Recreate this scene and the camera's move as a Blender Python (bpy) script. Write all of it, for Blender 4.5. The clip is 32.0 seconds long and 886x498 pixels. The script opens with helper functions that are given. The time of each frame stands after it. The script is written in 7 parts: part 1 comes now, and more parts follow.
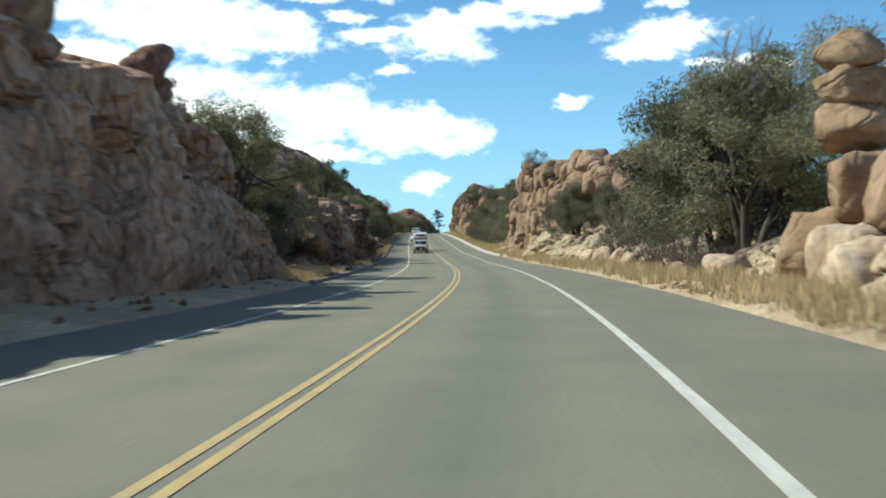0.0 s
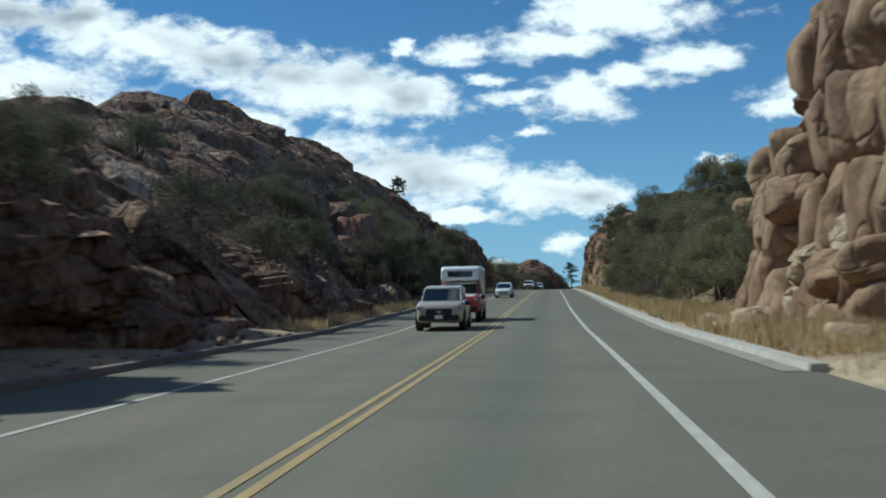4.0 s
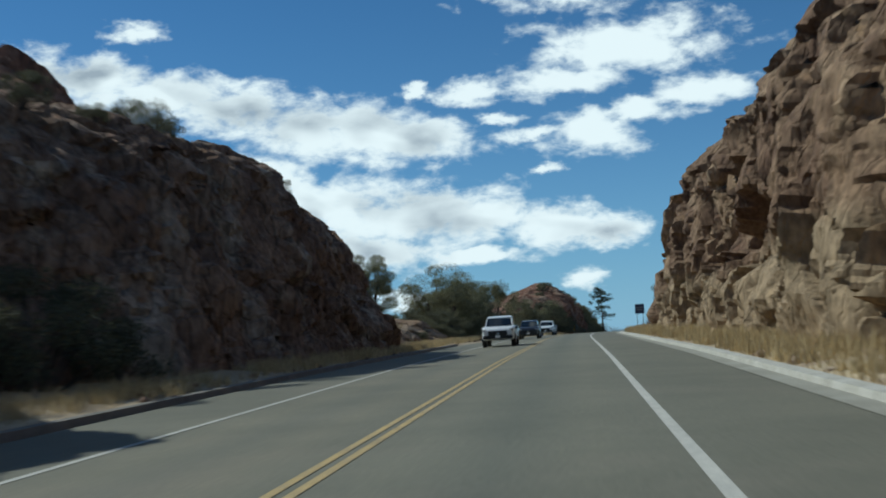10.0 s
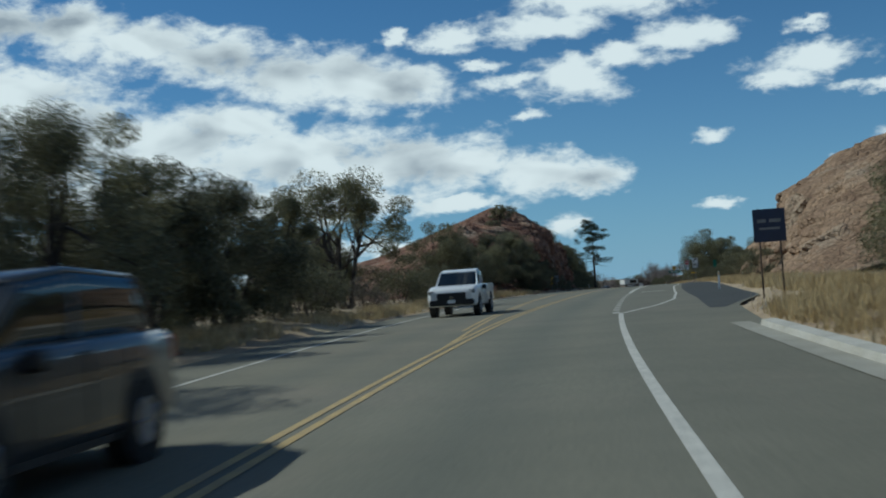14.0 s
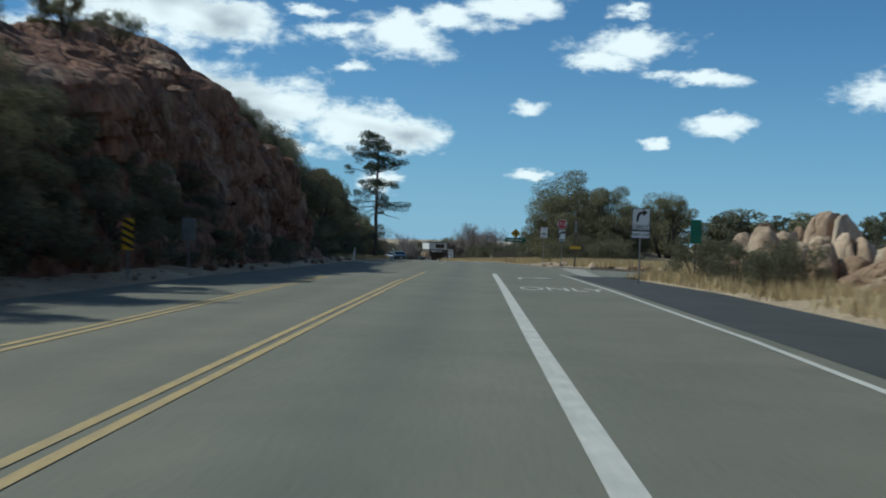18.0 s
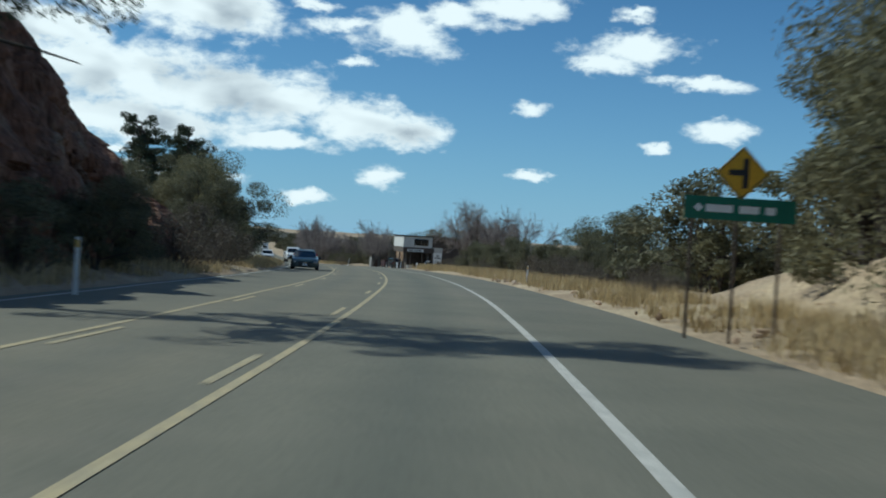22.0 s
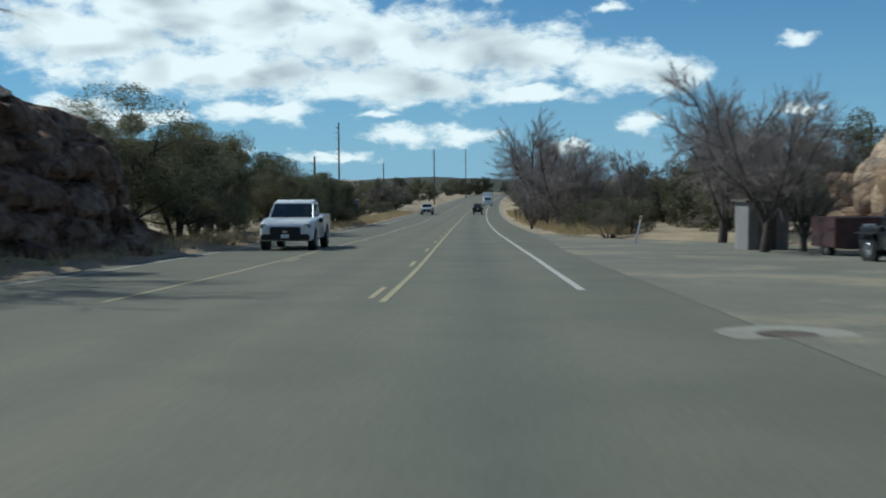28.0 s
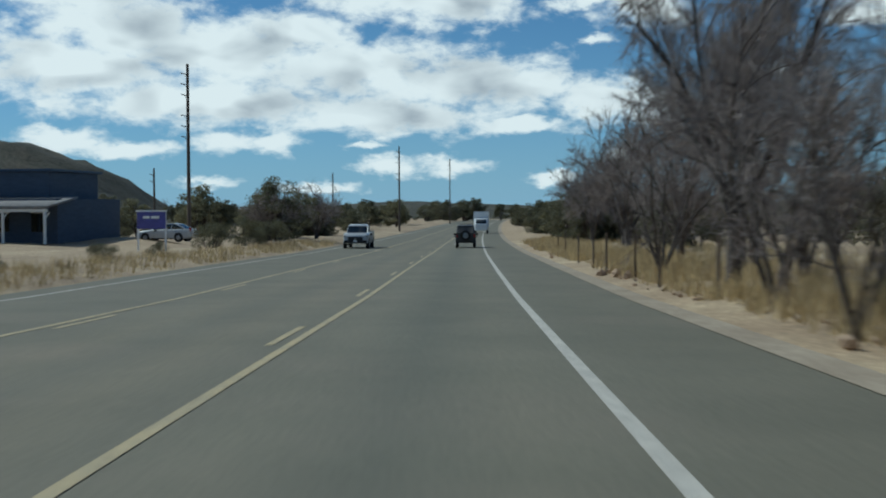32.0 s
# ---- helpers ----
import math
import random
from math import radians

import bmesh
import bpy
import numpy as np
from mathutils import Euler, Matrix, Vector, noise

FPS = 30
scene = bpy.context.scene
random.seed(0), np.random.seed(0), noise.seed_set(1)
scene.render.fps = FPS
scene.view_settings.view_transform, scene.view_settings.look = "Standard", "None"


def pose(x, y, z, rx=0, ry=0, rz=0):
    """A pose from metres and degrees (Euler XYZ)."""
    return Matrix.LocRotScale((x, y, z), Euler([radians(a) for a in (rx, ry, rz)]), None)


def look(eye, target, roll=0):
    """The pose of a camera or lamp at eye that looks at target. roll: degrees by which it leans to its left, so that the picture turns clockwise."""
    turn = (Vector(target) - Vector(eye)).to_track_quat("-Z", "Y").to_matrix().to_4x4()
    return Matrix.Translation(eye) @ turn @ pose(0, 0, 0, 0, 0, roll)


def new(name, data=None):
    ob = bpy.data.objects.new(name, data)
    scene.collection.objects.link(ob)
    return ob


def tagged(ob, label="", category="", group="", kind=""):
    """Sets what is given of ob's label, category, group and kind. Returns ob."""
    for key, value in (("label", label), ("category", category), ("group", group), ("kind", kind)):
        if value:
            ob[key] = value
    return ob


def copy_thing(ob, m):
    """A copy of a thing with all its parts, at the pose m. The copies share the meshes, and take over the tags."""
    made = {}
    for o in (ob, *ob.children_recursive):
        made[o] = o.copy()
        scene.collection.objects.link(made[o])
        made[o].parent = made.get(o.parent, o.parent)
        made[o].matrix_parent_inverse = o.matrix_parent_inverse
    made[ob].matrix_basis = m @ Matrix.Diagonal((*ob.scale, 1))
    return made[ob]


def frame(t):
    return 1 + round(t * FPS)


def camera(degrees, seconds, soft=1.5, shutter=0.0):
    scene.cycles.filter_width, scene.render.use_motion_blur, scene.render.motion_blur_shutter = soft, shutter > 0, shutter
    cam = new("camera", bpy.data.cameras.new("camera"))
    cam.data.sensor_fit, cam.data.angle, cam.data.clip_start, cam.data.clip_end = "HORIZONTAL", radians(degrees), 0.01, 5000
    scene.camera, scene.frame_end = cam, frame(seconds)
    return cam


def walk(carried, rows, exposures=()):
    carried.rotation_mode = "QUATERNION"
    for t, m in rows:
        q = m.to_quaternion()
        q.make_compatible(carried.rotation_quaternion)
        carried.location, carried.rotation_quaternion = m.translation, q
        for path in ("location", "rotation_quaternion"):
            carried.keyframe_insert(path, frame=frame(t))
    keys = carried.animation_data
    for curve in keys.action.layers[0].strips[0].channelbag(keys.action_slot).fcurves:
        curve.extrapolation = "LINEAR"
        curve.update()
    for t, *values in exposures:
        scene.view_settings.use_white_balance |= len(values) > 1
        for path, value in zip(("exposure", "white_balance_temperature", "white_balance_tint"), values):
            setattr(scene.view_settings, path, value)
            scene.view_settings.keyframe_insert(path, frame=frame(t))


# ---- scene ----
# ---- camera ----
cam = camera(42.6, 32.0, soft=1.9, shutter=0.4)
PATH = [
    (0.0, pose(2.27, -0.23, 1.39, 89.39, 0.99, -0.89)),
    (0.5, pose(3.34, 13.29, 1.24, 89.67, 0.32, -1.38)),
    (1.0, pose(4.32, 26.81, 1.08, 89.88, -0.38, -0.31)),
    (1.5, pose(5.15, 40.31, 0.92, 90.78, -1.55, 0.94)),
    (2.0, pose(5.75, 53.84, 0.78, 90.94, -1.86, 2.85)),
    (2.5, pose(6.11, 67.39, 0.68, 92.36, -1.12, 3.35)),
    (3.0, pose(6.33, 80.81, 0.56, 92.33, -0.73, 4.24)),
    (3.5, pose(6.47, 94.01, 0.45, 92.23, 0.07, 5.44)),
    (5.5, pose(6.31, 146.72, 0.63, 94.30, 2.87, 6.41)),
    (6.0, pose(6.04, 159.62, 0.81, 94.19, 2.74, 6.57)),
    (6.5, pose(5.79, 172.42, 1.03, 94.72, 2.90, 6.70)),
    (7.0, pose(5.61, 185.21, 1.27, 95.35, 2.96, 6.83)),
    (7.5, pose(5.47, 198.03, 1.50, 95.55, 2.97, 7.11)),
    (8.0, pose(5.33, 210.82, 1.74, 95.43, 2.91, 7.40)),
    (8.5, pose(5.18, 223.49, 1.99, 95.32, 3.40, 7.24)),
    (9.0, pose(5.04, 236.08, 2.23, 94.89, 3.11, 7.28)),
    (9.5, pose(4.91, 248.62, 2.46, 94.62, 3.25, 7.27)),
    (10.0, pose(4.80, 261.12, 2.67, 94.66, 3.38, 7.28)),
    (10.5, pose(4.69, 273.59, 2.86, 94.38, 3.64, 7.44)),
    (11.0, pose(4.55, 286.05, 3.04, 94.08, 3.73, 7.34)),
    (11.5, pose(4.37, 298.51, 3.21, 93.75, 3.65, 7.47)),
    (12.0, pose(4.22, 310.95, 3.36, 93.46, 3.68, 7.47)),
    (12.5, pose(4.18, 323.33, 3.48, 92.92, 3.75, 7.66)),
    (13.0, pose(4.16, 335.74, 3.59, 92.59, 3.93, 7.42)),
    (13.5, pose(4.10, 348.22, 3.70, 92.39, 4.23, 7.12)),
    (15.5, pose(5.00, 398.01, 4.01, 90.61, 1.87, 2.49)),
    (16.0, pose(5.60, 410.64, 4.04, 90.55, 2.78, 1.71)),
    (16.5, pose(6.37, 423.35, 4.07, 91.80, 0.52, -0.46)),
    (17.0, pose(7.25, 436.13, 4.08, 91.14, -1.23, -2.18)),
    (17.5, pose(8.21, 449.00, 4.07, 90.21, -1.47, -2.67)),
    (18.0, pose(9.24, 461.91, 4.05, 89.41, -1.83, -3.32)),
    (18.5, pose(10.35, 474.83, 4.00, 89.27, -1.86, -3.69)),
    (19.0, pose(11.48, 487.75, 3.93, 90.17, -1.70, -3.84)),
    (19.5, pose(12.56, 500.67, 3.84, 90.18, -1.75, -5.12)),
    (20.0, pose(13.60, 513.62, 3.73, 91.01, -2.24, -5.65)),
    (20.5, pose(14.64, 526.63, 3.61, 89.51, -2.89, -5.18)),
    (21.0, pose(15.65, 539.69, 3.49, 89.65, -3.37, -4.57)),
    (21.5, pose(16.58, 552.78, 3.32, 89.98, -3.43, -3.59)),
    (22.0, pose(17.46, 565.90, 3.13, 89.32, -3.59, -3.41)),
    (22.5, pose(18.32, 579.02, 2.93, 89.20, -4.15, -2.80)),
    (23.0, pose(19.08, 592.13, 2.72, 88.58, -4.72, -1.94)),
    (23.5, pose(19.63, 605.20, 2.47, 88.21, -5.10, -1.47)),
    (24.0, pose(19.84, 618.25, 2.21, 87.77, -5.34, 0.15)),
    (24.5, pose(19.80, 631.30, 1.95, 87.74, -4.74, 1.39)),
    (25.0, pose(19.60, 644.27, 1.67, 87.10, -5.39, 2.29)),
    (25.5, pose(19.13, 657.11, 1.37, 87.00, -5.19, 3.49)),
    (27.5, pose(14.60, 708.22, 0.06, 86.42, -1.28, 9.19)),
    (28.0, pose(12.95, 720.89, -0.37, 86.45, 0.19, 9.77)),
    (28.5, pose(11.33, 733.55, -0.81, 87.24, 0.64, 10.76)),
    (29.0, pose(9.68, 746.19, -1.22, 86.99, 0.35, 11.36)),
    (29.5, pose(7.91, 758.82, -1.60, 87.56, -0.12, 10.21)),
    (30.0, pose(6.06, 771.43, -1.98, 87.57, -0.32, 8.27)),
    (30.5, pose(4.18, 784.04, -2.37, 87.37, -1.00, 8.16)),
    (31.0, pose(2.32, 796.65, -2.74, 87.02, -2.20, 7.76)),
    (31.5, pose(0.52, 809.26, -3.08, 87.53, -1.66, 7.95)),
    (32.0, pose(-1.25, 821.88, -3.39, 87.99, 0.21, 9.18)),
]
EXPOSURES = ((0, .7), (1, 0), (2, -.13), (3, -.1), (6, -.06), (8, -.08), (9, -.25), (10, -.25), (11, -.25), (12, -.62), (13, -.55), (16, -.42), (17, -.3), (19, -.1), (20, 0), (22, -.2), (25, -.2), (29, -.27), (32, -.42))
walk(cam, PATH, [(t, stops, 6200 if t < 1 else 5800 if t < 3 else 5700, -4) for t, stops in EXPOSURES])

# ---- world, sun and exposure ----
SUN_YAW, SUN_UP = 75.5, 44.0
world = bpy.data.worlds.new("sky")
scene.world = world
world.use_nodes = True

# clouds: bearing and height in degrees (left of the road's first heading is positive), half width, half height
HIGH_BAND = ((27.3, 13.6, 3.1, 1.0), (23.9, 13.6, 2.6, .9), (20.7, 12.8, 3.7, .9), (17.1, 12.1, 3.4, 1.0),
             (13.7, 10.9, 2.3, 1.4), (10.7, 10.8, 2.3, 1.3), (8.1, 10.2, 2.6, 1.1))
UPPER = ((-3.0, 14.1, 4.7, 1.4), (.2, 12.6, 3.3, .7), (-6.2, 11.6, 2.4, .8), (-3.3, 10.9, 1.7, .7), (-.7, 9.9, 2.3, 1.1),
         (1.8, 10.2, 2.0, .4), (-.7, 17.2, 4.3, 1.1))
PUFFS = ((8.0, 12.7, .6, .4), (5.4, 12.3, 1.4, .6), (3.7, 11.1, 1.1, .3), (1.5, 8.3, .8, .3), (-.1, 2.7, 1.0, .6),
         (-7.3, 6.6, .9, .4), (21.9, 15.8, 1.3, .5))
BANK = ((26.9, 10.5, 4.6, 1.2), (24.4, 8.4, 4.8, 1.7), (27.0, 6.9, 4.3, 1.4), (19.8, 7.5, 4.6, 1.7), (16.5, 8.5, 2.6, 1.3),
        (12.9, 6.9, 4.3, 1.6), (7.8, 6.4, 3.1, 1.3), (5.2, 6.3, 2.8, 1.1), (1.0, 5.4, 2.6, .9), (-1.4, 4.9, 1.9, .6),
        (20.8, 5.3, 7.1, 1.1), (11.9, 4.7, 4.8, .9), (5.0, 4.2, 2.6, .4))
RIGHT_CLOUDS = ((-12.6, 9.8, 2.7, .7), (-11.1, 8.9, 1.7, .5), (-15.5, 8.2, 2.4, .35), (-16.7, 5.9, 1.7, .5), (-13.8, 5.1, .8, .3),
                (-12.4, 11.4, .9, .3), (-7.5, 3.2, .8, .25), (-25.0, 7.4, 2.3, .7), (-26.5, 8.3, 1.7, .7))
LOW_CLOUDS = ((19.8, 3.5, 1.4, .7), (17.3, 3.3, 1.2, .6), (27.8, 3.4, 2.1, .6), (24.7, 2.9, 2.0, .4), (12.2, 2.2, 1.5, .5),
              (8.7, 2.2, 1.7, .5), (15.2, 1.1, 1.9, .3), (13.0, 3.1, 1.3, .2), (21.0, 1.4, 1.7, .3), (3.8, 1.6, 1.2, .3))


def build_sky():
    nt = world.node_tree
    N, L = nt.nodes, nt.links
    for n in list(N):
        N.remove(n)

    def math_node(op, a, b=None, c=None, clamp=False):
        n = N.new("ShaderNodeMath")
        n.operation, n.use_clamp = op, clamp
        for i, v in enumerate((a, b, c)):
            if v is None:
                continue
            if isinstance(v, (int, float)):
                n.inputs[i].default_value = v
            else:
                L.new(v, n.inputs[i])
        return n.outputs[0]

    def vec(op, a, b=None, c=None):
        n = N.new("ShaderNodeVectorMath")
        n.operation = op
        for i, v in enumerate((a, b, c)):
            if v is None:
                continue
            if isinstance(v, tuple):
                n.inputs[i].default_value = v
            else:
                L.new(v, n.inputs[i])
        return n.outputs["Value"] if op == "LENGTH" else n.outputs[0]

    sky = N.new("ShaderNodeTexSky")
    sky.sky_type, sky.sun_disc = "NISHITA", False
    sky.sun_elevation, sky.sun_rotation = radians(SUN_UP), radians(-SUN_YAW)
    sky.altitude, sky.dust_density, sky.ozone_density, sky.air_density = 1600, .35, 2.2, 1.0
    tc = N.new("ShaderNodeTexCoord")
    sep = N.new("ShaderNodeSeparateXYZ")
    L.new(tc.outputs["Generated"], sep.inputs[0])
    x, y, z = sep.outputs
    az = math_node("MULTIPLY", math_node("ARCTAN2", math_node("MULTIPLY", x, -1.0), y), 180 / math.pi)
    el = math_node("MULTIPLY", math_node("ARCSINE", z), 180 / math.pi)
    comb = N.new("ShaderNodeCombineXYZ")
    L.new(az, comb.inputs[0]), L.new(el, comb.inputs[1])
    P = comb.outputs[0]

    def noise_at(p, scale, detail, rough, dist=0.0):
        n = N.new("ShaderNodeTexNoise")
        n.inputs["Scale"].default_value, n.inputs["Detail"].default_value = scale, detail
        n.inputs["Roughness"].default_value, n.inputs["Distortion"].default_value = rough, dist
        L.new(p, n.inputs["Vector"])
        return n

    stretched = vec("MULTIPLY", P, (.55, 1.0, 1.0))
    warp = noise_at(stretched, .42, 3.0, .55)
    warped = vec("MULTIPLY_ADD", vec("SUBTRACT", warp.outputs["Color"], (.5, .5, .5)), (1.9, .9, 0.0), P)
    curl = noise_at(stretched, 1.9, 4.0, .6)
    warped = vec("MULTIPLY_ADD", vec("SUBTRACT", curl.outputs["Color"], (.5, .5, .5)), (1.5, .8, 0.0), warped)
    fine = noise_at(stretched, .8, 5.0, .56, .3).outputs["Fac"]
    finer = noise_at(stretched, 2.6, 5.0, .65, .3).outputs["Fac"]

    def cover(p, clouds):
        near = None
        for cx, cy, rx, ry in clouds:
            r = vec("LENGTH", vec("MULTIPLY_ADD", p, (1 / rx, 1 / ry, 0), (-cx / rx, -cy / ry, 0)))
            near = r if near is None else math_node("SMOOTH_MIN", near, r, .25)
        return near

    bank = math_node("SUBTRACT", cover(warped, BANK + HIGH_BAND), .16)
    d = math_node("SMOOTH_MIN", bank, cover(warped, UPPER + PUFFS + RIGHT_CLOUDS + LOW_CLOUDS), .2)
    # scattered clouds over the rest of the sky
    wide = noise_at(vec("MULTIPLY", P, (.06, .11, 1.0)), 1.0, 5.0, .6).outputs["Fac"]
    away = math_node("MULTIPLY", math_node("SUBTRACT", math_node("ABSOLUTE", math_node("ADD", az, -2.0)), 29.0), .2, clamp=True)
    high = math_node("MULTIPLY", math_node("SUBTRACT", el, 19.0), .2, clamp=True)
    other = math_node("MULTIPLY", math_node("MAXIMUM", away, high), math_node("MULTIPLY_ADD", wide, 5.0, -2.6), clamp=True)
    dens = math_node("SUBTRACT", 1.36, math_node("ADD", d, math_node("ADD", math_node("MULTIPLY_ADD", fine, 2.4, -1.2), math_node("MULTIPLY_ADD", finer, .7, -.35))))
    dens = math_node("MAXIMUM", math_node("MULTIPLY", dens, 1.05, clamp=True), other)
    shape = math_node("MULTIPLY", math_node("MULTIPLY", dens, dens), math_node("MULTIPLY_ADD", dens, -2.0, 3.0))
    # grey undersides, bright rims
    belly = noise_at(vec("MULTIPLY", P, (.5, 1.0, 1.0)), .4, 2.5, .5, .4).outputs["Fac"]
    thick = math_node("MULTIPLY_ADD", bank, -1.0, .95, clamp=True)
    grey = math_node("MULTIPLY", math_node("MULTIPLY", math_node("MULTIPLY_ADD", belly, 3.4, -1.45, clamp=True), thick), 1.5, clamp=True)
    ramp = N.new("ShaderNodeMix")
    ramp.data_type = "RGBA"
    L.new(grey, ramp.inputs["Factor"])
    ramp.inputs["A"].default_value, ramp.inputs["B"].default_value = (1.07, 1.07, 1.06, 1), (.44, .475, .53, 1)
    blue = vec("MULTIPLY", sky.outputs[0], (.039, .064, .083))
    low = math_node("POWER", 2.718, math_node("MULTIPLY", math_node("MAXIMUM", el, 0.0), -.16))
    haze = N.new("ShaderNodeMix")
    haze.data_type = "RGBA"
    L.new(math_node("MULTIPLY", low, .8), haze.inputs["Factor"])
    L.new(blue, haze.inputs["A"])
    haze.inputs["B"].default_value = (.35, .54, .73, 1)
    blue = haze.outputs["Result"]
    mixn = N.new("ShaderNodeMix")
    mixn.data_type = "RGBA"
    L.new(shape, mixn.inputs["Factor"])
    L.new(blue, mixn.inputs["A"]), L.new(ramp.outputs["Result"], mixn.inputs["B"])
    bg, out = N.new("ShaderNodeBackground"), N.new("ShaderNodeOutputWorld")
    L.new(mixn.outputs["Result"], bg.inputs[0])
    bg.inputs[1].default_value = 1.0
    L.new(bg.outputs[0], out.inputs[0])


build_sky()
sun_data = bpy.data.lights.new("sun", "SUN")
sun_data.energy, sun_data.angle, sun_data.color = 3.9, radians(.53), (1.0, .95, .87)
sun = new("sun", sun_data)
sun.matrix_basis = look((0, 0, 60), (math.sin(radians(SUN_YAW)) * math.cos(radians(SUN_UP)), -math.cos(radians(SUN_YAW)) * math.cos(radians(SUN_UP)), 60 - math.sin(radians(SUN_UP))))

# ---- the road's line: heading every 30 m, level every 50 m, from 50 m behind the start ----
HEADING = [-9.06, -7.1, -5.14, -3.09, -0.88, 0.58, 0.81, 1.09, 0.52, 0.69, 0.61, 0.55, 0.52, 0.59, -0.17, -2.84, -4.4, -4.87, -5.08, -5.1, -4.39, -3.87, -1.89, 0.92, 4.22, 6.48, 7.79, 8.66, 8.57, 8.29, 8.08, 7.84, 7.58, 7.32, 7.06, 6.79, 6.52, 6.25, 5.98, 5.7, 5.43, 5.16, 4.89, 4.61]
LEVEL = [0.57, 0.0, -0.58, -0.99, -0.75, 0.14, 1.11, 1.86, 2.33, 2.63, 2.72, 2.48, 2.01, 1.22, 0.17, -1.03, -2.7, -4.18, -5.44, -6.3, -6.9, -7.2, -7.4, -7.4, -7.4, -7.4, -7.4]
STATION = np.arange(-60, 1260, 4.0)
_psi = np.interp(STATION, np.arange(-50, 1251, 30.0), np.radians(HEADING))
_mid = (_psi[1:] + _psi[:-1]) / 2
_x = np.concatenate([[0], np.cumsum(-np.sin(_mid) * 4.0)])
_y = np.concatenate([[0], np.cumsum(np.cos(_mid) * 4.0)])
_x -= np.interp(0, STATION, _x)
_y -= np.interp(0, STATION, _y)


def lay(s, d, z=0.0):
    """World points at station s along the road, d metres right of the yellow line, z above the road (arrays or numbers)."""
    s, d, z = np.broadcast_arrays(np.asarray(s, float), np.asarray(d, float), np.asarray(z, float))
    sc = np.clip(s, -56, 1240)
    psi = np.interp(sc, STATION, _psi)
    near = np.clip(d, -60, 60)
    x = np.interp(sc, STATION, _x) + near * np.cos(psi) + (d - near)
    y = np.interp(sc, STATION, _y) + near * np.sin(psi) + (s - sc)
    return np.stack([x, y, z + np.interp(sc, np.arange(-50, 1251, 50.0), LEVEL)], -1)


def at(s, d, z=0.0, turn=0.0):
    """Pose on the ground with y along the road; turn in degrees to the left."""
    p = lay(s, d, z)
    return pose(p[0], p[1], p[2], 0, 0, math.degrees(np.interp(s, STATION, _psi)) + turn)

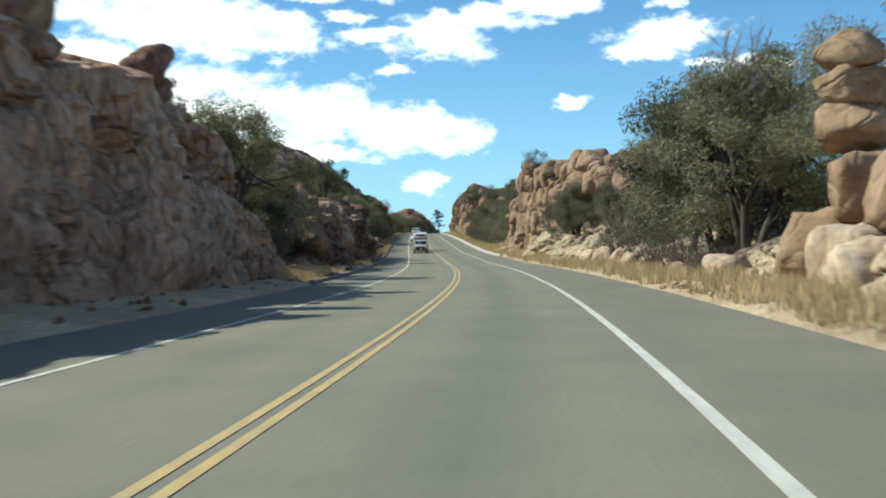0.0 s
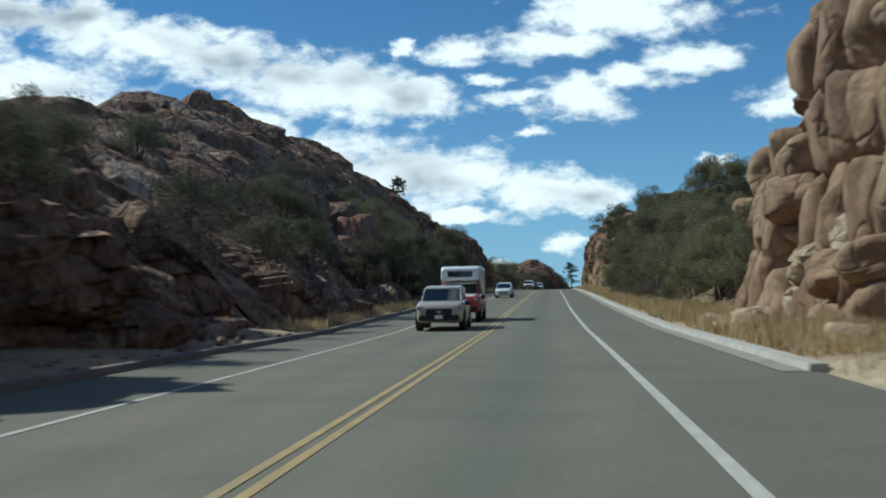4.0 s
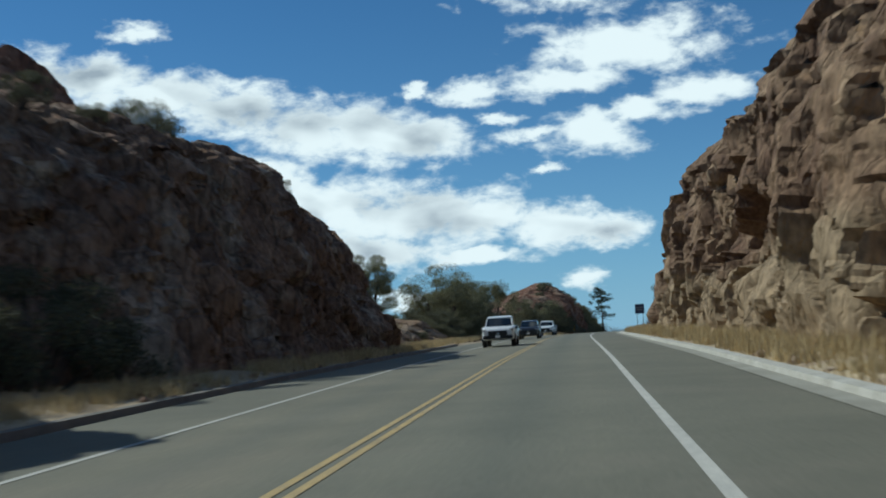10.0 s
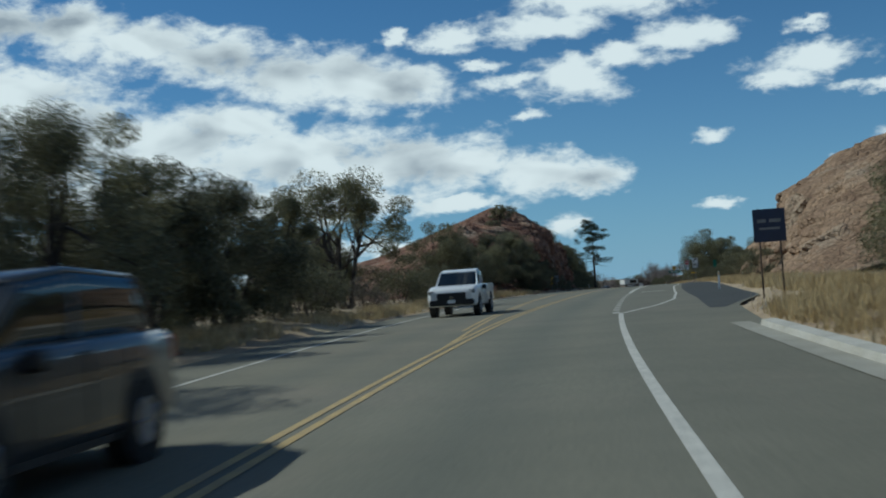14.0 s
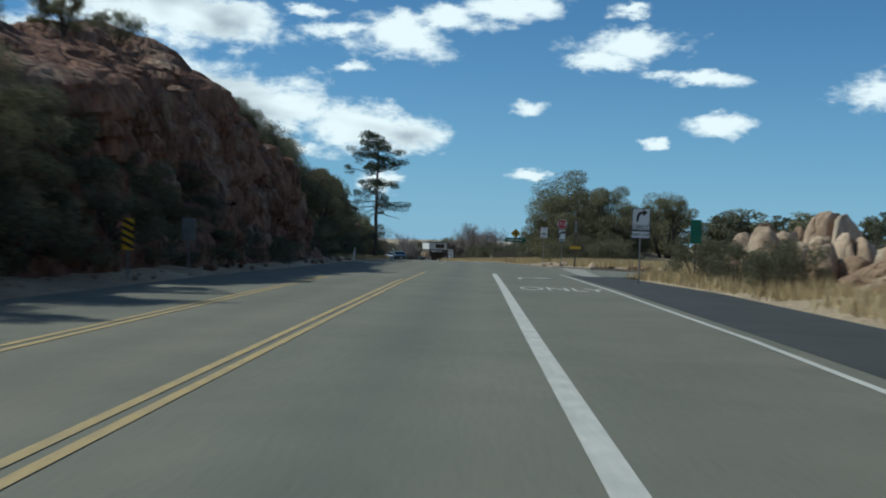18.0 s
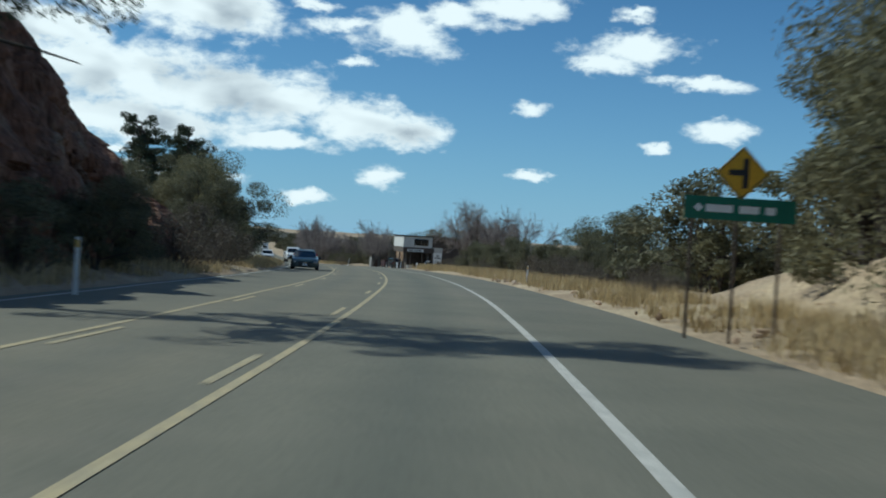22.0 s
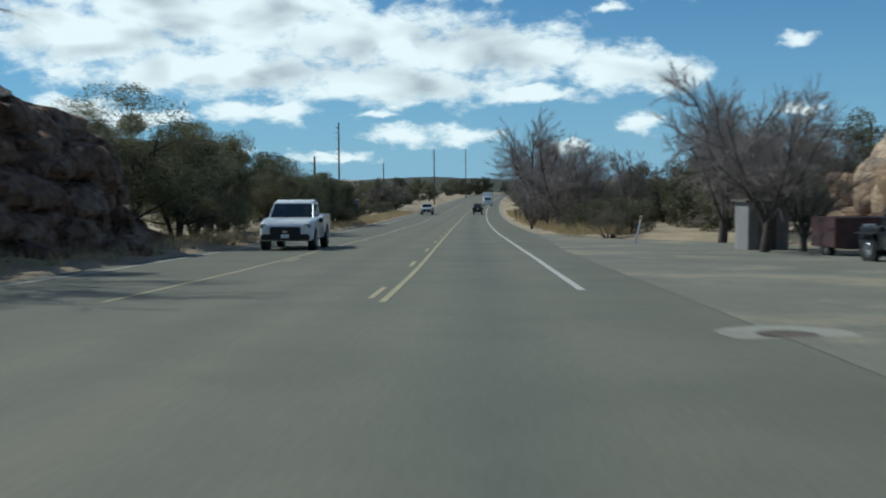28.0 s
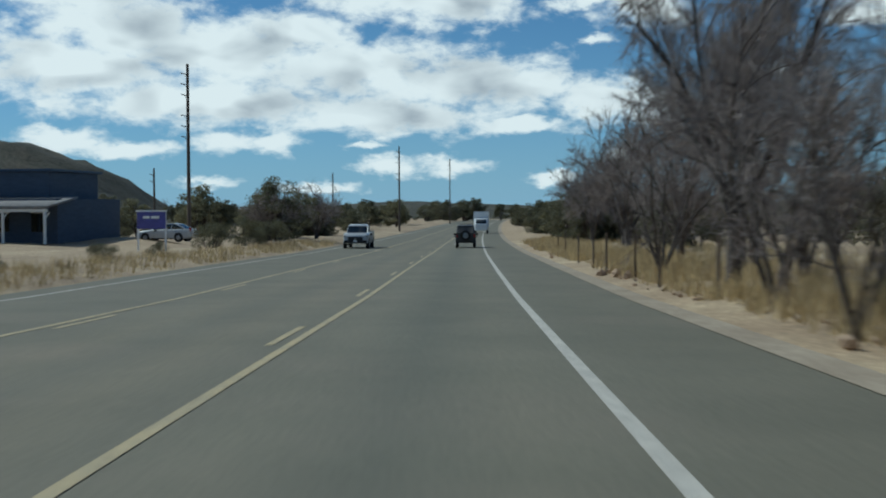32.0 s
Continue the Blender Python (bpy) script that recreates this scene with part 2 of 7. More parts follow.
# ---- materials ----
def material(name, base, rough=.8, metal=0.0, second=None, mottle=3.0, mix=(.35, .65), fine=(.75, 1.2), fine_scale=40.0,
             bump=0.0, bump_scale=25.0, jitter=0.0, third=None, third_scale=.5, stretch=(1, 1, 1), spec=.5, translucent=0.0, cracks=0.0, coat=0.0, lanes=(), fresh=None):
    """Procedural surface: two colours mottled at one scale, brightness grain at a finer one, a third colour in patches, relief."""
    m = bpy.data.materials.new(name)
    m.use_nodes = True
    nt = m.node_tree
    N, L = nt.nodes, nt.links
    bsdf = N["Principled BSDF"]
    bsdf.inputs["Roughness"].default_value, bsdf.inputs["Metallic"].default_value = rough, metal
    bsdf.inputs["Specular IOR Level"].default_value = spec
    bsdf.inputs["Coat Weight"].default_value = coat
    geo = N.new("ShaderNodeTexCoord")
    mp = N.new("ShaderNodeMapping")
    mp.inputs["Scale"].default_value = stretch
    info = N.new("ShaderNodeObjectInfo")
    shift = N.new("ShaderNodeVectorMath")
    shift.operation = "MULTIPLY_ADD"
    L.new(info.outputs["Random"], shift.inputs[0])
    shift.inputs[1].default_value = (37, 19, 53)
    L.new(geo.outputs["Object"], shift.inputs[2])
    L.new(shift.outputs[0], mp.inputs[0])

    def noise_node(scale, detail=4.0, rough_=.6):
        n = N.new("ShaderNodeTexNoise")
        n.inputs["Scale"].default_value, n.inputs["Detail"].default_value, n.inputs["Roughness"].default_value = scale, detail, rough_
        L.new(mp.outputs[0], n.inputs["Vector"])
        return n.outputs["Fac"]

    def remap(v, a, b, c, d):
        n = N.new("ShaderNodeMapRange")
        for i, q in enumerate((a, b, c, d)):
            n.inputs[i + 1].default_value = q
        L.new(v, n.inputs[0])
        return n.outputs[0]

    def blend(f, a, b, mode="MIX"):
        n = N.new("ShaderNodeMix")
        n.data_type, n.blend_type = "RGBA", mode
        if isinstance(f, float):
            n.inputs["Factor"].default_value = f
        else:
            L.new(f, n.inputs["Factor"])
        for k, v in (("A", a), ("B", b)):
            if isinstance(v, tuple):
                n.inputs[k].default_value = (*v, 1)
            else:
                L.new(v, n.inputs[k])
        return n.outputs["Result"]

    col = blend(remap(noise_node(mottle), mix[0], mix[1], 0, 1), base, second or tuple(c * .72 for c in base))
    if third:
        col = blend(remap(noise_node(third_scale, 5.0, .65), .52, .66, 0, 1), col, third)
    if fresh:
        fr = N.new("ShaderNodeAttribute")
        fr.attribute_name = "fresh"
        col = blend(fr.outputs["Fac"], col, blend(remap(noise_node(.9), .35, .65, 0, 1), fresh, tuple(c * .72 for c in fresh)))
    g = remap(noise_node(fine_scale, 3.0), .3, .7, fine[0], fine[1])
    comb = N.new("ShaderNodeCombineColor")
    for i in range(3):
        L.new(g, comb.inputs[i])
    col = blend(1.0, col, comb.outputs[0], "MULTIPLY")
    if jitter:
        isl = N.new("ShaderNodeNewGeometry")
        tone = N.new("ShaderNodeMath")
        tone.operation = "ADD"
        L.new(remap(isl.outputs["Random Per Island"], 0, 1, 1 - jitter, 1 + jitter * .5), tone.inputs[0])
        L.new(remap(info.outputs["Random"], 0, 1, -jitter * .35, jitter * .35), tone.inputs[1])
        c2 = N.new("ShaderNodeCombineColor")
        for i in range(3):
            L.new(tone.outputs[0], c2.inputs[i])
        col = blend(1.0, col, c2.outputs[0], "MULTIPLY")
    L.new(col, bsdf.inputs["Base Color"])
    if lanes:
        at_ = N.new("ShaderNodeAttribute")
        at_.attribute_name = "across"
        ramp = N.new("ShaderNodeValToRGB")
        mr = N.new("ShaderNodeMapRange")
        mr.inputs[1].default_value, mr.inputs[2].default_value = -10, 12
        L.new(at_.outputs["Fac"], mr.inputs[0])
        L.new(mr.outputs[0], ramp.inputs[0])
        cr = ramp.color_ramp
        for off, tone in lanes:
            e = cr.elements.new((off + 10) / 22)
            e.color = (*tone, 1)
        cr.elements.remove(cr.elements[0]), cr.elements.remove(cr.elements[-1])
        col = blend(1.0, col, ramp.outputs[0], "MULTIPLY")
        L.new(col, bsdf.inputs["Base Color"])
    if bump:
        b = N.new("ShaderNodeBump")
        b.inputs["Strength"].default_value, b.inputs["Distance"].default_value = min(1.0, bump * 8), bump
        hgt = noise_node(bump_scale, 6.0, .65)
        if cracks:
            for sc, amp in ((.55, 1.0), (1.5, .6)):
                v = N.new("ShaderNodeTexVoronoi")
                v.feature = "DISTANCE_TO_EDGE"
                v.inputs["Scale"].default_value = sc
                wv = N.new("ShaderNodeVectorMath")
                wv.operation = "MULTIPLY_ADD"
                wn = N.new("ShaderNodeTexNoise")
                wn.inputs["Scale"].default_value, wn.inputs["Detail"].default_value = .8, 3
                L.new(mp.outputs[0], wn.inputs["Vector"])
                L.new(wn.outputs["Color"], wv.inputs[0])
                wv.inputs[1].default_value = (1.2, 1.2, 1.2)
                L.new(mp.outputs[0], wv.inputs[2])
                L.new(wv.outputs[0], v.inputs["Vector"])
                edge_ = remap(v.outputs["Distance"], 0, .09, -cracks * amp, 0)
                ad = N.new("ShaderNodeMath")
                ad.operation = "ADD"
                L.new(hgt, ad.inputs[0]), L.new(edge_, ad.inputs[1])
                hgt = ad.outputs[0]
        L.new(hgt, b.inputs["Height"])
        L.new(b.outputs[0], bsdf.inputs["Normal"])
    if translucent:
        tr, mx = N.new("ShaderNodeBsdfTranslucent"), N.new("ShaderNodeMixShader")
        L.new(col, tr.inputs[0])
        mx.inputs[0].default_value = translucent
        L.new(bsdf.outputs[0], mx.inputs[1]), L.new(tr.outputs[0], mx.inputs[2])
        L.new(mx.outputs[0], N["Material Output"].inputs[0])
    return m


ASPHALT = material("asphalt", (.131, .127, .098), .88, second=(.160, .153, .118), mottle=.35, fine=(.8, 1.2), fine_scale=18, bump=.004, bump_scale=60,
                   third=(.165, .153, .120), third_scale=.18,
                   lanes=((-9, (.97, .94, .88)), (-4.5, (.98, .95, .89)), (-3.6, (1.04, 1.0, .93)), (-2.7, (1.16, 1.09, .99)), (-1.85, (.98, .95, .9)), (-1.0, (1.16, 1.09, .99)), (-.2, (1.02, .99, .93)),
                          (.75, (1.1, 1.07, 1.0)), (1.75, (.84, .86, .83)), (2.75, (1.1, 1.07, 1.0)), (3.6, (1.02, 1.0, .95)), (4.2, (.96, .94, .88)), (6.5, (.99, .95, .88)), (10, (.97, .95, .9))))
NEW_ASPHALT = material("new_asphalt", (.036, .035, .030), .85, second=(.048, .047, .041), mottle=.6, fine_scale=25, bump=.004, bump_scale=60)
YELLOW_PAINT = material("yellow_paint", (.50, .35, .135), .75, second=(.36, .27, .14), mottle=3, fine=(.7, 1.15), fine_scale=14)
FADED_YELLOW = material("faded_yellow_paint", (.50, .40, .22), .75, second=(.36, .31, .20), mottle=3, fine=(.7, 1.15), fine_scale=14)
WHITE_PAINT = material("white_paint", (.58, .55, .48), .75, second=(.43, .41, .36), mottle=4, fine=(.75, 1.15), fine_scale=14)
CONCRETE = material("kerb_concrete", (.50, .475, .42), .85, second=(.40, .37, .31), mottle=1.5, fine_scale=25, bump=.004)
OLD_CONCRETE = material("old_concrete", (.22, .19, .16), .9, second=(.15, .13, .11), mottle=1.5, fine_scale=25, bump=.004)
GROUND = material("dry_ground", (.41, .31, .195), .95, second=(.29, .21, .13), mottle=.35, fine=(.6, 1.3), fine_scale=7, bump=.05, bump_scale=4,
                  third=(.48, .38, .24), third_scale=.12)
LAYBY = material("worn_paved_layby", (.20, .183, .14), .95, second=(.16, .147, .112), mottle=.35, fine=(.8, 1.2), fine_scale=12, third=(.31, .26, .175), third_scale=.22, bump=.008, bump_scale=20)
GUTTER = material("valley_gutter_concrete", (.33, .31, .255), .9, second=(.27, .25, .20), mottle=.8, fine=(.85, 1.12), fine_scale=14)
DIRT = material("pale_dirt", (.36, .30, .22), .95, second=(.28, .225, .16), mottle=.5, fine=(.75, 1.2), fine_scale=9, bump=.02, bump_scale=8)
GRASS = material("dry_grass", (.66, .52, .29), .9, second=(.48, .36, .18), mottle=.6, fine_scale=9, jitter=.35, translucent=.25)
ROCK_RED = material("red_granite", (.29, .155, .10), .92, second=(.15, .072, .048), mottle=.45, fine=(.55, 1.3), fine_scale=4, bump=.13, bump_scale=2.2,
                    third=(.33, .235, .165), third_scale=.33, stretch=(1, 1, .35), cracks=.9, spec=.25)
ROCK_DARK = material("brown_granite", (.285, .182, .122), .93, second=(.148, .087, .060), mottle=.42, fine=(.5, 1.35), fine_scale=4, bump=.15, bump_scale=2.2,
                     third=(.40, .315, .24), third_scale=.3, stretch=(1, 1, .5), cracks=1.0, spec=.2)
ROCK_WARM = material("warm_granite", (.50, .325, .225), .93, second=(.30, .175, .118), mottle=.42, fine=(.55, 1.3), fine_scale=4, bump=.13, bump_scale=2.2,
                     third=(.40, .33, .25), third_scale=.3, stretch=(1, 1, .4), cracks=1.0, spec=.2)
ROCK_UMBER = material("umber_granite", (.38, .245, .165), .93, second=(.205, .12, .082), mottle=.42, fine=(.5, 1.35), fine_scale=4, bump=.15, bump_scale=2.2,
                      third=(.42, .33, .25), third_scale=.3, stretch=(1, 1, .5), cracks=1.0, spec=.2)
ROCK_CUT = material("fractured_granite", (.265, .170, .100), .92, second=(.125, .070, .044), mottle=.40, fine=(.55, 1.3), fine_scale=4, bump=.12, bump_scale=2.6,
                    third=(.37, .25, .15), third_scale=.22, stretch=(1, 1, .5), cracks=.5, spec=.25, fresh=(.35, .252, .152))
ROCK_TAN = material("tan_granite", (.50, .37, .255), .9, second=(.36, .245, .16), mottle=.7, fine=(.62, 1.25), fine_scale=5, bump=.09, bump_scale=3,
                    third=(.44, .38, .30), third_scale=.4, cracks=.7, spec=.25)
ROCK_ORANGE = material("orange_granite", (.345, .230, .142), .9, second=(.215, .132, .082), mottle=.5, fine=(.6, 1.25), fine_scale=4, bump=.11, bump_scale=2.5,
                       third=(.36, .265, .18), third_scale=.3, cracks=.9, spec=.25, fresh=(.46, .355, .24))
BARK = material("bark", (.085, .066, .052), .95, second=(.05, .04, .033), mottle=6, fine_scale=30, bump=.03, bump_scale=12, stretch=(1, 1, .3))
GREY_BARK = material("grey_bark", (.10, .083, .07), .95, second=(.062, .05, .043), mottle=5, fine_scale=30, bump=.02, bump_scale=12, stretch=(1, 1, .3))
LEAF_OAK = material("oak_leaves", (.255, .232, .122), .75, second=(.185, .175, .092), mottle=.7, fine_scale=6, jitter=.45, translucent=.28)
LEAF_DARK = material("dark_leaves", (.185, .172, .096), .8, second=(.13, .128, .074), mottle=.7, fine_scale=6, jitter=.45, translucent=.26)
LEAF_GREY = material("grey_brush", (.19, .155, .12), .85, second=(.11, .095, .07), mottle=.7, fine_scale=6, jitter=.45, translucent=.2)
LEAF_PINE = material("pine_needles", (.060, .080, .040), .75, second=(.045, .058, .032), mottle=.8, fine_scale=8, jitter=.4, translucent=.15)
TWIG = material("bare_twigs", (.36, .305, .275), .9, second=(.26, .215, .195), mottle=2, fine_scale=12, jitter=.3)
GALVANISED = material("galvanised_steel", (.34, .34, .33), .5, .7, mottle=8, fine_scale=30)
RUSTY_POST = material("rusty_steel_post", (.16, .12, .09), .8, .3, mottle=6, fine_scale=20)
POLE_WOOD = material("pole_wood", (.15, .115, .085), .9, second=(.10, .078, .06), mottle=3, fine_scale=20, stretch=(1, 1, .2))


def part(name, data, mat, parent=None, label=""):
    """One mesh object; data is a bmesh or a mesh."""
    if isinstance(data, bmesh.types.BMesh):
        me = bpy.data.meshes.new(name)
        data.to_mesh(me)
        data.free()
    else:
        me = data
    if mat and not me.materials:
        me.materials.append(mat)
    ob = new(name, me)
    if parent is not None:
        ob.parent = parent
    return tagged(ob, label)


def mesh_of(name, verts, faces, smooth=False):
    """A mesh from arrays; all faces have the same number of corners."""
    verts, faces = np.asarray(verts, np.float32), np.asarray(faces, np.int32)
    me = bpy.data.meshes.new(name)
    n, k = faces.shape
    me.vertices.add(len(verts))
    me.vertices.foreach_set("co", verts.ravel())
    me.loops.add(n * k)
    me.loops.foreach_set("vertex_index", faces.ravel())
    me.polygons.add(n)
    me.polygons.foreach_set("loop_start", np.arange(n, dtype=np.int32) * k)
    me.polygons.foreach_set("loop_total", np.full(n, k, np.int32))
    me.polygons.foreach_set("use_smooth", np.full(n, smooth))
    me.update(calc_edges=True)
    return me


def grid_faces(rows, cols):
    i = np.arange((rows - 1) * (cols - 1))
    a = i // (cols - 1) * cols + i % (cols - 1)
    return np.stack([a, a + 1, a + cols + 1, a + cols], 1)


def thing(name, m, label, category, group="", kind=""):
    ob = new(name)
    ob.matrix_basis = m
    return tagged(ob, label, category, group, kind)


def box(bm, x0, x1, y0, y1, z0, z1, bevel=0.0):
    m = Matrix.Translation(((x0 + x1) / 2, (y0 + y1) / 2, (z0 + z1) / 2)) @ Matrix.Diagonal((x1 - x0, y1 - y0, z1 - z0, 1))
    got = bmesh.ops.create_cube(bm, size=1, matrix=m)["verts"]
    if bevel:
        edges = list({e for v in got for e in v.link_edges})
        bmesh.ops.bevel(bm, geom=edges, offset=bevel, segments=2, affect="EDGES")
    return bm


def boxed(*a, bevel=0.0):
    return box(bmesh.new(), *a, bevel=bevel)


def rod(bm, a, b, r0, r1=None, n=8):
    a, b = Vector(a), Vector(b)
    m = Matrix.Translation((a + b) / 2) @ (b - a).to_track_quat("Z", "Y").to_matrix().to_4x4()
    bmesh.ops.create_cone(bm, cap_ends=True, segments=n, radius1=r0, radius2=r0 if r1 is None else r1, depth=(b - a).length, matrix=m)
    return bm


def value_noise(p, seed=0):
    """Smooth noise in -1..1 at an array of 3-D points."""
    p = np.asarray(p, float)
    i = np.floor(p).astype(np.int64)
    f = p - i
    f = f * f * (3 - 2 * f)
    out = np.zeros(p.shape[:-1])
    for dx in (0, 1):
        for dy in (0, 1):
            for dz in (0, 1):
                h = ((i[..., 0] + dx) * 374761393 + (i[..., 1] + dy) * 668265263 + (i[..., 2] + dz) * 2147483647 + seed * 974711) & 0x7FFFFFFF
                h = ((h ^ (h >> 13)) * 1274126177) & 0x7FFFFFFF
                v = ((h ^ (h >> 16)) & 0xFFFF) / 32767.5 - 1
                w = (f[..., 0] if dx else 1 - f[..., 0]) * (f[..., 1] if dy else 1 - f[..., 1]) * (f[..., 2] if dz else 1 - f[..., 2])
                out += v * w
    return out


def fractal(p, octaves=4, seed=0):
    out, amp = 0, 1.0
    for k in range(octaves):
        out = out + amp * value_noise(np.asarray(p) * 2 ** k, seed + k)
        amp *= .5
    return out


def cells(u, v, seed=0):
    """Cellular pattern in the plane: nearest distance, gap to the second, the cell's random numbers (3) and the offset from its centre."""
    iu, iv = np.floor(u).astype(np.int64), np.floor(v).astype(np.int64)
    f1, f2 = np.full(u.shape, 9.0), np.full(u.shape, 9.0)
    best = np.zeros(u.shape + (5,))
    for du in (-1, 0, 1):
        for dv in (-1, 0, 1):
            a, b = iu + du, iv + dv
            h = (a * 73856093 ^ b * 19349663 ^ (seed * 83492791 + 12345)) & 0x7FFFFFFF
            r = []
            for k in range(5):
                h = (h * 1103515245 + 12345) & 0x7FFFFFFF
                r.append(((h >> 8) & 0xFFFF) / 65535.0)
            ou, ov = u - (a + .12 + .76 * r[0]), v - (b + .12 + .76 * r[1])
            q = np.sqrt(ou * ou + ov * ov)
            nearer = q < f1
            f2 = np.where(nearer, f1, np.minimum(f2, q))
            best[nearer] = np.stack([r[2], r[3], r[4], ou, ov], -1)[nearer]
            f1 = np.where(nearer, q, f1)
    return f1, f2 - f1, best

# ---- ground, road, kerbs and paint ----
# rows: station, toe distance, face height, face run, crest height, crest run
LEFT_ROCK = (
    (-60, 8.5, 7, 2.5, 9, 12), (15, 8.5, 6.5, 2, 8.5, 8), (40, 8.5, 6.5, 1.5, 8, 8), (48, 8.5, 4.5, 1.5, 6, 10), (56, 8.8, 2.5, 2, 6, 12),
    (66, 9.2, 1.4, 2, 7, 16), (72, 8, 3.5, 1.5, 9, 18), (85, 7.8, 3.8, 1.5, 10, 20), (90, 7.8, 3, 1.5, 10.5, 20), (94, 8.7, 1.4, 2, 10.5, 21),
    (100, 8.3, 4.5, 1, 11, 22), (109, 8.1, 5.2, .8, 11, 22), (127, 8.1, 5.4, .8, 11.5, 22), (130, 8.4, 4, 2, 11.5, 22), (142, 8.3, 3.6, 3, 11, 22), (150, 8.2, 3.5, 3, 11, 22))
LEFT_ROCK_2 = (
    (160, 8.2, 3.5, 3, 11.5, 22), (175, 8.2, 3.5, 3, 13.5, 22), (193, 8.6, 3, 3, 16.3, 22), (208, 8.6, 3, 3, 17.8, 22), (227, 8.6, 3.5, 3, 18.6, 22), (245, 9.6, 6, 4, 21, 21), (250, 8.8, 6.0, 4.5, 18.4, 19), (256, 8.2, 6.4, 4.2, 16.4, 17.5), (262, 8.0, 6.8, 4.2, 15, 16),
    (266.4, 7.9, 7.2, 4, 14.8, 14), (266.9, 11.6, 7.2, 2.4, 14.4, 12), (269.1, 11.6, 7.2, 2.4, 14.0, 12), (269.5, 7.8, 7.3, 4, 13.8, 13), (272, 7.8, 7.4, 4, 12.8, 13), (279, 7.8, 7.2, 3.6, 12, 12.5), (283, 11.2, 7.2, 3.6, 11.8, 10), (291, 11.2, 7.6, 3.6, 11, 9), (297, 8.4, 7.8, 4, 10.4, 9), (306, 8.0, 8.4, 3.8, 10.4, 7), (312, 7.9, 8.4, 3.6, 10.2, 7), (320, 7.9, 8.4, 3.4, 9.8, 7), (326, 8.1, 7.8, 3.2, 8.9, 7),
    (330, 8.5, 5.0, 3.2, 6.2, 7.5), (333, 8.7, 2.2, 3.3, 3.2, 8), (336, 8.8, .8, 3, 1.4, 8), (338.5, 8.9, .15, 3, .3, 8))
# crag standing behind the brow, ending in a sheer step
LEFT_CRAG = ((256, 18.5, 6, 3, 7, 7), (262, 18, 11, 3, 12, 7), (267, 17.6, 13.4, 2.6, 14.2, 7), (276, 17.2, 13.8, 2.5, 14.6, 7), (280, 17.2, 13.4, 2.5, 14.0, 7), (285, 17.4, 11.8, 2.5, 12.5, 7), (291, 17.5, 11.6, 2.5, 12.3, 6), (299, 17.5, 12.8, 2.3, 13.4, 6), (306, 17.5, 13.2, 2, 13.8, 5), (308.6, 17.6, 13.2, 2, 13.7, 5), (309.6, 17.8, 7, 2.5, 8, 6))
# low sunlit mound where the cutting ends
LEFT_MOUND = ((335.5, 8.7, .2, 2.2, .5, 10), (339, 8.6, .7, 2.2, 1.2, 10), (344, 8.6, 1.2, 2.4, 1.9, 10), (350, 8.7, 1.7, 2.4, 2.6, 10), (356, 8.8, 2.1, 2.4, 3.2, 10), (360, 8.9, 1.9, 2.4, 3.2, 10), (364, 9.2, .9, 2.6, 2.0, 10), (369, 9.4, .2, 3, .5, 10))
# weathered rock behind the mound
LEFT_BACK = ((336, 17.6, 7.6, 2.2, 9.4, 7), (346, 18.2, 8.0, 2.2, 9.8, 7), (357, 18.4, 7.1, 2.2, 8.8, 7), (366, 18.5, 5.7, 2.2, 7.1, 7), (372, 18.6, 4.4, 2.2, 5.4, 6.5), (374.6, 18.6, 3.8, 2.2, 4.4, 6.5), (376, 18.6, 1.5, 2.5, 2, 6.5), (379, 18.8, .3, 3, .6, 6))
LEFT_ROCK_3 = (
    (450, 9, .2, 3, .8, 10), (470, 8.7, 1, 3, 3, 10), (485, 8.6, 4.5, 2.5, 6.2, 9), (500, 8.6, 6.5, 2, 8.6, 10), (511, 8.6, 7.8, 2, 10.4, 10), (521, 8.6, 8.3, 1.8, 12.2, 10),
    (529, 8.6, 8, 1.8, 11, 9), (536, 8.6, 7.2, 1.8, 8.8, 9), (544, 8.8, 5.2, 1.8, 6.4, 7), (553, 9, 3.2, 2, 4, 6), (560, 9.5, 1.5, 3, 3, 8), (578, 10, 1.5, 3, 4, 6), (586, 10, 5.5, 2.5, 8, 5), (595, 10, 7.8, 2.5, 9.8, 5), (606, 10, 8, 2.5, 10, 5),
    (613, 10, 6.2, 2.5, 7.8, 5), (621, 10, 4.2, 2.5, 5.4, 5), (629, 10, 2.6, 2.5, 3.4, 5), (638, 10, .2, 3, .4, 6))
LEFT_ROCK_4 = ((728, 11, .3, 3, .8, 12), (740, 11, 3, 2.5, 5, 9), (750, 11, 4.6, 2, 6.0, 8), (758, 11, 5.0, 2, 6.4, 8), (764, 11, 4.6, 2, 5.8, 8), (769, 11, 2, 2.5, 3, 8), (775, 11, .3, 3, .6, 8))
RIGHT_ROCK = (
    (-60, 9.5, 3, 3, 6, 10), (18, 10.6, 2.2, 2, 3.4, 8), (27, 10.4, 1.8, 2, 3, 8), (33, 10.6, 2.0, 1.8, 3.2, 8), (39, 10.4, 1.6, 2, 2.8, 8), (46, 10, 1, 2, 2.5, 8), (60, 10, 1.2, 3, 4, 12), (76, 9.6, 2.4, 2.5, 5.6, 6),
    (90, 9.4, 3, 3, 7.0, 7), (104, 9.2, 3.8, 4, 8.2, 7.5), (118, 9.2, 4.4, 4, 9, 6.5), (126, 9.5, 5.5, 3.2, 9.4, 5.5), (133, 10.4, 8, 1.8, 9.6, 4.5), (149, 10.4, 8, 1.8, 9.2, 5), (154, 10.6, 5, 2.5, 7, 8), (160, 10.6, 2, 3, 6, 10))
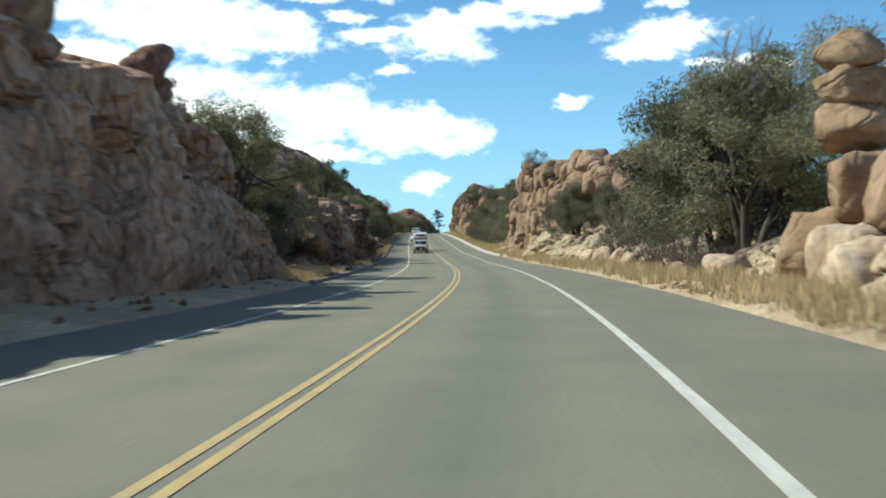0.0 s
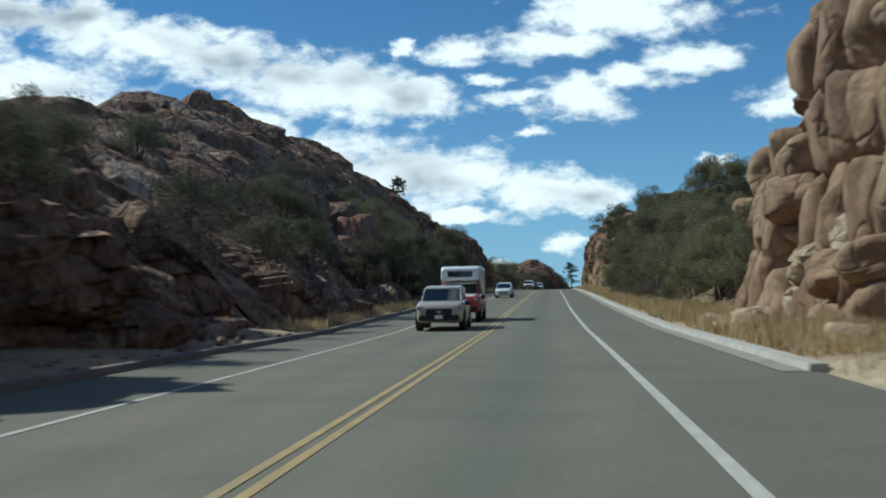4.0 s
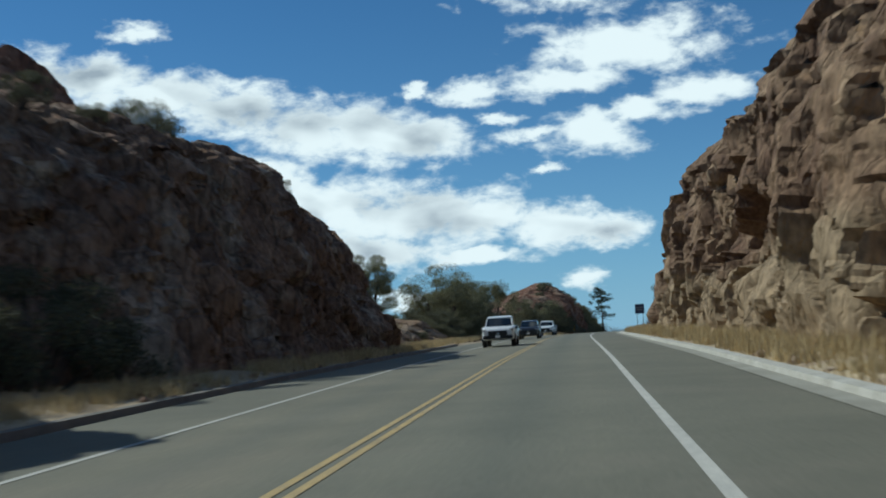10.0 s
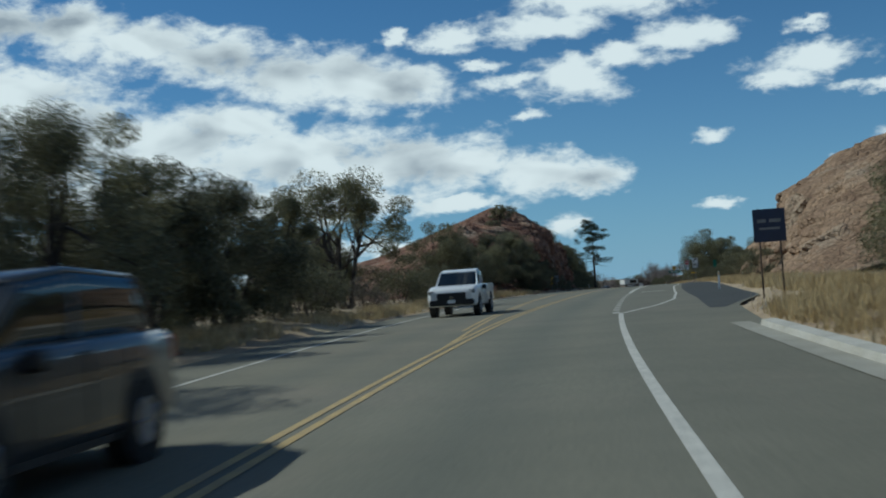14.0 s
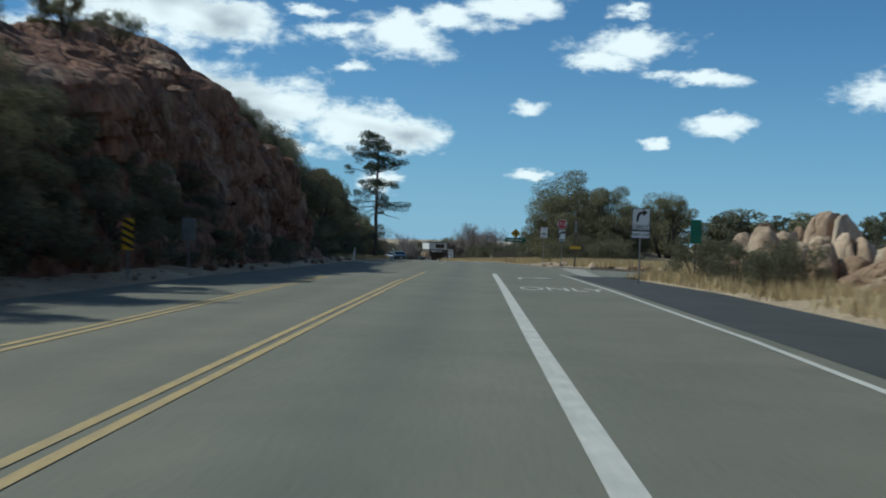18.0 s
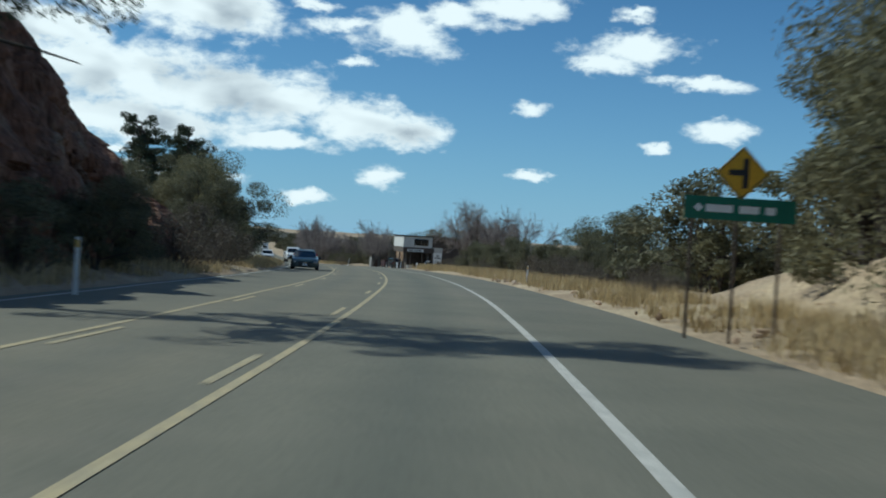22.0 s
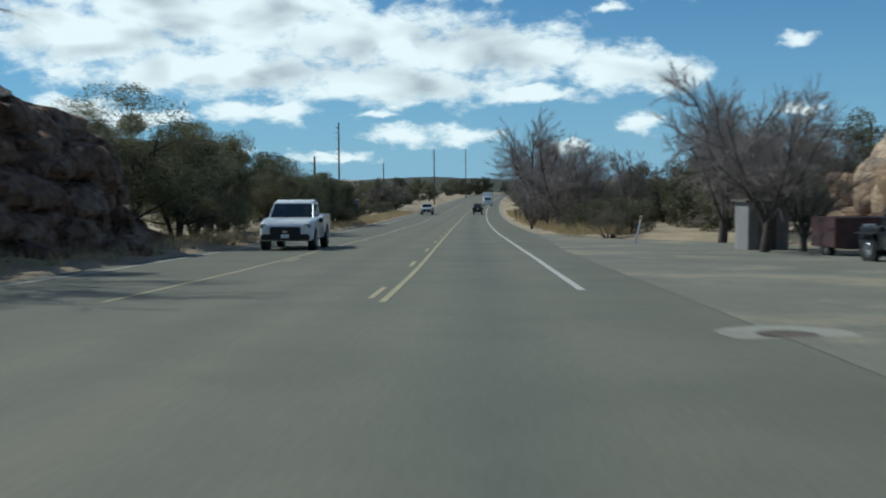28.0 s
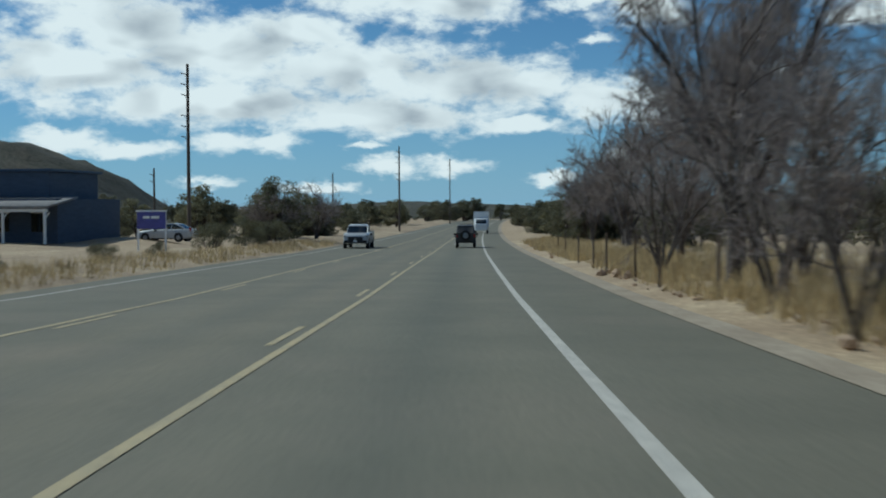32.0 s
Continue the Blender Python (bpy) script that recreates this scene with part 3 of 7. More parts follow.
RIGHT_ROCK_2 = (
    (160, 10.6, 2, 3, 6, 10), (180, 10, 1.5, 3, 7, 12), (203, 10, 2.5, 3, 8, 10), (213, 10, 6, 2.6, 9, 7), (222, 10, 8, 2.5, 9.6, 6), (232, 10, 7.6, 2.5, 9, 6), (245, 9.8, 7.8, 2.6, 9.4, 6), (270, 9.6, 8, 2.5, 9.8, 5), (285, 9.6, 9.6, 2.3, 11.6, 5), (300, 9.6, 10.4, 2, 12.8, 5),
    (318, 9.6, 10.6, 1.6, 12.8, 4.5), (332, 9.6, 9.8, 1.2, 11.6, 4), (342.4, 9.5, 8.8, .9, 9.6, 4), (343.1, 9.4, 5.7, .9, 6.2, 4), (350.6, 9.3, 5.6, .9, 6.2, 4.5), (351.3, 9.4, 3.8, 1.2, 4.4, 5), (357, 9.5, 3.7, 1.3, 4.5, 5), (364, 9.8, 2.8, 1.5, 3.8, 6), (367.5, 10.2, 1.5, 2, 2.4, 7), (374, 10.6, .7, 3, 1.4, 8), (382, 11, .3, 3, .6, 10))
RIGHT_ROCK_3 = ((432, 12.5, .6, 3, 2, 12), (441, 12.6, 3, 3.5, 6, 13), (450, 12.4, 6, 4, 9.5, 14), (462, 12.2, 6.8, 4, 11, 14), (472, 12.4, 6.3, 4, 11, 14), (482, 12.8, 5.2, 4, 9.5, 13), (490, 13.2, 3.6, 4, 7, 12), (498, 13.6, 2, 3, 4, 10), (508, 14, .3, 3, .6, 10))
RIGHT_BANK = ((582, 10.5, .2, 3, .5, 8), (592, 10, 1.8, 2.2, 2.6, 6), (602, 10.5, 1.6, 2.5, 2.2, 6), (614, 11, .2, 3, .4, 8))


def rock_sheet(name, rows, side, mat, label, style, step=.24, face=44, slope=26, seed=1, amount=1.0, fresh_to=0.0):
    """A rock cut along the road: toe, broken face, sloping crest and back, with joints, blocks and bulges."""
    t = np.array(rows, float)
    s = np.arange(t[0, 0], t[-1, 0], step)
    toe, h1, r1, h2, r2 = (np.interp(s, t[:, 0], t[:, k]) for k in range(1, 6))
    wob = fractal(np.stack([s * .13, s * 0 + seed, s * 0], -1), 3, seed)
    h1 = h1 * (1 + .10 * wob)
    h2 = np.maximum(h2 * (1 + .07 * fractal(np.stack([s * .21, s * 0 + 7 * seed, s * 0], -1), 3, seed + 5)), h1 + .1)
    u = np.concatenate([np.linspace(-.06, 1, face), 1 + np.linspace(0, 1, slope + 1)[1:], 2 + np.linspace(0, 1, 9)[1:]])
    U, S_ = np.meshgrid(u, s)
    ends = np.clip(np.minimum(s - s[0], s[-1] - s) / 3, 0, 1)[:, None]
    a, b, c = np.clip(U, -.1, 1), np.clip(U - 1, 0, 1), np.clip(U - 2, 0, 1)
    round_b = np.sin(b * math.pi / 2)
    D = toe[:, None] + r1[:, None] * a + (r2 - r1)[:, None] * b + 30 * c
    Z = h1[:, None] * a + (h2 - h1)[:, None] * round_b - (h2 * .75 + 1.5)[:, None] * c
    P = np.stack([S_, D * .7, Z], -1)
    big = fractal(P * .16, 3, seed)
    wu, wv = S_ + .9 * value_noise(P * .5, seed + 2), Z + D * .35 + .7 * value_noise(P * .5, seed + 3)
    def broken(size_u, size_v, step_, tilt_u, tilt_v, crack, dome, k0, lean=.5, spin=0.0):
        cs, sn = math.cos(radians(spin)), math.sin(radians(spin))
        f, g, k = cells((wu * cs + wv * sn) / size_u + 31 * k0, (wv * cs - wu * sn) / size_v, seed + 9 * k0)
        return (step_ * (k[..., 0] - .5) + tilt_u * k[..., 3] * (k[..., 1] - lean) + tilt_v * k[..., 4] * (k[..., 2] - .6)
                - crack * np.exp(-g / .06) + dome * (.3 - f * f))

    if style == "blocks":
        out = broken(4.5, 4.0, 1.3, 3.0, 1.6, .25, 0, 0) + broken(1.7, 2.1, .95, 2.2, 1.4, .3, 0, 1) + broken(.75, .9, .42, .9, .7, .12, 0, 2)
    elif style == "cliff":
        low = np.clip((3.4 + .9 * fractal(P * .3, 2, seed + 40) - Z) / 1.2, 0, 1)
        slabs = broken(4.2, 7.5, 1.8, 5.2, 1.2, .8, 0, 0, .5, 10)
        blocks = broken(1.8, 2.8, 1.3, 3.2, 1.5, .75, 0, 1, .5, -16)
        chips = broken(.8, 1.1, .36, 1.0, .7, .22, 0, 2, .5, 24)
        out = slabs * (1 - .5 * low) + blocks + chips + .4 * low
        out = np.where(out > .5, .5 + .4 * (out - .5), out)
    elif style == "joints":
        out = broken(4.2, 7.0, 1.1, 1.6, .8, .3, 0, 0) + broken(1.5, 3.6, .7, 1.3, .7, .4, 0, 1) + broken(.7, 1.2, .34, .6, .5, .12, 0, 2)
    else:
        out = broken(4.0, 3.2, .9, .9, .5, .5, .7, 0) + broken(1.9, 1.7, .55, .6, .4, .5, .55, 1) + broken(.9, 1.1, .2, .3, .2, .1, .12, 2)
    out = (out * amount + .8 * big + .18 * fractal(P * .9, 3, seed + 20)) * ends
    strength = np.clip(U * 4 + .35, .3, 1) * np.where(U > 2, .4, 1) * np.clip(h1[:, None] / 3 + .25, 0, 1)
    D2 = D - out * strength * (.95 - .55 * b)
    Z2 = Z + out * strength * (.12 + .6 * b) - (1 - ends) * .4
    sh = .25 * value_noise(P * .8, seed + 31) * ends
    pts = lay(S_ + sh, side * np.maximum(D2, 7.1), Z2)
    top = thing(name, Matrix(), label, "rock", "roadside rock outcrops")
    pts = pts.reshape(len(s), len(u), 3)
    for piece, i0, i1 in (("rock_face", 0, face), ("rock_crest", face - 1, len(u))):
        v, f2 = pts[:, i0:i1].reshape(-1, 3), grid_faces(len(s), i1 - i0)
        me = mesh_of(piece, v, f2[:, ::-1] if side < 0 else f2, True)
        me.set_sharp_from_angle(angle=radians(28))
        if fresh_to:
            level = fresh_to + 1.1 * fractal(P * .35, 3, seed + 50)
            me.attributes.new("fresh", "FLOAT", "POINT").data.foreach_set("value", np.clip((level - Z)[:, i0:i1] / 1.2, 0, 1).astype(np.float32).ravel())
        part(piece, me, mat, top)
    return top


def crest(rows, s, away):
    """Height of a rock's unbroken profile, 'away' metres beyond its toe."""
    t = np.array(rows, float)
    toe, h1, r1, h2, r2 = (float(np.interp(s, t[:, 0], t[:, k])) for k in range(1, 6))
    return float(np.interp(away, (0, r1, r1 + (r2 - r1) * .35, r1 + (r2 - r1) * .7, r2, r2 + 30), (0, h1, h1 + (h2 - h1) * .52, h1 + (h2 - h1) * .89, h2, 0)))


def height_at(s, d):
    """Ground or rock height at a place beside the road."""
    for rows in ((LEFT_ROCK + LEFT_ROCK_2, LEFT_MOUND, LEFT_ROCK_3, LEFT_ROCK_4) if d < 0 else (RIGHT_ROCK, RIGHT_ROCK_2, RIGHT_ROCK_3, RIGHT_BANK)):
        if rows[0][0] <= s <= rows[-1][0]:
            toe = float(np.interp(s, [r[0] for r in rows], [r[1] for r in rows]))
            if abs(d) > toe:
                return max(0.0, crest(rows, s, abs(d) - toe) - .25)
    return 0.0


RIGHT_EDGE = ((-60, 6.8), (385, 6.8), (400, 7.6), (412, 9.6), (470, 10.4), (500, 10.8), (516, 10.2), (545, 9.2), (556, 8.8), (580, 7.4), (605, 6.8), (690, 6.9),
              (730, 5.3), (765, 5.3), (785, 6.0), (1250, 6.3))
LEFT_EDGE = ((-60, 6.1), (350, 6.1), (372, 5.6), (400, 5.8), (440, 6.4), (560, 6.8), (620, 6.6), (690, 7.4), (735, 8.6), (800, 8.8), (860, 9.2), (1250, 9.6))


LAYBY_EDGE = ((694, 0), (700, 11), (730, 17), (770, 16.5), (786, 10), (800, 6.3))


def edge(table, s):
    return np.interp(s, [r[0] for r in table], [r[1] for r in table])


def build_ground():
    s = np.concatenate([np.linspace(-3000, -80, 14), np.arange(-60, 1250, 3.0), np.linspace(1260, 4300, 16)])
    d = np.array([0, 3, 5, 5.8, 6.6, 7.2, 7.8, 8.4, 9, 9.6, 10.3, 11, 12, 13.5, 15, 17, 20, 24, 30, 38, 50, 70, 100, 150, 220, 340, 600, 1100, 2000, 3200])
    d = np.concatenate([-d[:0:-1], d])
    D, S_ = np.meshgrid(d, s)
    side_edge = np.where(D > 0, np.maximum(edge(RIGHT_EDGE, S_), edge(LAYBY_EDGE, S_)), edge(LEFT_EDGE, S_))
    off = np.abs(D) - side_edge
    paved = np.abs(D) < np.where(D > 0, edge(RIGHT_EDGE, S_), edge(LEFT_EDGE, S_))
    rise = np.where(off < 0, np.where(paved, -.22, -.02), np.clip(off * .10, 0, .35) - .02)
    P = np.stack([S_ * .25, D * .25, D * 0], -1)
    rise += np.where(off > .3, .12 * fractal(P, 3, 3), 0) + np.where(off > 12, .6 * value_noise(P * .2, 5), 0)
    # the side road leaves on the right at this stretch
    mouth = (S_ > 516) & (S_ < 552) & (D > 5)
    rise = np.where(mouth, -.12, rise)
    far = np.clip((np.abs(D) - 60) / 700, 0, 1)
    Z = rise + far * 14 * value_noise(np.stack([S_ * .004, D * .004, D * 0], -1), 8)
    me = mesh_of("ground", lay(S_, D, Z).reshape(-1, 3), grid_faces(len(s), len(d))[:, ::-1], True)
    tagged(part("ground", me, GROUND), "dry tan earth with sparse straw-coloured grass", "ground", kind="structure")


build_ground()


def strip(name, s0, s1, d0, d1, z, mat, label, category, step=3.0, cols=2, parent=None, kind="structure"):
    """A flat band along the road between two offsets (numbers or tables of station and offset)."""
    n = max(2, int((s1 - s0) / step) + 1)
    s = np.linspace(s0, s1, n)
    a = edge(d0, s) if isinstance(d0, tuple) else np.full(n, d0)
    b = edge(d1, s) if isinstance(d1, tuple) else np.full(n, d1)
    w = np.linspace(0, 1, cols)
    pts = lay(s[:, None] + 0 * w, a[:, None] * (1 - w) + b[:, None] * w, z)
    ob = part(name, mesh_of(name, pts.reshape(-1, 3), grid_faces(n, cols)[:, ::-1], True), mat, parent)
    return tagged(ob, label, category, kind=kind) if parent is None else ob


road = strip("road", -60, 1250, tuple((a, -b) for a, b in LEFT_EDGE), RIGHT_EDGE, 0.0, ASPHALT, "weathered grey asphalt highway with painted lines", "road", cols=9)


def set_across(ob, d0, d1, n, cols):
    """Stores each vertex's offset from the yellow line, for the wear across the lanes."""
    s = np.linspace(-60, 1250, n)
    w = np.linspace(0, 1, cols)
    across = (d0(s)[:, None] * (1 - w) + d1(s)[:, None] * w).astype(np.float32)
    ob.data.attributes.new("across", "FLOAT", "POINT").data.foreach_set("value", across.ravel())


set_across(road, lambda s: -edge(LEFT_EDGE, s), lambda s: edge(RIGHT_EDGE, s), len(road.data.vertices) // 9, 9)
strip("road_widening", 398, 521, ((398, 6.5), (412, 6.9), (440, 6.9), (480, 7.4), (521, 7.4)), ((398, 7.0), (412, 9.5), (470, 10.3), (500, 10.7), (516, 10.1), (521, 9.9)),
      .005, NEW_ASPHALT, "fresh black asphalt beside the turning lane", "road")
# side road
side = np.array([[x, y] for x in np.linspace(7.0, 70, 22) for y in np.linspace(0, 1, 5)])
near_ = np.interp(side[:, 0], (7, 10, 13, 18, 30, 70), (521, 521, 524, 526, 528, 530))
far_ = np.interp(side[:, 0], (7, 9, 13, 18, 30, 70), (556, 547, 540, 540, 540, 540))
part_pts = lay(near_ + (far_ - near_) * side[:, 1], side[:, 0], .002 - .0012 * (side[:, 0] - 7) * 0)
tagged(part("side_road", mesh_of("side_road", part_pts, grid_faces(22, 5), True), ASPHALT), "grey asphalt side road joining the highway", "road", kind="structure")
strip("gravel_layby", 700, 800, ((700, 6.7), (730, 5.1), (765, 5.1), (785, 5.8), (800, 6.0)), tuple((a, b + .3) for a, b in LAYBY_EDGE), .006, LAYBY, "pale worn layby surface beside the road", "layby", cols=6)
strip("gravel_shoulder", 800, 1200, 5.95, ((800, 6.5), (1200, 6.7)), .012, DIRT, "pale gravel shoulder at the asphalt's edge", "gravel")

LINES = tagged(thing("lane_lines", Matrix(), "worn yellow and white painted lane lines", "road marking", kind="structure"))


def line(s0, s1, d, width, mat, shift=0.0):
    a = tuple((q[0], q[1] - width / 2) for q in d) if isinstance(d, tuple) else d - width / 2
    b = tuple((q[0], q[1] + width / 2) for q in d) if isinstance(d, tuple) else d + width / 2
    strip("painted_line", s0, s1, a, b, .007, mat, "", "", step=2.5, parent=LINES)


line(-60, 385, -.11, .11, YELLOW_PAINT)
line(-60, 519, .11, .11, YELLOW_PAINT)
line(385, 505, -.11, .11, YELLOW_PAINT)
MEDIAN = ((385, -.11), (408, -1.05), (425, -1.8), (450, -2.5), (480, -2.75), (505, -2.9))
line(385, 505, MEDIAN, .11, YELLOW_PAINT)
line(392, 505, tuple((a, b - .22) for a, b in MEDIAN), .11, YELLOW_PAINT)
line(549, 715, .05, .12, FADED_YELLOW)
line(740, 1240, .05, .12, FADED_YELLOW)
LEFT_SOLID = ((562, -3.0), (600, -3.0), (650, -3.2), (700, -3.9), (740, -4.5), (780, -4.3), (1240, -4.3))
line(562, 715, LEFT_SOLID, .12, FADED_YELLOW)
line(740, 1240, LEFT_SOLID, .12, FADED_YELLOW)
for k in range(56):
    s = 553.2 + 12.19 * k + (4.8 if k > 13 else 0)
    if not 712 < s < 739:
        line(s, s + 3.05, -.22, .11, FADED_YELLOW)
        line(s + 15, s + 18.05, tuple((a, b + .28) for a, b in LEFT_SOLID), .11, FADED_YELLOW)
line(-60, 398, 3.71, .15, WHITE_PAINT)
for k in range(13):
    line(398 + 2.75 * k, 398.9 + 2.75 * k, 3.55, .22, WHITE_PAINT)
line(434, 519.5, 3.55, .24, WHITE_PAINT)
line(398, 523, ((398, 3.8), (404, 5.0), (412, 5.9), (425, 6.3), (460, 6.5), (480, 7.05), (523, 7.1)), .13, WHITE_PAINT)
line(546, 566, ((546, 11.5), (549, 10.2), (551.4, 6.3), (554.3, 5.2), (558, 4.3), (562.4, 3.75), (566, 3.6)), .14, WHITE_PAINT)
line(566, 708, 3.55, .15, WHITE_PAINT)
line(743, 1240, 3.55, .15, WHITE_PAINT)
line(-60, 372, -3.5, .12, WHITE_PAINT)
line(372, 470, ((372, -3.5), (400, -4.3), (440, -5.6), (470, -6.0)), .12, WHITE_PAINT)
line(575, 1240, ((575, -6.1), (690, -6.8), (740, -8.0), (1240, -8.3)), .12, WHITE_PAINT)


def flat_shape(name, outline, m, mat, thick=.004, parent=None, label=""):
    """A thin plate from a polygon in its own xy plane."""
    bm = bmesh.new()
    f = bm.faces.new([bm.verts.new((x, y, 0)) for x, y in outline])
    up = bmesh.ops.extrude_face_region(bm, geom=[f])["geom"]
    bmesh.ops.translate(bm, verts=[v for v in up if isinstance(v, bmesh.types.BMVert)], vec=(0, 0, thick))
    bmesh.ops.recalc_face_normals(bm, faces=bm.faces)
    bmesh.ops.triangulate(bm, faces=bm.faces)
    ob = part(name, bm, mat, parent, label)
    ob.matrix_basis = m
    return ob


TURN_ARROW = ((-.08, 0), (.10, 0), (.12, 1.0), (.22, 1.35), (.45, 1.55), (.80, 1.62), (.80, 1.25), (1.55, 1.85), (.80, 2.45), (.80, 2.02), (.40, 1.95), (.08, 1.75), (-.05, 1.3))


def lettering(text, size, mat, m, parent=None, name="lettering", stretch=1.0, thick=.003):
    """Words in the built-in font as a mesh, in their own xy plane."""
    cu = bpy.data.curves.new(name, "FONT")
    cu.body, cu.size, cu.align_x, cu.align_y, cu.extrude = text, size, "CENTER", "CENTER", thick
    tmp = bpy.data.objects.new(name, cu)
    me = bpy.data.meshes.new_from_object(tmp)
    bpy.data.objects.remove(tmp)
    me.transform(Matrix.Diagonal((1, stretch, 1, 1)))
    ob = part(name, me, mat, parent)
    ob.matrix_basis = m
    return ob


for s, d in ((434.2, 4.35), (510.6, 4.5)):
    flat_shape("turn_arrow", TURN_ARROW, at(s, d, .007), WHITE_PAINT, parent=LINES)
lettering("ONLY", 1.05, WHITE_PAINT, at(499.2, 5.45, .009), LINES, stretch=2.9, thick=.001)



def utility_cover(s, d, r):
    """A cast iron cover set in a worn ring of pale concrete."""
    top = thing("utility_cover", at(s, d, .008), "round iron utility cover in a pale concrete collar", "manhole")
    for name, r0, r1, z, mat in (("collar", r * .45, r, .004, GUTTER), ("cover", 0.0, r * .43, .006, RUSTY_POST)):
        a = np.linspace(0, 2 * math.pi, 37)[:-1]
        rings = [np.stack([np.cos(a) * q * (1 + .06 * np.sin(3 * a) * (q == r)), np.sin(a) * q, a * 0 + z], -1) for q in (max(r0, .01), r1)]
        f = [(k, (k + 1) % 36, 36 + (k + 1) % 36, 36 + k) for k in range(36)]
        part(name, mesh_of(name, np.concatenate(rings), [q[::-1] for q in f]), mat, top)


utility_cover(735, 5.2, .8), utility_cover(86, 5.2, .7)

# kerbs
def kerb(name, s0, s1, d, width, tall, mat, label, step=3.0):
    top = thing(name, Matrix(), label, "kerb", kind="structure")
    for k in range(int((s1 - s0) / step)):
        a, b = s0 + k * step + .012, s0 + (k + 1) * step - .012
        ds = (d, d + math.copysign(.03, d), d + math.copysign(width, d), d + math.copysign(width, d))
        zs = (-.05, tall, tall + .01, -.05)
        pts = np.concatenate([lay(a, np.array(ds), np.array(zs)), lay(b, np.array(ds), np.array(zs))])
        f = [(0, 1, 5, 4), (1, 2, 6, 5), (2, 3, 7, 6), (0, 3, 2, 1), (4, 5, 6, 7)]
        part("kerb_stone", mesh_of("kerb_stone", pts, f if d < 0 else [q[::-1] for q in f]), mat, top)


kerb("kerb_right", 127, 388, 6.6, .34, .13, CONCRETE, "pale concrete kerb with short joints beside dry grass", 3.2)
kerb("kerb_left", 50, 346, -6.25, .25, .13, OLD_CONCRETE, "dark weathered concrete kerb at the foot of the rock", 4.0)
strip("gutter", 127, 388, 6.15, 6.61, .012, GUTTER, "pale grey concrete gutter along the kerb", "gutter")

# rock cuts
rock_sheet("rock_outcrop", LEFT_ROCK[:6], -1, ROCK_WARM, "brown jointed granite cutting with a steep worn face", "joints", seed=3)
rock_sheet("rock_outcrop", LEFT_ROCK[5:], -1, ROCK_DARK, "dark brown granite ledges with shrubs growing on them", "blocks", seed=5)
rock_sheet("rock_outcrop", (LEFT_ROCK[-1],) + LEFT_ROCK_2, -1, ROCK_DARK, "high reddish-brown granite hillside cut steeply beside the road", "joints", seed=8)
rock_sheet("rock_outcrop", LEFT_CRAG, -1, ROCK_RED, "dark red granite crag with a sheer end above the road cut", "joints", seed=15)
rock_sheet("rock_outcrop", LEFT_MOUND, -1, ROCK_ORANGE, "low sunlit tan granite mound with grassy cracks", "bulges", seed=10, amount=.7)
rock_sheet("rock_outcrop", LEFT_BACK, -1, ROCK_RED, "dark red weathered granite knoll behind a low mound", "bulges", seed=19)
rock_sheet("rock_outcrop", LEFT_ROCK_3, -1, ROCK_RED, "tall red-brown granite dome with vertical cracks behind trees", "joints", seed=13)
rock_sheet("rock_outcrop", LEFT_ROCK_4, -1, ROCK_DARK, "low weathered granite outcrop beside the gravel verge", "bulges", seed=17)
rock_sheet("rock_outcrop", RIGHT_ROCK, 1, ROCK_ORANGE, "sunlit tan granite wall of rounded stacked blocks", "bulges", seed=21, fresh_to=4.2)
rock_sheet("rock_outcrop", RIGHT_ROCK_2, 1, ROCK_CUT, "sunlit fractured tan granite cliff cut for the road", "cliff", seed=26, step=.18, face=62, fresh_to=4.2)
rock_sheet("rock_outcrop", RIGHT_ROCK_3, 1, ROCK_ORANGE, "smooth orange granite dome with sloping slabs", "bulges", seed=31, amount=.6)
rock_sheet("rock_outcrop", RIGHT_BANK, 1, GROUND, "bare tan earth bank behind the road sign", "bulges", seed=33, amount=.2)

# ---- boulders ----
def boulder_mesh(seed, squash=(1, 1, .8), sub=3, rough=.22):
    bm = bmesh.new()
    bmesh.ops.create_icosphere(bm, subdivisions=sub, radius=1)
    v = np.array([q.co[:] for q in bm.verts])
    n = v.copy()
    f = fractal(v * 1.1 + seed * 3.7, 3, seed)
    rr = np.random.RandomState(seed)
    for _ in range(13):
        k = rr.normal(size=3)
        k /= np.linalg.norm(k)
        lim = rr.uniform(.5, .85)
        over = np.maximum(v @ k - lim, 0)
        v -= .8 * over[:, None] * k
    v += n * (f * rough)[:, None]
    v *= np.array(squash)
    for q, c in zip(bm.verts, v):
        q.co = c
    for q in bm.faces:
        q.smooth = True
    me = bpy.data.meshes.new("boulder")
    bm.to_mesh(me)
    bm.free()
    return me


BOULDERS = [boulder_mesh(k, sq) for k, sq in ((1, (1, .9, .75)), (2, (1.1, .8, .95)), (3, (.9, 1, .65)), (4, (.75, .8, 1.15)), (5, (1.2, .9, .6)))]
_shared = {}


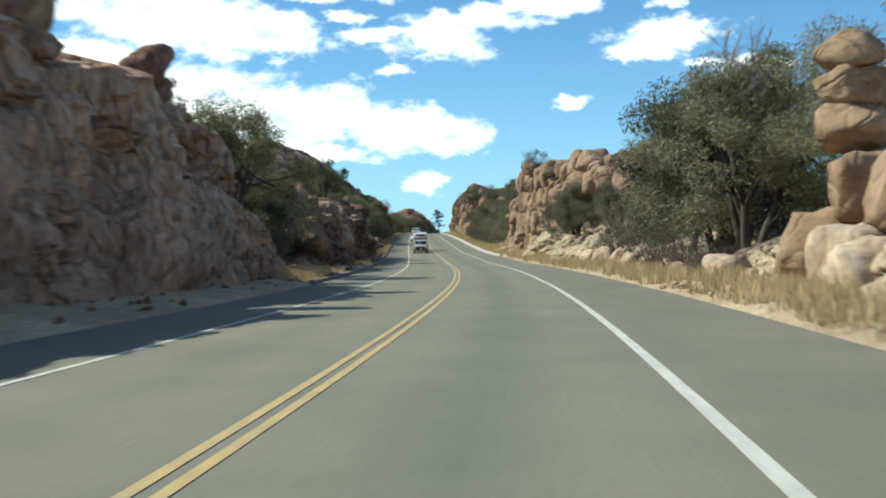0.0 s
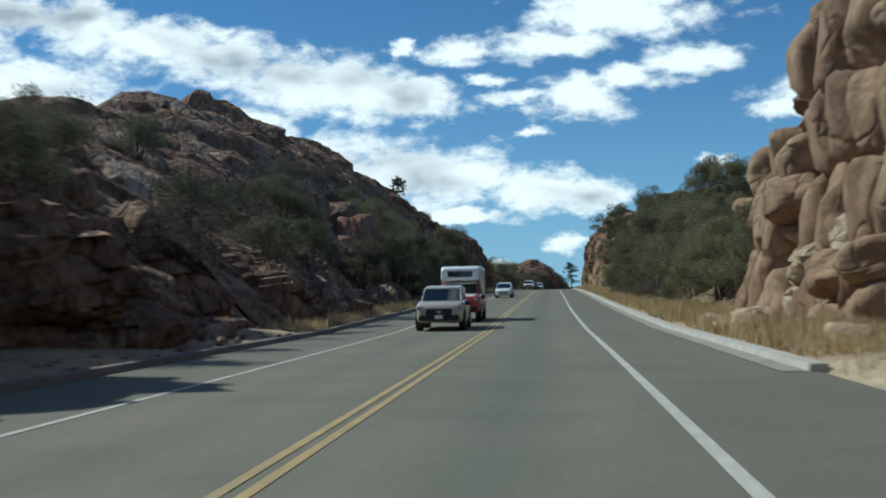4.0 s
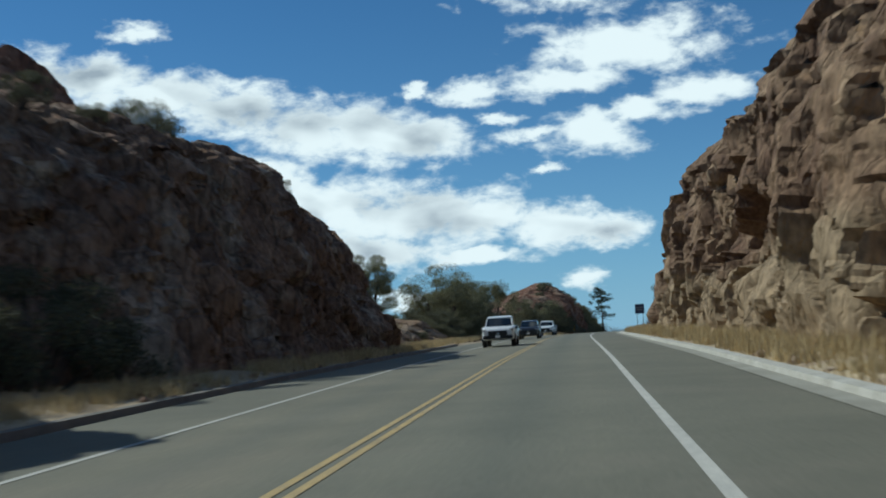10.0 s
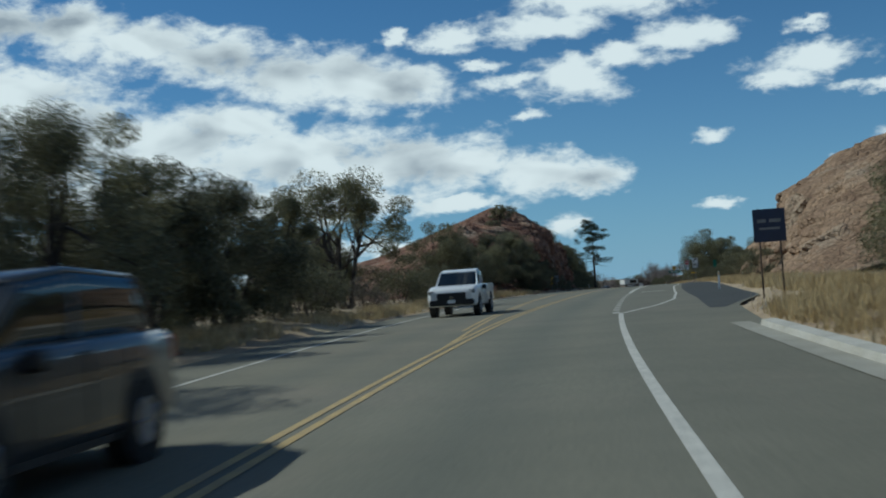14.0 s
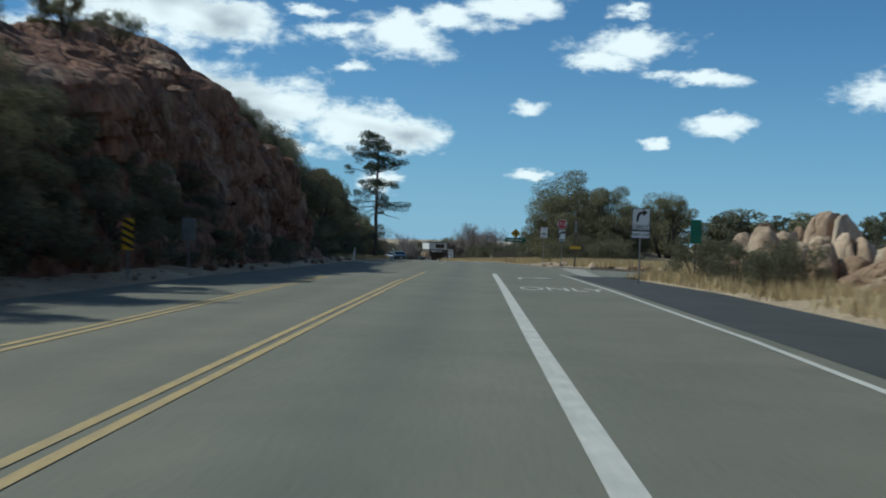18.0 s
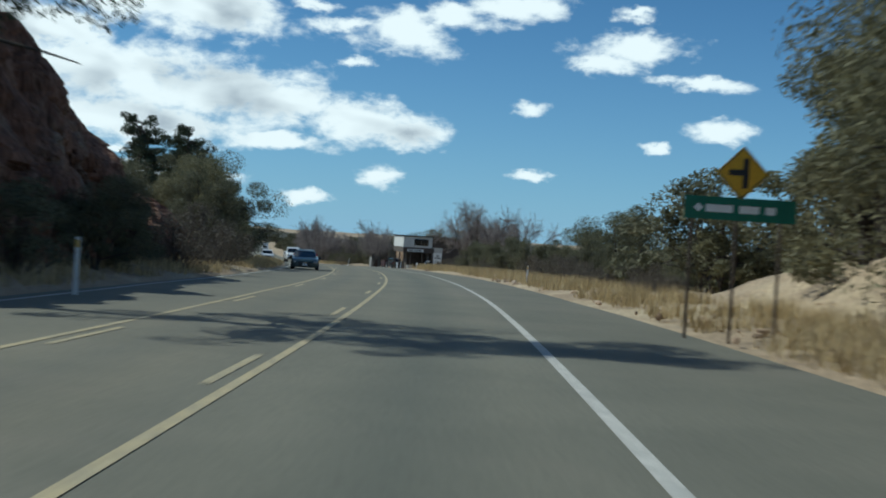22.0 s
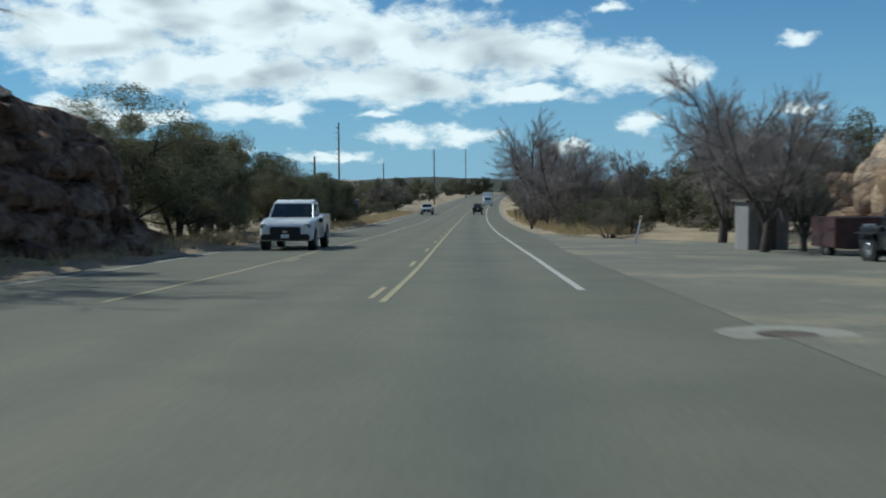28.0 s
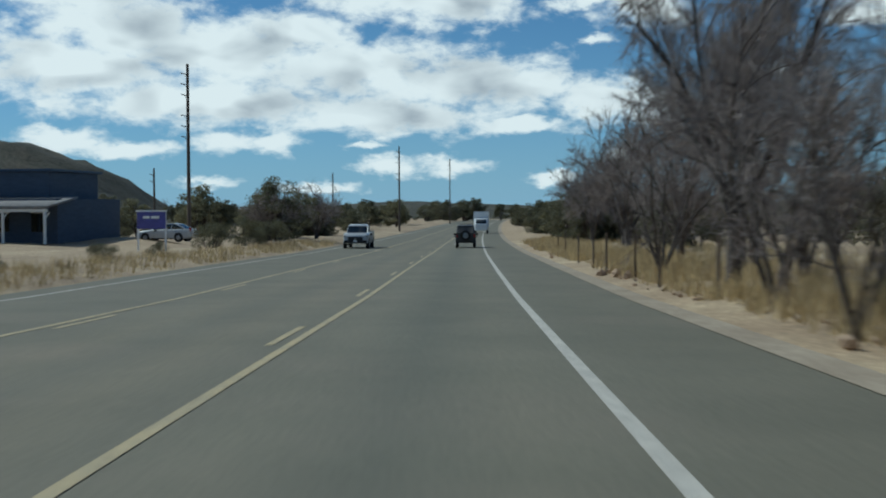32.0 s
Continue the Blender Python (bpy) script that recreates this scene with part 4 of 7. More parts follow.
def block_mesh(seed):
    """A weathered joint block: cube with well rounded edges and a dented surface."""
    bm = bmesh.new()
    bmesh.ops.create_icosphere(bm, subdivisions=3, radius=1)
    v = np.array([q.co[:] for q in bm.verts])
    k = 5.0
    v = v / (np.abs(v) ** k).sum(1, keepdims=True) ** (1 / k)
    rr = np.random.RandomState(seed + 70)
    for _ in range(9):
        q = rr.normal(size=3)
        q /= np.linalg.norm(q)
        v -= .85 * np.maximum(v @ q - rr.uniform(.72, 1.05), 0)[:, None] * q
    v[:, :2] *= 1 - .12 * v[:, 2:3] * ((seed % 3) - .6)
    v += .13 * np.stack([fractal(v * 1.3 + 11 * seed + 5 * c, 3, seed) for c in range(3)], -1)
    for q, c in zip(bm.verts, v):
        q.co = c * .5
    for q in bm.faces:
        q.smooth = True
    me = bpy.data.meshes.new("granite_block")
    bm.to_mesh(me)
    bm.free()
    return me


BLOCKS = [block_mesh(k) for k in range(6)]
BLOCK_BOULDERS = []
for me in BLOCKS:
    BLOCK_BOULDERS.append(me.copy())
    BLOCK_BOULDERS[-1].transform(Matrix.Diagonal((1.9, 1.7, 1.6, 1)))


def shared(me, mat):
    """A copy of a mesh that carries a material, made once."""
    key = (me.name, mat.name)
    if key not in _shared:
        _shared[key] = me.copy()
        _shared[key].materials.clear()
        _shared[key].materials.append(mat)
    return _shared[key]


def boulder(s, d, r, mat, label, shape=0, lift=None, turn=0.0, tall=1.0, group="loose boulders"):
    z = height_at(s, d) if lift is None else lift
    ob = new("boulder", shared(BOULDERS[shape % 5] if shape < 10 else BLOCK_BOULDERS[shape % 6], mat))
    ob.matrix_basis = at(s, d, z + r * .35 * tall, turn) @ Matrix.Diagonal((r, r, r * tall, 1))
    return tagged(ob, label, "boulder", group)


def block_wall(rows, tiers, mat, label, seed, sizes=(.85, 1.6)):
    """Joint blocks standing in tiers along the road; rows: station, face distance, top height."""
    rr = random.Random(seed)
    t = np.array(rows, float)
    top = thing("rock_tower", Matrix(), label, "rock", "roadside rock outcrops")
    for z0, z1 in tiers:
        s = t[0, 0]
        while s < t[-1, 0]:
            w = rr.uniform(*sizes)
            face, high = float(np.interp(s + w / 2, t[:, 0], t[:, 1])), float(np.interp(s + w / 2, t[:, 0], t[:, 2]))
            a, b = z0 + rr.uniform(-.25, .25), min(z1 + rr.uniform(-.3, .45), high + 1.5 * math.sin(s * .9 + seed) * math.sin(s * .37))
            cuts = [a, b] if rr.random() < .8 or b - a < 1.6 else [a, a + (b - a) * rr.uniform(.4, .65), b]
            for lo, hi in zip(cuts, cuts[1:]):
                if hi - lo > .7:
                    deep = rr.uniform(1.8, 2.6)
                    ob = part("granite_block", shared(BLOCKS[rr.randrange(6)], mat), None, top)
                    ob.matrix_basis = at(s + w / 2, face + deep / 2 + rr.uniform(-.6, .5) + .16 * z0, (lo + hi) / 2, rr.uniform(-22, 22)) @ pose(0, 0, 0, rr.uniform(-7, 7), rr.uniform(-7, 7)) @ Matrix.Diagonal((deep, w * 1.12, (hi - lo) * 1.06, 1))
            s += w
    return top


block_wall(((113, 13.2, 9.2), (122, 11.8, 9.6), (130, 10.4, 10.2), (137, 10.0, 10.2), (146, 9.9, 10.0), (149, 9.9, 8.2), (154, 10.0, 5)), ((-.3, 2.4), (2.3, 5.0), (4.9, 7.5), (7.4, 10.4)), ROCK_ORANGE,
           "tower of orange-brown granite joint blocks stacked in tiers", 7, (1.4, 2.5))
block_wall(((84, 14.6, 7.8), (98, 14.8, 9.0), (113, 14.2, 10)), ((4.6, 7.2), (7.1, 10)), ROCK_ORANGE, "row of rounded orange granite blocks along the crest", 9, (1.5, 2.7))
boulder(193.4, -12.6, 2.2, ROCK_RED, "tall squarish red granite rock standing on the hillside", 12, 3.4, 20, 1.45)
boulder(189.6, -12.8, 1.7, ROCK_RED, "squarish red granite rock beside a taller one", 14, 2.8, 70, 1.3)
for s, d, r, z, k in ((200.5, -16, 2.8, 6.0, 13), (196, -17, 2.4, 6.6, 10), (187.2, -9.2, 1.2, .2, 11), (189.8, -9.3, 1.5, .3, 15), (192.6, -9.2, 1.2, .2, 12), (195, -9.6, 1.0, .5, 14), (191, -10.8, 1.6, 1.6, 10)):
    boulder(s, d, r, ROCK_DARK, "weathered brown granite block on the shaded hillside", k, z, 41 * k, 1.0, "hillside boulders")


def split_rock(s, d, r, tall, turn, seed, mat=None):
    """A weathered boulder split by upright joints into two or three rounded blocks."""
    rr = random.Random(seed)
    top = thing("split_boulder", Matrix(), "orange granite boulder split by upright cracks in dry grass", "boulder", "split boulders")
    n = 2 + seed % 2
    for k in range(n):
        w, hgt = 2 * r / n, 2 * r * tall * rr.uniform(.72, 1.05)
        ob = part("granite_block", shared(BLOCKS[(seed + k) % 6], mat or (ROCK_TAN if seed % 3 else ROCK_ORANGE)), None, top)
        ob.matrix_basis = at(s, d, hgt * .42, turn) @ pose((k - (n - 1) / 2) * w, rr.uniform(-.3, .3), 0, rr.uniform(-6, 6), rr.uniform(-8, 8), rr.uniform(-15, 15)) @ Matrix.Diagonal((w * 1.15, 1.7 * r, hgt, 1))


for k, (s, d, r, tall) in enumerate(((499, 13.6, 1.3, .9), (502.5, 13.4, 1.2, 1.2), (506.5, 13.4, 1.3, 1.25), (511, 13.9, 1.25, 1.35), (516, 14.6, 1.3, 1.4), (508, 16.2, 1.6, 1.35), (513, 17, 1.5, 1.4),
                                     (504, 15.4, 1.6, 1.15), (519.5, 16.8, 1.4, 1.3), (523, 18.4, 1.2, 1.3), (497, 15.2, 1.4, 1.0))):
    split_rock(s + 4, d + 1.8, r * .74, tall * 1.1, 25 * k, k)
# balanced rock and neighbours on the left cutting
boulder(39.2, -10.4, 1.15, ROCK_RED, "reddish balanced boulder on top of the cutting", 1, 7.7, 60, .8)
boulder(39.6, -10.3, .8, ROCK_RED, "reddish block under a balanced boulder", 2, 6.9, 10, 1.0)
boulder(40.2, -10.3, 1.0, ROCK_DARK, "grey-brown boulder carrying a balanced rock", 0, 6.1, 20, .7)
boulder(29, -11.2, 1.4, ROCK_DARK, "rounded red boulder on the crest of the cutting", 1, 7.0, 10)
boulder(25.5, -11.4, 1.5, ROCK_DARK, "rounded red boulder on the crest of the cutting", 2, 7.4, 80, 1.0)
boulder(32, -11.5, 1.0, ROCK_DARK, "rounded red boulder on the crest of the cutting", 0, 7.0, 40, 1.1)
# stacked pillar on the right
pillar = thing("rock_pillar", Matrix(), "tall pillar of sunlit orange granite blocks beside the road", "rock", "roadside rock outcrops")
for k, (s, d, z, w, deep, tall) in enumerate(((33.6, 11.0, 1.0, 2.8, 2.6, 2.8), (31.0, 11.2, .9, 2.4, 2.4, 2.6), (29.0, 11.0, .6, 2.0, 2.0, 1.9), (35.6, 11.2, .5, 1.6, 1.8, 1.5), (33.0, 12.2, 3.1, 2.3, 2.3, 2.2), (30.6, 12.4, 2.7, 2.0, 2.2, 2.2),
                                               (33.3, 12.1, 4.8, 2.1, 2.1, 1.7), (33.4, 12.0, 6.0, 1.9, 1.9, 1.3), (33.5, 12.0, 7.0, 1.7, 1.6, 1.2))):
    ob = part("granite_block", shared(BLOCKS[k % 6], ROCK_TAN if z < 1 else ROCK_ORANGE), None, pillar)
    ob.matrix_basis = at(s, d, z, 9 * k - 20) @ pose(0, 0, 0, 3 * (k % 3) - 3, 4 * (k % 2) - 2) @ Matrix.Diagonal((deep, w, tall, 1))
for s, d, r, k in ((37.2, 9.9, .6, 1), (38.8, 9.8, .5, 0), (40.5, 10.0, 1.0, 12), (42.6, 9.8, .7, 4), (45, 9.6, .6, 0), (48, 9.8, .8, 13), (52, 10, .9, 1), (58, 10, 1.2, 2), (63, 10, 1.3, 0),
                   (68, 9.8, 1.1, 3), (73, 9.8, 1.2, 1), (79, 9.7, 1.35, 2), (83.5, 9.6, 1.1, 3)):
    boulder(s, d, r, ROCK_TAN, "pale tan granite boulder at the foot of the slope", k, -.1, 37 * k + s)
rng = random.Random(4)
for s, d, z, r, k, t in ((137.5, 11.2, 10.3, 1.0, 3, 1.2), (136.3, 11.4, 10.2, .8, 3, 1.3), (125, 14, 9.4, 1.4, 0, 1.0), (119, 14.6, 9.3, 1.6, 1, 1.1), (112, 15, 9.0, 1.8, 2, 1.0), (107, 14.6, 8.4, 1.2, 3, 1.0),
                         (101, 12, 6.7, 1.5, 4, .9), (95, 12.4, 6.6, 1.3, 1, .9), (89, 12.6, 6.4, 1.5, 2, .9), (82, 13, 6.0, 1.6, 0, 1.0), (77, 13, 5.7, 1.5, 1, 1.1), (143, 11.5, 9.6, 1.0, 2, .9), (130, 12.8, 9.8, 1.2, 4, .8)):
    boulder(s, d, r, ROCK_ORANGE, "rounded orange granite boulder on the rock wall", k + 10, z - .3, rng.uniform(0, 180), t)
for k in range(26):
    s = rng.uniform(80, 150)
    boulder(s, rng.uniform(8.4, 9.6), rng.uniform(.35, .95), ROCK_TAN, "pale tan granite boulder at the foot of the wall", k, -.15, rng.uniform(0, 180))
for k in range(22):
    s = rng.uniform(222, 392)
    boulder(s, rng.uniform(8.9, 9.6), rng.uniform(.25, .6), ROCK_TAN, "broken granite block lying below the cliff", k, -.1, rng.uniform(0, 180))
for s, d, r, k, t in ((351.5, 10.4, 1.6, 11, 1.1), (356, 10.5, 1.3, 13, 1.1), (361, 10.4, 1.5, 10, 1.2), (365.4, 10.6, 1.5, 12, 1.2), (371, 11, .7, 1, .8), (375, 10.8, .5, 0, .8)):
    boulder(s, d, r, ROCK_ORANGE, "large orange granite block beyond the cliff's end", k, None, 50 * k, t)
for s, d, r, k, t in ((440, 13.4, .8, 1, 1.0), (446, 13.4, 1.0, 3, 1.0), (452, 13, .8, 0, 1.1), (458, 13, .7, 2, .9)):
    boulder(s, d, r, ROCK_ORANGE, "rounded orange granite boulder standing in dry grass", k, 0.0, 45 * k + s, t)
for s, d, r, k in ((552.7, 10.9, .45, 0), (550.4, 13.2, .38, 1), (547.9, 15.6, .6, 2), (544.5, 17.8, .45, 4), (543.2, 18.8, .5, 0), (545.5, 21.2, .55, 3), (559.1, 10.4, .6, 4)):
    boulder(s, d, r, ROCK_DARK, "brown boulder placed along the side road's kerb", k, .05, 30 * k, .8, "boulders along the side road")
for s, d, r, k in ((764, 17, 1.3, 0), (766.5, 18.5, 1.5, 1), (768.5, 17.2, 1.1, 2), (769, 20, 1.7, 3), (765.5, 20.5, 1.5, 4), (771, 18, 1.2, 1), (772, 21, 1.9, 3), (762, 16.2, .7, 0), (774, 19, 1.3, 2), (767, 16.4, .8, 4), (766, 18.6, 1.5, 2), (769, 19.2, 1.8, 3), (771, 20.6, 2.0, 1), (768, 21, 1.9, 0), (772.5, 22, 2.2, 3)):
    boulder(s, d, r * .92, ROCK_TAN if k % 2 else ROCK_ORANGE, "pale orange boulder piled behind the layby", k + 10, .3 if d < 18.5 or k == 4 else 1.6 + .5 * (d - 18.5), 33 * k + s, 1.0, "boulder pile at the layby")
for s, d, r, k in ((337, -9.3, .8, 4), (341, -9.2, .6, 0), (353, -9.0, .5, 1), (741, -11, 1.4, 3), (747, -10.8, 1.2, 1), (753, -10.4, .9, 0), (760, -10, 1.0, 2)):
    boulder(s, d, r, ROCK_DARK, "weathered brown boulder beside the verge", k, None, 33 * k + s, .8)
for k in range(24):
    s = rng.uniform(68, 150)
    d = -rng.uniform(11, 18)
    boulder(s, d, rng.uniform(.5, 1.3), ROCK_DARK, "brown granite boulder on the shrubby hillside", k, None, rng.uniform(0, 180), rng.uniform(.7, 1.1), "hillside boulders")


for k in range(20):
    s = 67 + 1.8 * k
    boulder(s, -(9.0 + 3.4 * math.sin(k * 1.7) ** 2), .85 + .7 * math.sin(k * 2.3) ** 2, (ROCK_DARK, ROCK_UMBER)[k % 2], "large rounded granite block standing on the rocky slope", 10 + k, None, 31 * k, .8 + .4 * math.sin(k) ** 2, "hillside boulders")


# ---- plants ----
def tube(path, radii, n=6):
    """Vertices and quads of a tapered tube along a path."""
    path = np.asarray(path, float)
    t = np.gradient(path, axis=0)
    t /= np.linalg.norm(t, axis=1, keepdims=True) + 1e-9
    ref = np.where(np.abs(t[:, 2:3]) > .9, np.array([[1.0, 0, 0]]), np.array([[0, 0, 1.0]]))
    a = np.cross(t, ref)
    a /= np.linalg.norm(a, axis=1, keepdims=True) + 1e-9
    b = np.cross(t, a)
    ang = np.arange(n) * 2 * math.pi / n
    v = path[:, None] + (a[:, None] * np.cos(ang)[:, None] + b[:, None] * np.sin(ang)[:, None]) * np.asarray(radii)[:, None, None]
    f = [(i * n + j, i * n + (j + 1) % n, (i + 1) * n + (j + 1) % n, (i + 1) * n + j) for i in range(len(path) - 1) for j in range(n)]
    return v.reshape(-1, 3), np.array(f)


def join(pieces):
    vs, fs, k = [], [], 0
    for v, f in pieces:
        vs.append(v)
        fs.append(f + k)
        k += len(v)
    return np.concatenate(vs), np.concatenate(fs)


def limb(rr, a, b, bend, n=6):
    a, b = np.asarray(a, float), np.asarray(b, float)
    t = np.linspace(0, 1, n)[:, None]
    p = a + (b - a) * t
    off = rr.normal(size=(n, 3)) * bend
    off[0] = 0
    p = p + np.cumsum(off, 0) * np.sin(np.linspace(0, 1, n) * math.pi * .8)[:, None]
    return p


def leaves(rr, centres, radii, count, size, flat=.75, droop=0.0):
    """Leaf blades (narrow quads) scattered in lobes."""
    k = rr.randint(0, len(centres), count)
    u = rr.normal(size=(count, 3))
    u /= np.linalg.norm(u, axis=1, keepdims=True)
    r = rr.uniform(.25, 1, (count, 1)) ** .6
    c = np.asarray(centres)[k] + u * r * np.asarray(radii)[k][:, None] * np.array([1, 1, flat])
    a = rr.normal(size=(count, 3)) + u * .6
    a[:, 2] -= droop
    a /= np.linalg.norm(a, axis=1, keepdims=True)
    b = np.cross(a, rr.normal(size=(count, 3)))
    b /= np.linalg.norm(b, axis=1, keepdims=True) + 1e-9
    ln = size * rr.uniform(.6, 1.5, (count, 1))
    wd = ln * rr.uniform(.4, .7, (count, 1))
    v = np.stack([c - a * ln, c + b * wd, c + a * ln], 1).reshape(-1, 3)
    return v, np.arange(count * 3).reshape(-1, 3)


def broad_tree(seed, h, w, count=50000, leaf=.062, leaf_mat=None, bark=None, name="oak_tree", low=.16, lobes=34):
    """A wide evergreen: forked trunk with limbs that end in leafy lobes; uneven outline."""
    rr = np.random.RandomState(seed)
    pieces, cs, rad = [], [], []
    forks = rr.randint(2, 4)
    for k in range(forks):
        ang = k * 2 * math.pi / forks + rr.uniform(-.5, .5)
        top = np.array([math.cos(ang) * w * .16, math.sin(ang) * w * .16, h * rr.uniform(.5, .62)])
        p = limb(rr, (math.cos(ang) * .06, math.sin(ang) * .06, -.3), top, h * .012, 7)
        pieces.append(tube(p, np.linspace(h * .026, h * .012, 7)))
        for j in range(lobes // forks):
            i = rr.randint(2, 7)
            a2 = ang + rr.uniform(-1.5, 1.5)
            e = rr.uniform(low, 1) ** .8
            rim = math.sqrt(max(.05, 1 - ((e - .42) / .6) ** 2))
            rr2 = rim * rr.uniform(.45, 1.05) * w * .5
            tip = np.array([math.cos(a2) * rr2, math.sin(a2) * rr2, h * e * rr.uniform(.85, 1.0)])
            q = limb(rr, p[i], tip, h * .01, 5)
            pieces.append(tube(q, np.linspace(h * .009, h * .002, 5), 4))
            cs.append(tip)
            rad.append(w * rr.uniform(.085, .17))
            if rr.rand() < .6:
                cs.append(q[3] + rr.normal(size=3) * w * .03)
                rad.append(w * rr.uniform(.07, .12))
    root = new(name)
    part("trunk", mesh_of("trunk", *join(pieces), True), bark or BARK, root)
    part("crown", mesh_of("crown", *leaves(rr, cs, rad, count, leaf)), leaf_mat or LEAF_OAK, root)
    return root


def shrub(seed, w, h, count=8000, leaf=.05, leaf_mat=None):
    rr = np.random.RandomState(seed)
    pieces, cs, rad = [], [], []
    for k in range(22):
        ang, q = rr.uniform(0, 2 * math.pi), rr.uniform(0, 1) ** .5
        e = rr.uniform(.25, 1)
        q *= math.sqrt(max(.1, 1 - (e - .35) ** 2 * 1.9))
        tip = np.array([math.cos(ang) * q * w * .5, math.sin(ang) * q * w * .5, h * e * .92])
        pieces.append(tube(limb(rr, (tip[0] * .15, tip[1] * .15, -.15), tip, .03, 5), np.linspace(.03, .008, 5), 4))
        cs.append(tip)
        rad.append(w * rr.uniform(.12, .2))
    root = new("shrub")
    part("branchwork", mesh_of("branchwork", *join(pieces), True), BARK, root)
    part("foliage", mesh_of("foliage", *leaves(rr, cs, rad, count, leaf, .8)), leaf_mat or LEAF_DARK, root)
    return root


def bare_tree(seed, h, limbs=5, fork=.13, open_=.5, droop=.35, twigs=40000):
    """A leafless cottonwood: short thick trunk, long arching limbs, side branches and a haze of fine twigs."""
    rr = np.random.RandomState(seed)
    pieces, fine, thin = [], [], []

    def arm(p0, dirn, length, r0, r1, n, lift, sag, wob, sides):
        p, d = [np.asarray(p0, float)], np.asarray(dirn, float) / np.linalg.norm(dirn)
        for k in range(n - 1):
            w = k / (n - 1)
            d = d + rr.normal(size=3) * wob + np.array([0, 0, lift * (1 - w) - sag * w])
            d /= np.linalg.norm(d)
            p.append(p[-1] + d * length / (n - 1))
        p = np.array(p)
        (pieces if sides > 3 else thin).append(tube(p, np.linspace(r0, r1, n), sides))
        return p

    base = arm((0, 0, -.3), (rr.normal() * .05, rr.normal() * .05, 1), fork * h + .3, h * .036, h * .028, 4, 0, 0, .03, 9)
    for k in range(limbs):
        ang = 2 * math.pi * (k + rr.uniform(-.3, .3)) / limbs
        tilt = open_ * rr.uniform(.35, 1.3)
        p = arm(base[rr.randint(2, 4)], (math.cos(ang) * tilt, math.sin(ang) * tilt, 1), h * rr.uniform(.72, .95) * (1.08 - .28 * tilt), h * .0125, h * .0028, 10, .03, droop * rr.uniform(.2, 1.1) * .5, .085, 7)
        for j in range(11):
            i = rr.randint(2, 9)
            q = p[min(i + 1, 9)] - p[i - 1]
            q = q / np.linalg.norm(q) + rr.normal(size=3) * .5 + np.array([math.cos(ang) * .2, math.sin(ang) * .2, .12])
            b = arm(p[i], q, h * rr.uniform(.16, .30), h * .0034, h * .0012, 7, .05, droop * .3, .14, 5)
            for _ in range(7):
                i2 = rr.randint(1, 7)
                q2 = (b[6] - b[0]) / np.linalg.norm(b[6] - b[0]) + rr.normal(size=3) * .55
                c = arm(b[i2], q2, h * rr.uniform(.07, .16), h * .0013, h * .0006, 5, .03, droop * .5, .16, 3)
                fine.append(c)
    root = new("bare_tree")
    tv, tf = join(pieces)
    fit = h / tv[:, 2].max()
    part("trunk", mesh_of("trunk", tv * fit, tf, True), GREY_BARK, root)
    fine = np.array(fine)
    k = rr.randint(0, len(fine), twigs)
    i = rr.randint(1, 5, twigs)
    a = fine[k, i]
    d = rr.normal(size=(twigs, 3)) * .42 + (fine[k, 4] - fine[k, 0]) / (h * .11)
    d[:, 2] -= droop * rr.uniform(0, 1.2, twigs)
    b = a + d * h * rr.uniform(.02, .065, (twigs, 1))
    c = (a + b) / 2 + rr.normal(size=(twigs, 3)) * .04
    side = np.cross(b - a, rr.normal(size=(twigs, 3)))
    side *= .0032 / (np.linalg.norm(side, axis=1, keepdims=True) + 1e-9)
    v = np.stack([a - side, a + side, c + side * .7, c - side * .7, c - side * .7, c + side * .7, b + side * .3, b - side * .3], 1).reshape(-1, 3)
    v, f = join(thin + [(v, np.arange(len(v)).reshape(-1, 4))])
    part("twig_haze", mesh_of("twig_haze", v * fit, f), TWIG, root)
    return root


def pine_tree(seed, h, w, count=13000, first=.32):
    rr = np.random.RandomState(seed)
    trunk = limb(rr, (0, 0, -.3), (rr.normal() * .2, rr.normal() * .2, h), .05, 9)
    pieces, cs, rad = [tube(trunk, np.linspace(h * .020, h * .004, 9), 8)], [], []
    whorls = 50 if h > 5 else 84
    for k in range(whorls):
        e = first + (1 - first) * (k + rr.rand()) / whorls
        base = np.array([np.interp(e, np.linspace(0, 1, 9), trunk[:, i]) for i in range(3)])
        ln = w * .5 * math.sqrt(max(.08, 1 - (max(0, e - .6) / .44) ** 2)) * rr.uniform(.45, 1.15) * (.8 if e < .45 else 1)
        ang = rr.uniform(0, 2 * math.pi)
        tip = base + np.array([math.cos(ang) * ln, math.sin(ang) * ln, ln * rr.uniform(-.3, .35)])
        q = limb(rr, base, tip, .06, 5)
        pieces.append(tube(q, np.linspace(h * .005, .014, 5), 4))
        if e > .46 or rr.rand() < .35:
            for i in (2, 3, 4) if e > .7 else (3, 4):
                cs.append(q[i] + rr.normal(size=3) * .18)
                rad.append(rr.uniform(.45, .9) * w * .145)
    root = new("pine_tree")
    part("trunk", mesh_of("trunk", *join(pieces), True), BARK, root)
    part("crown", mesh_of("crown", *leaves(rr, cs, rad, count, .095, .6)), LEAF_PINE, root)
    return root


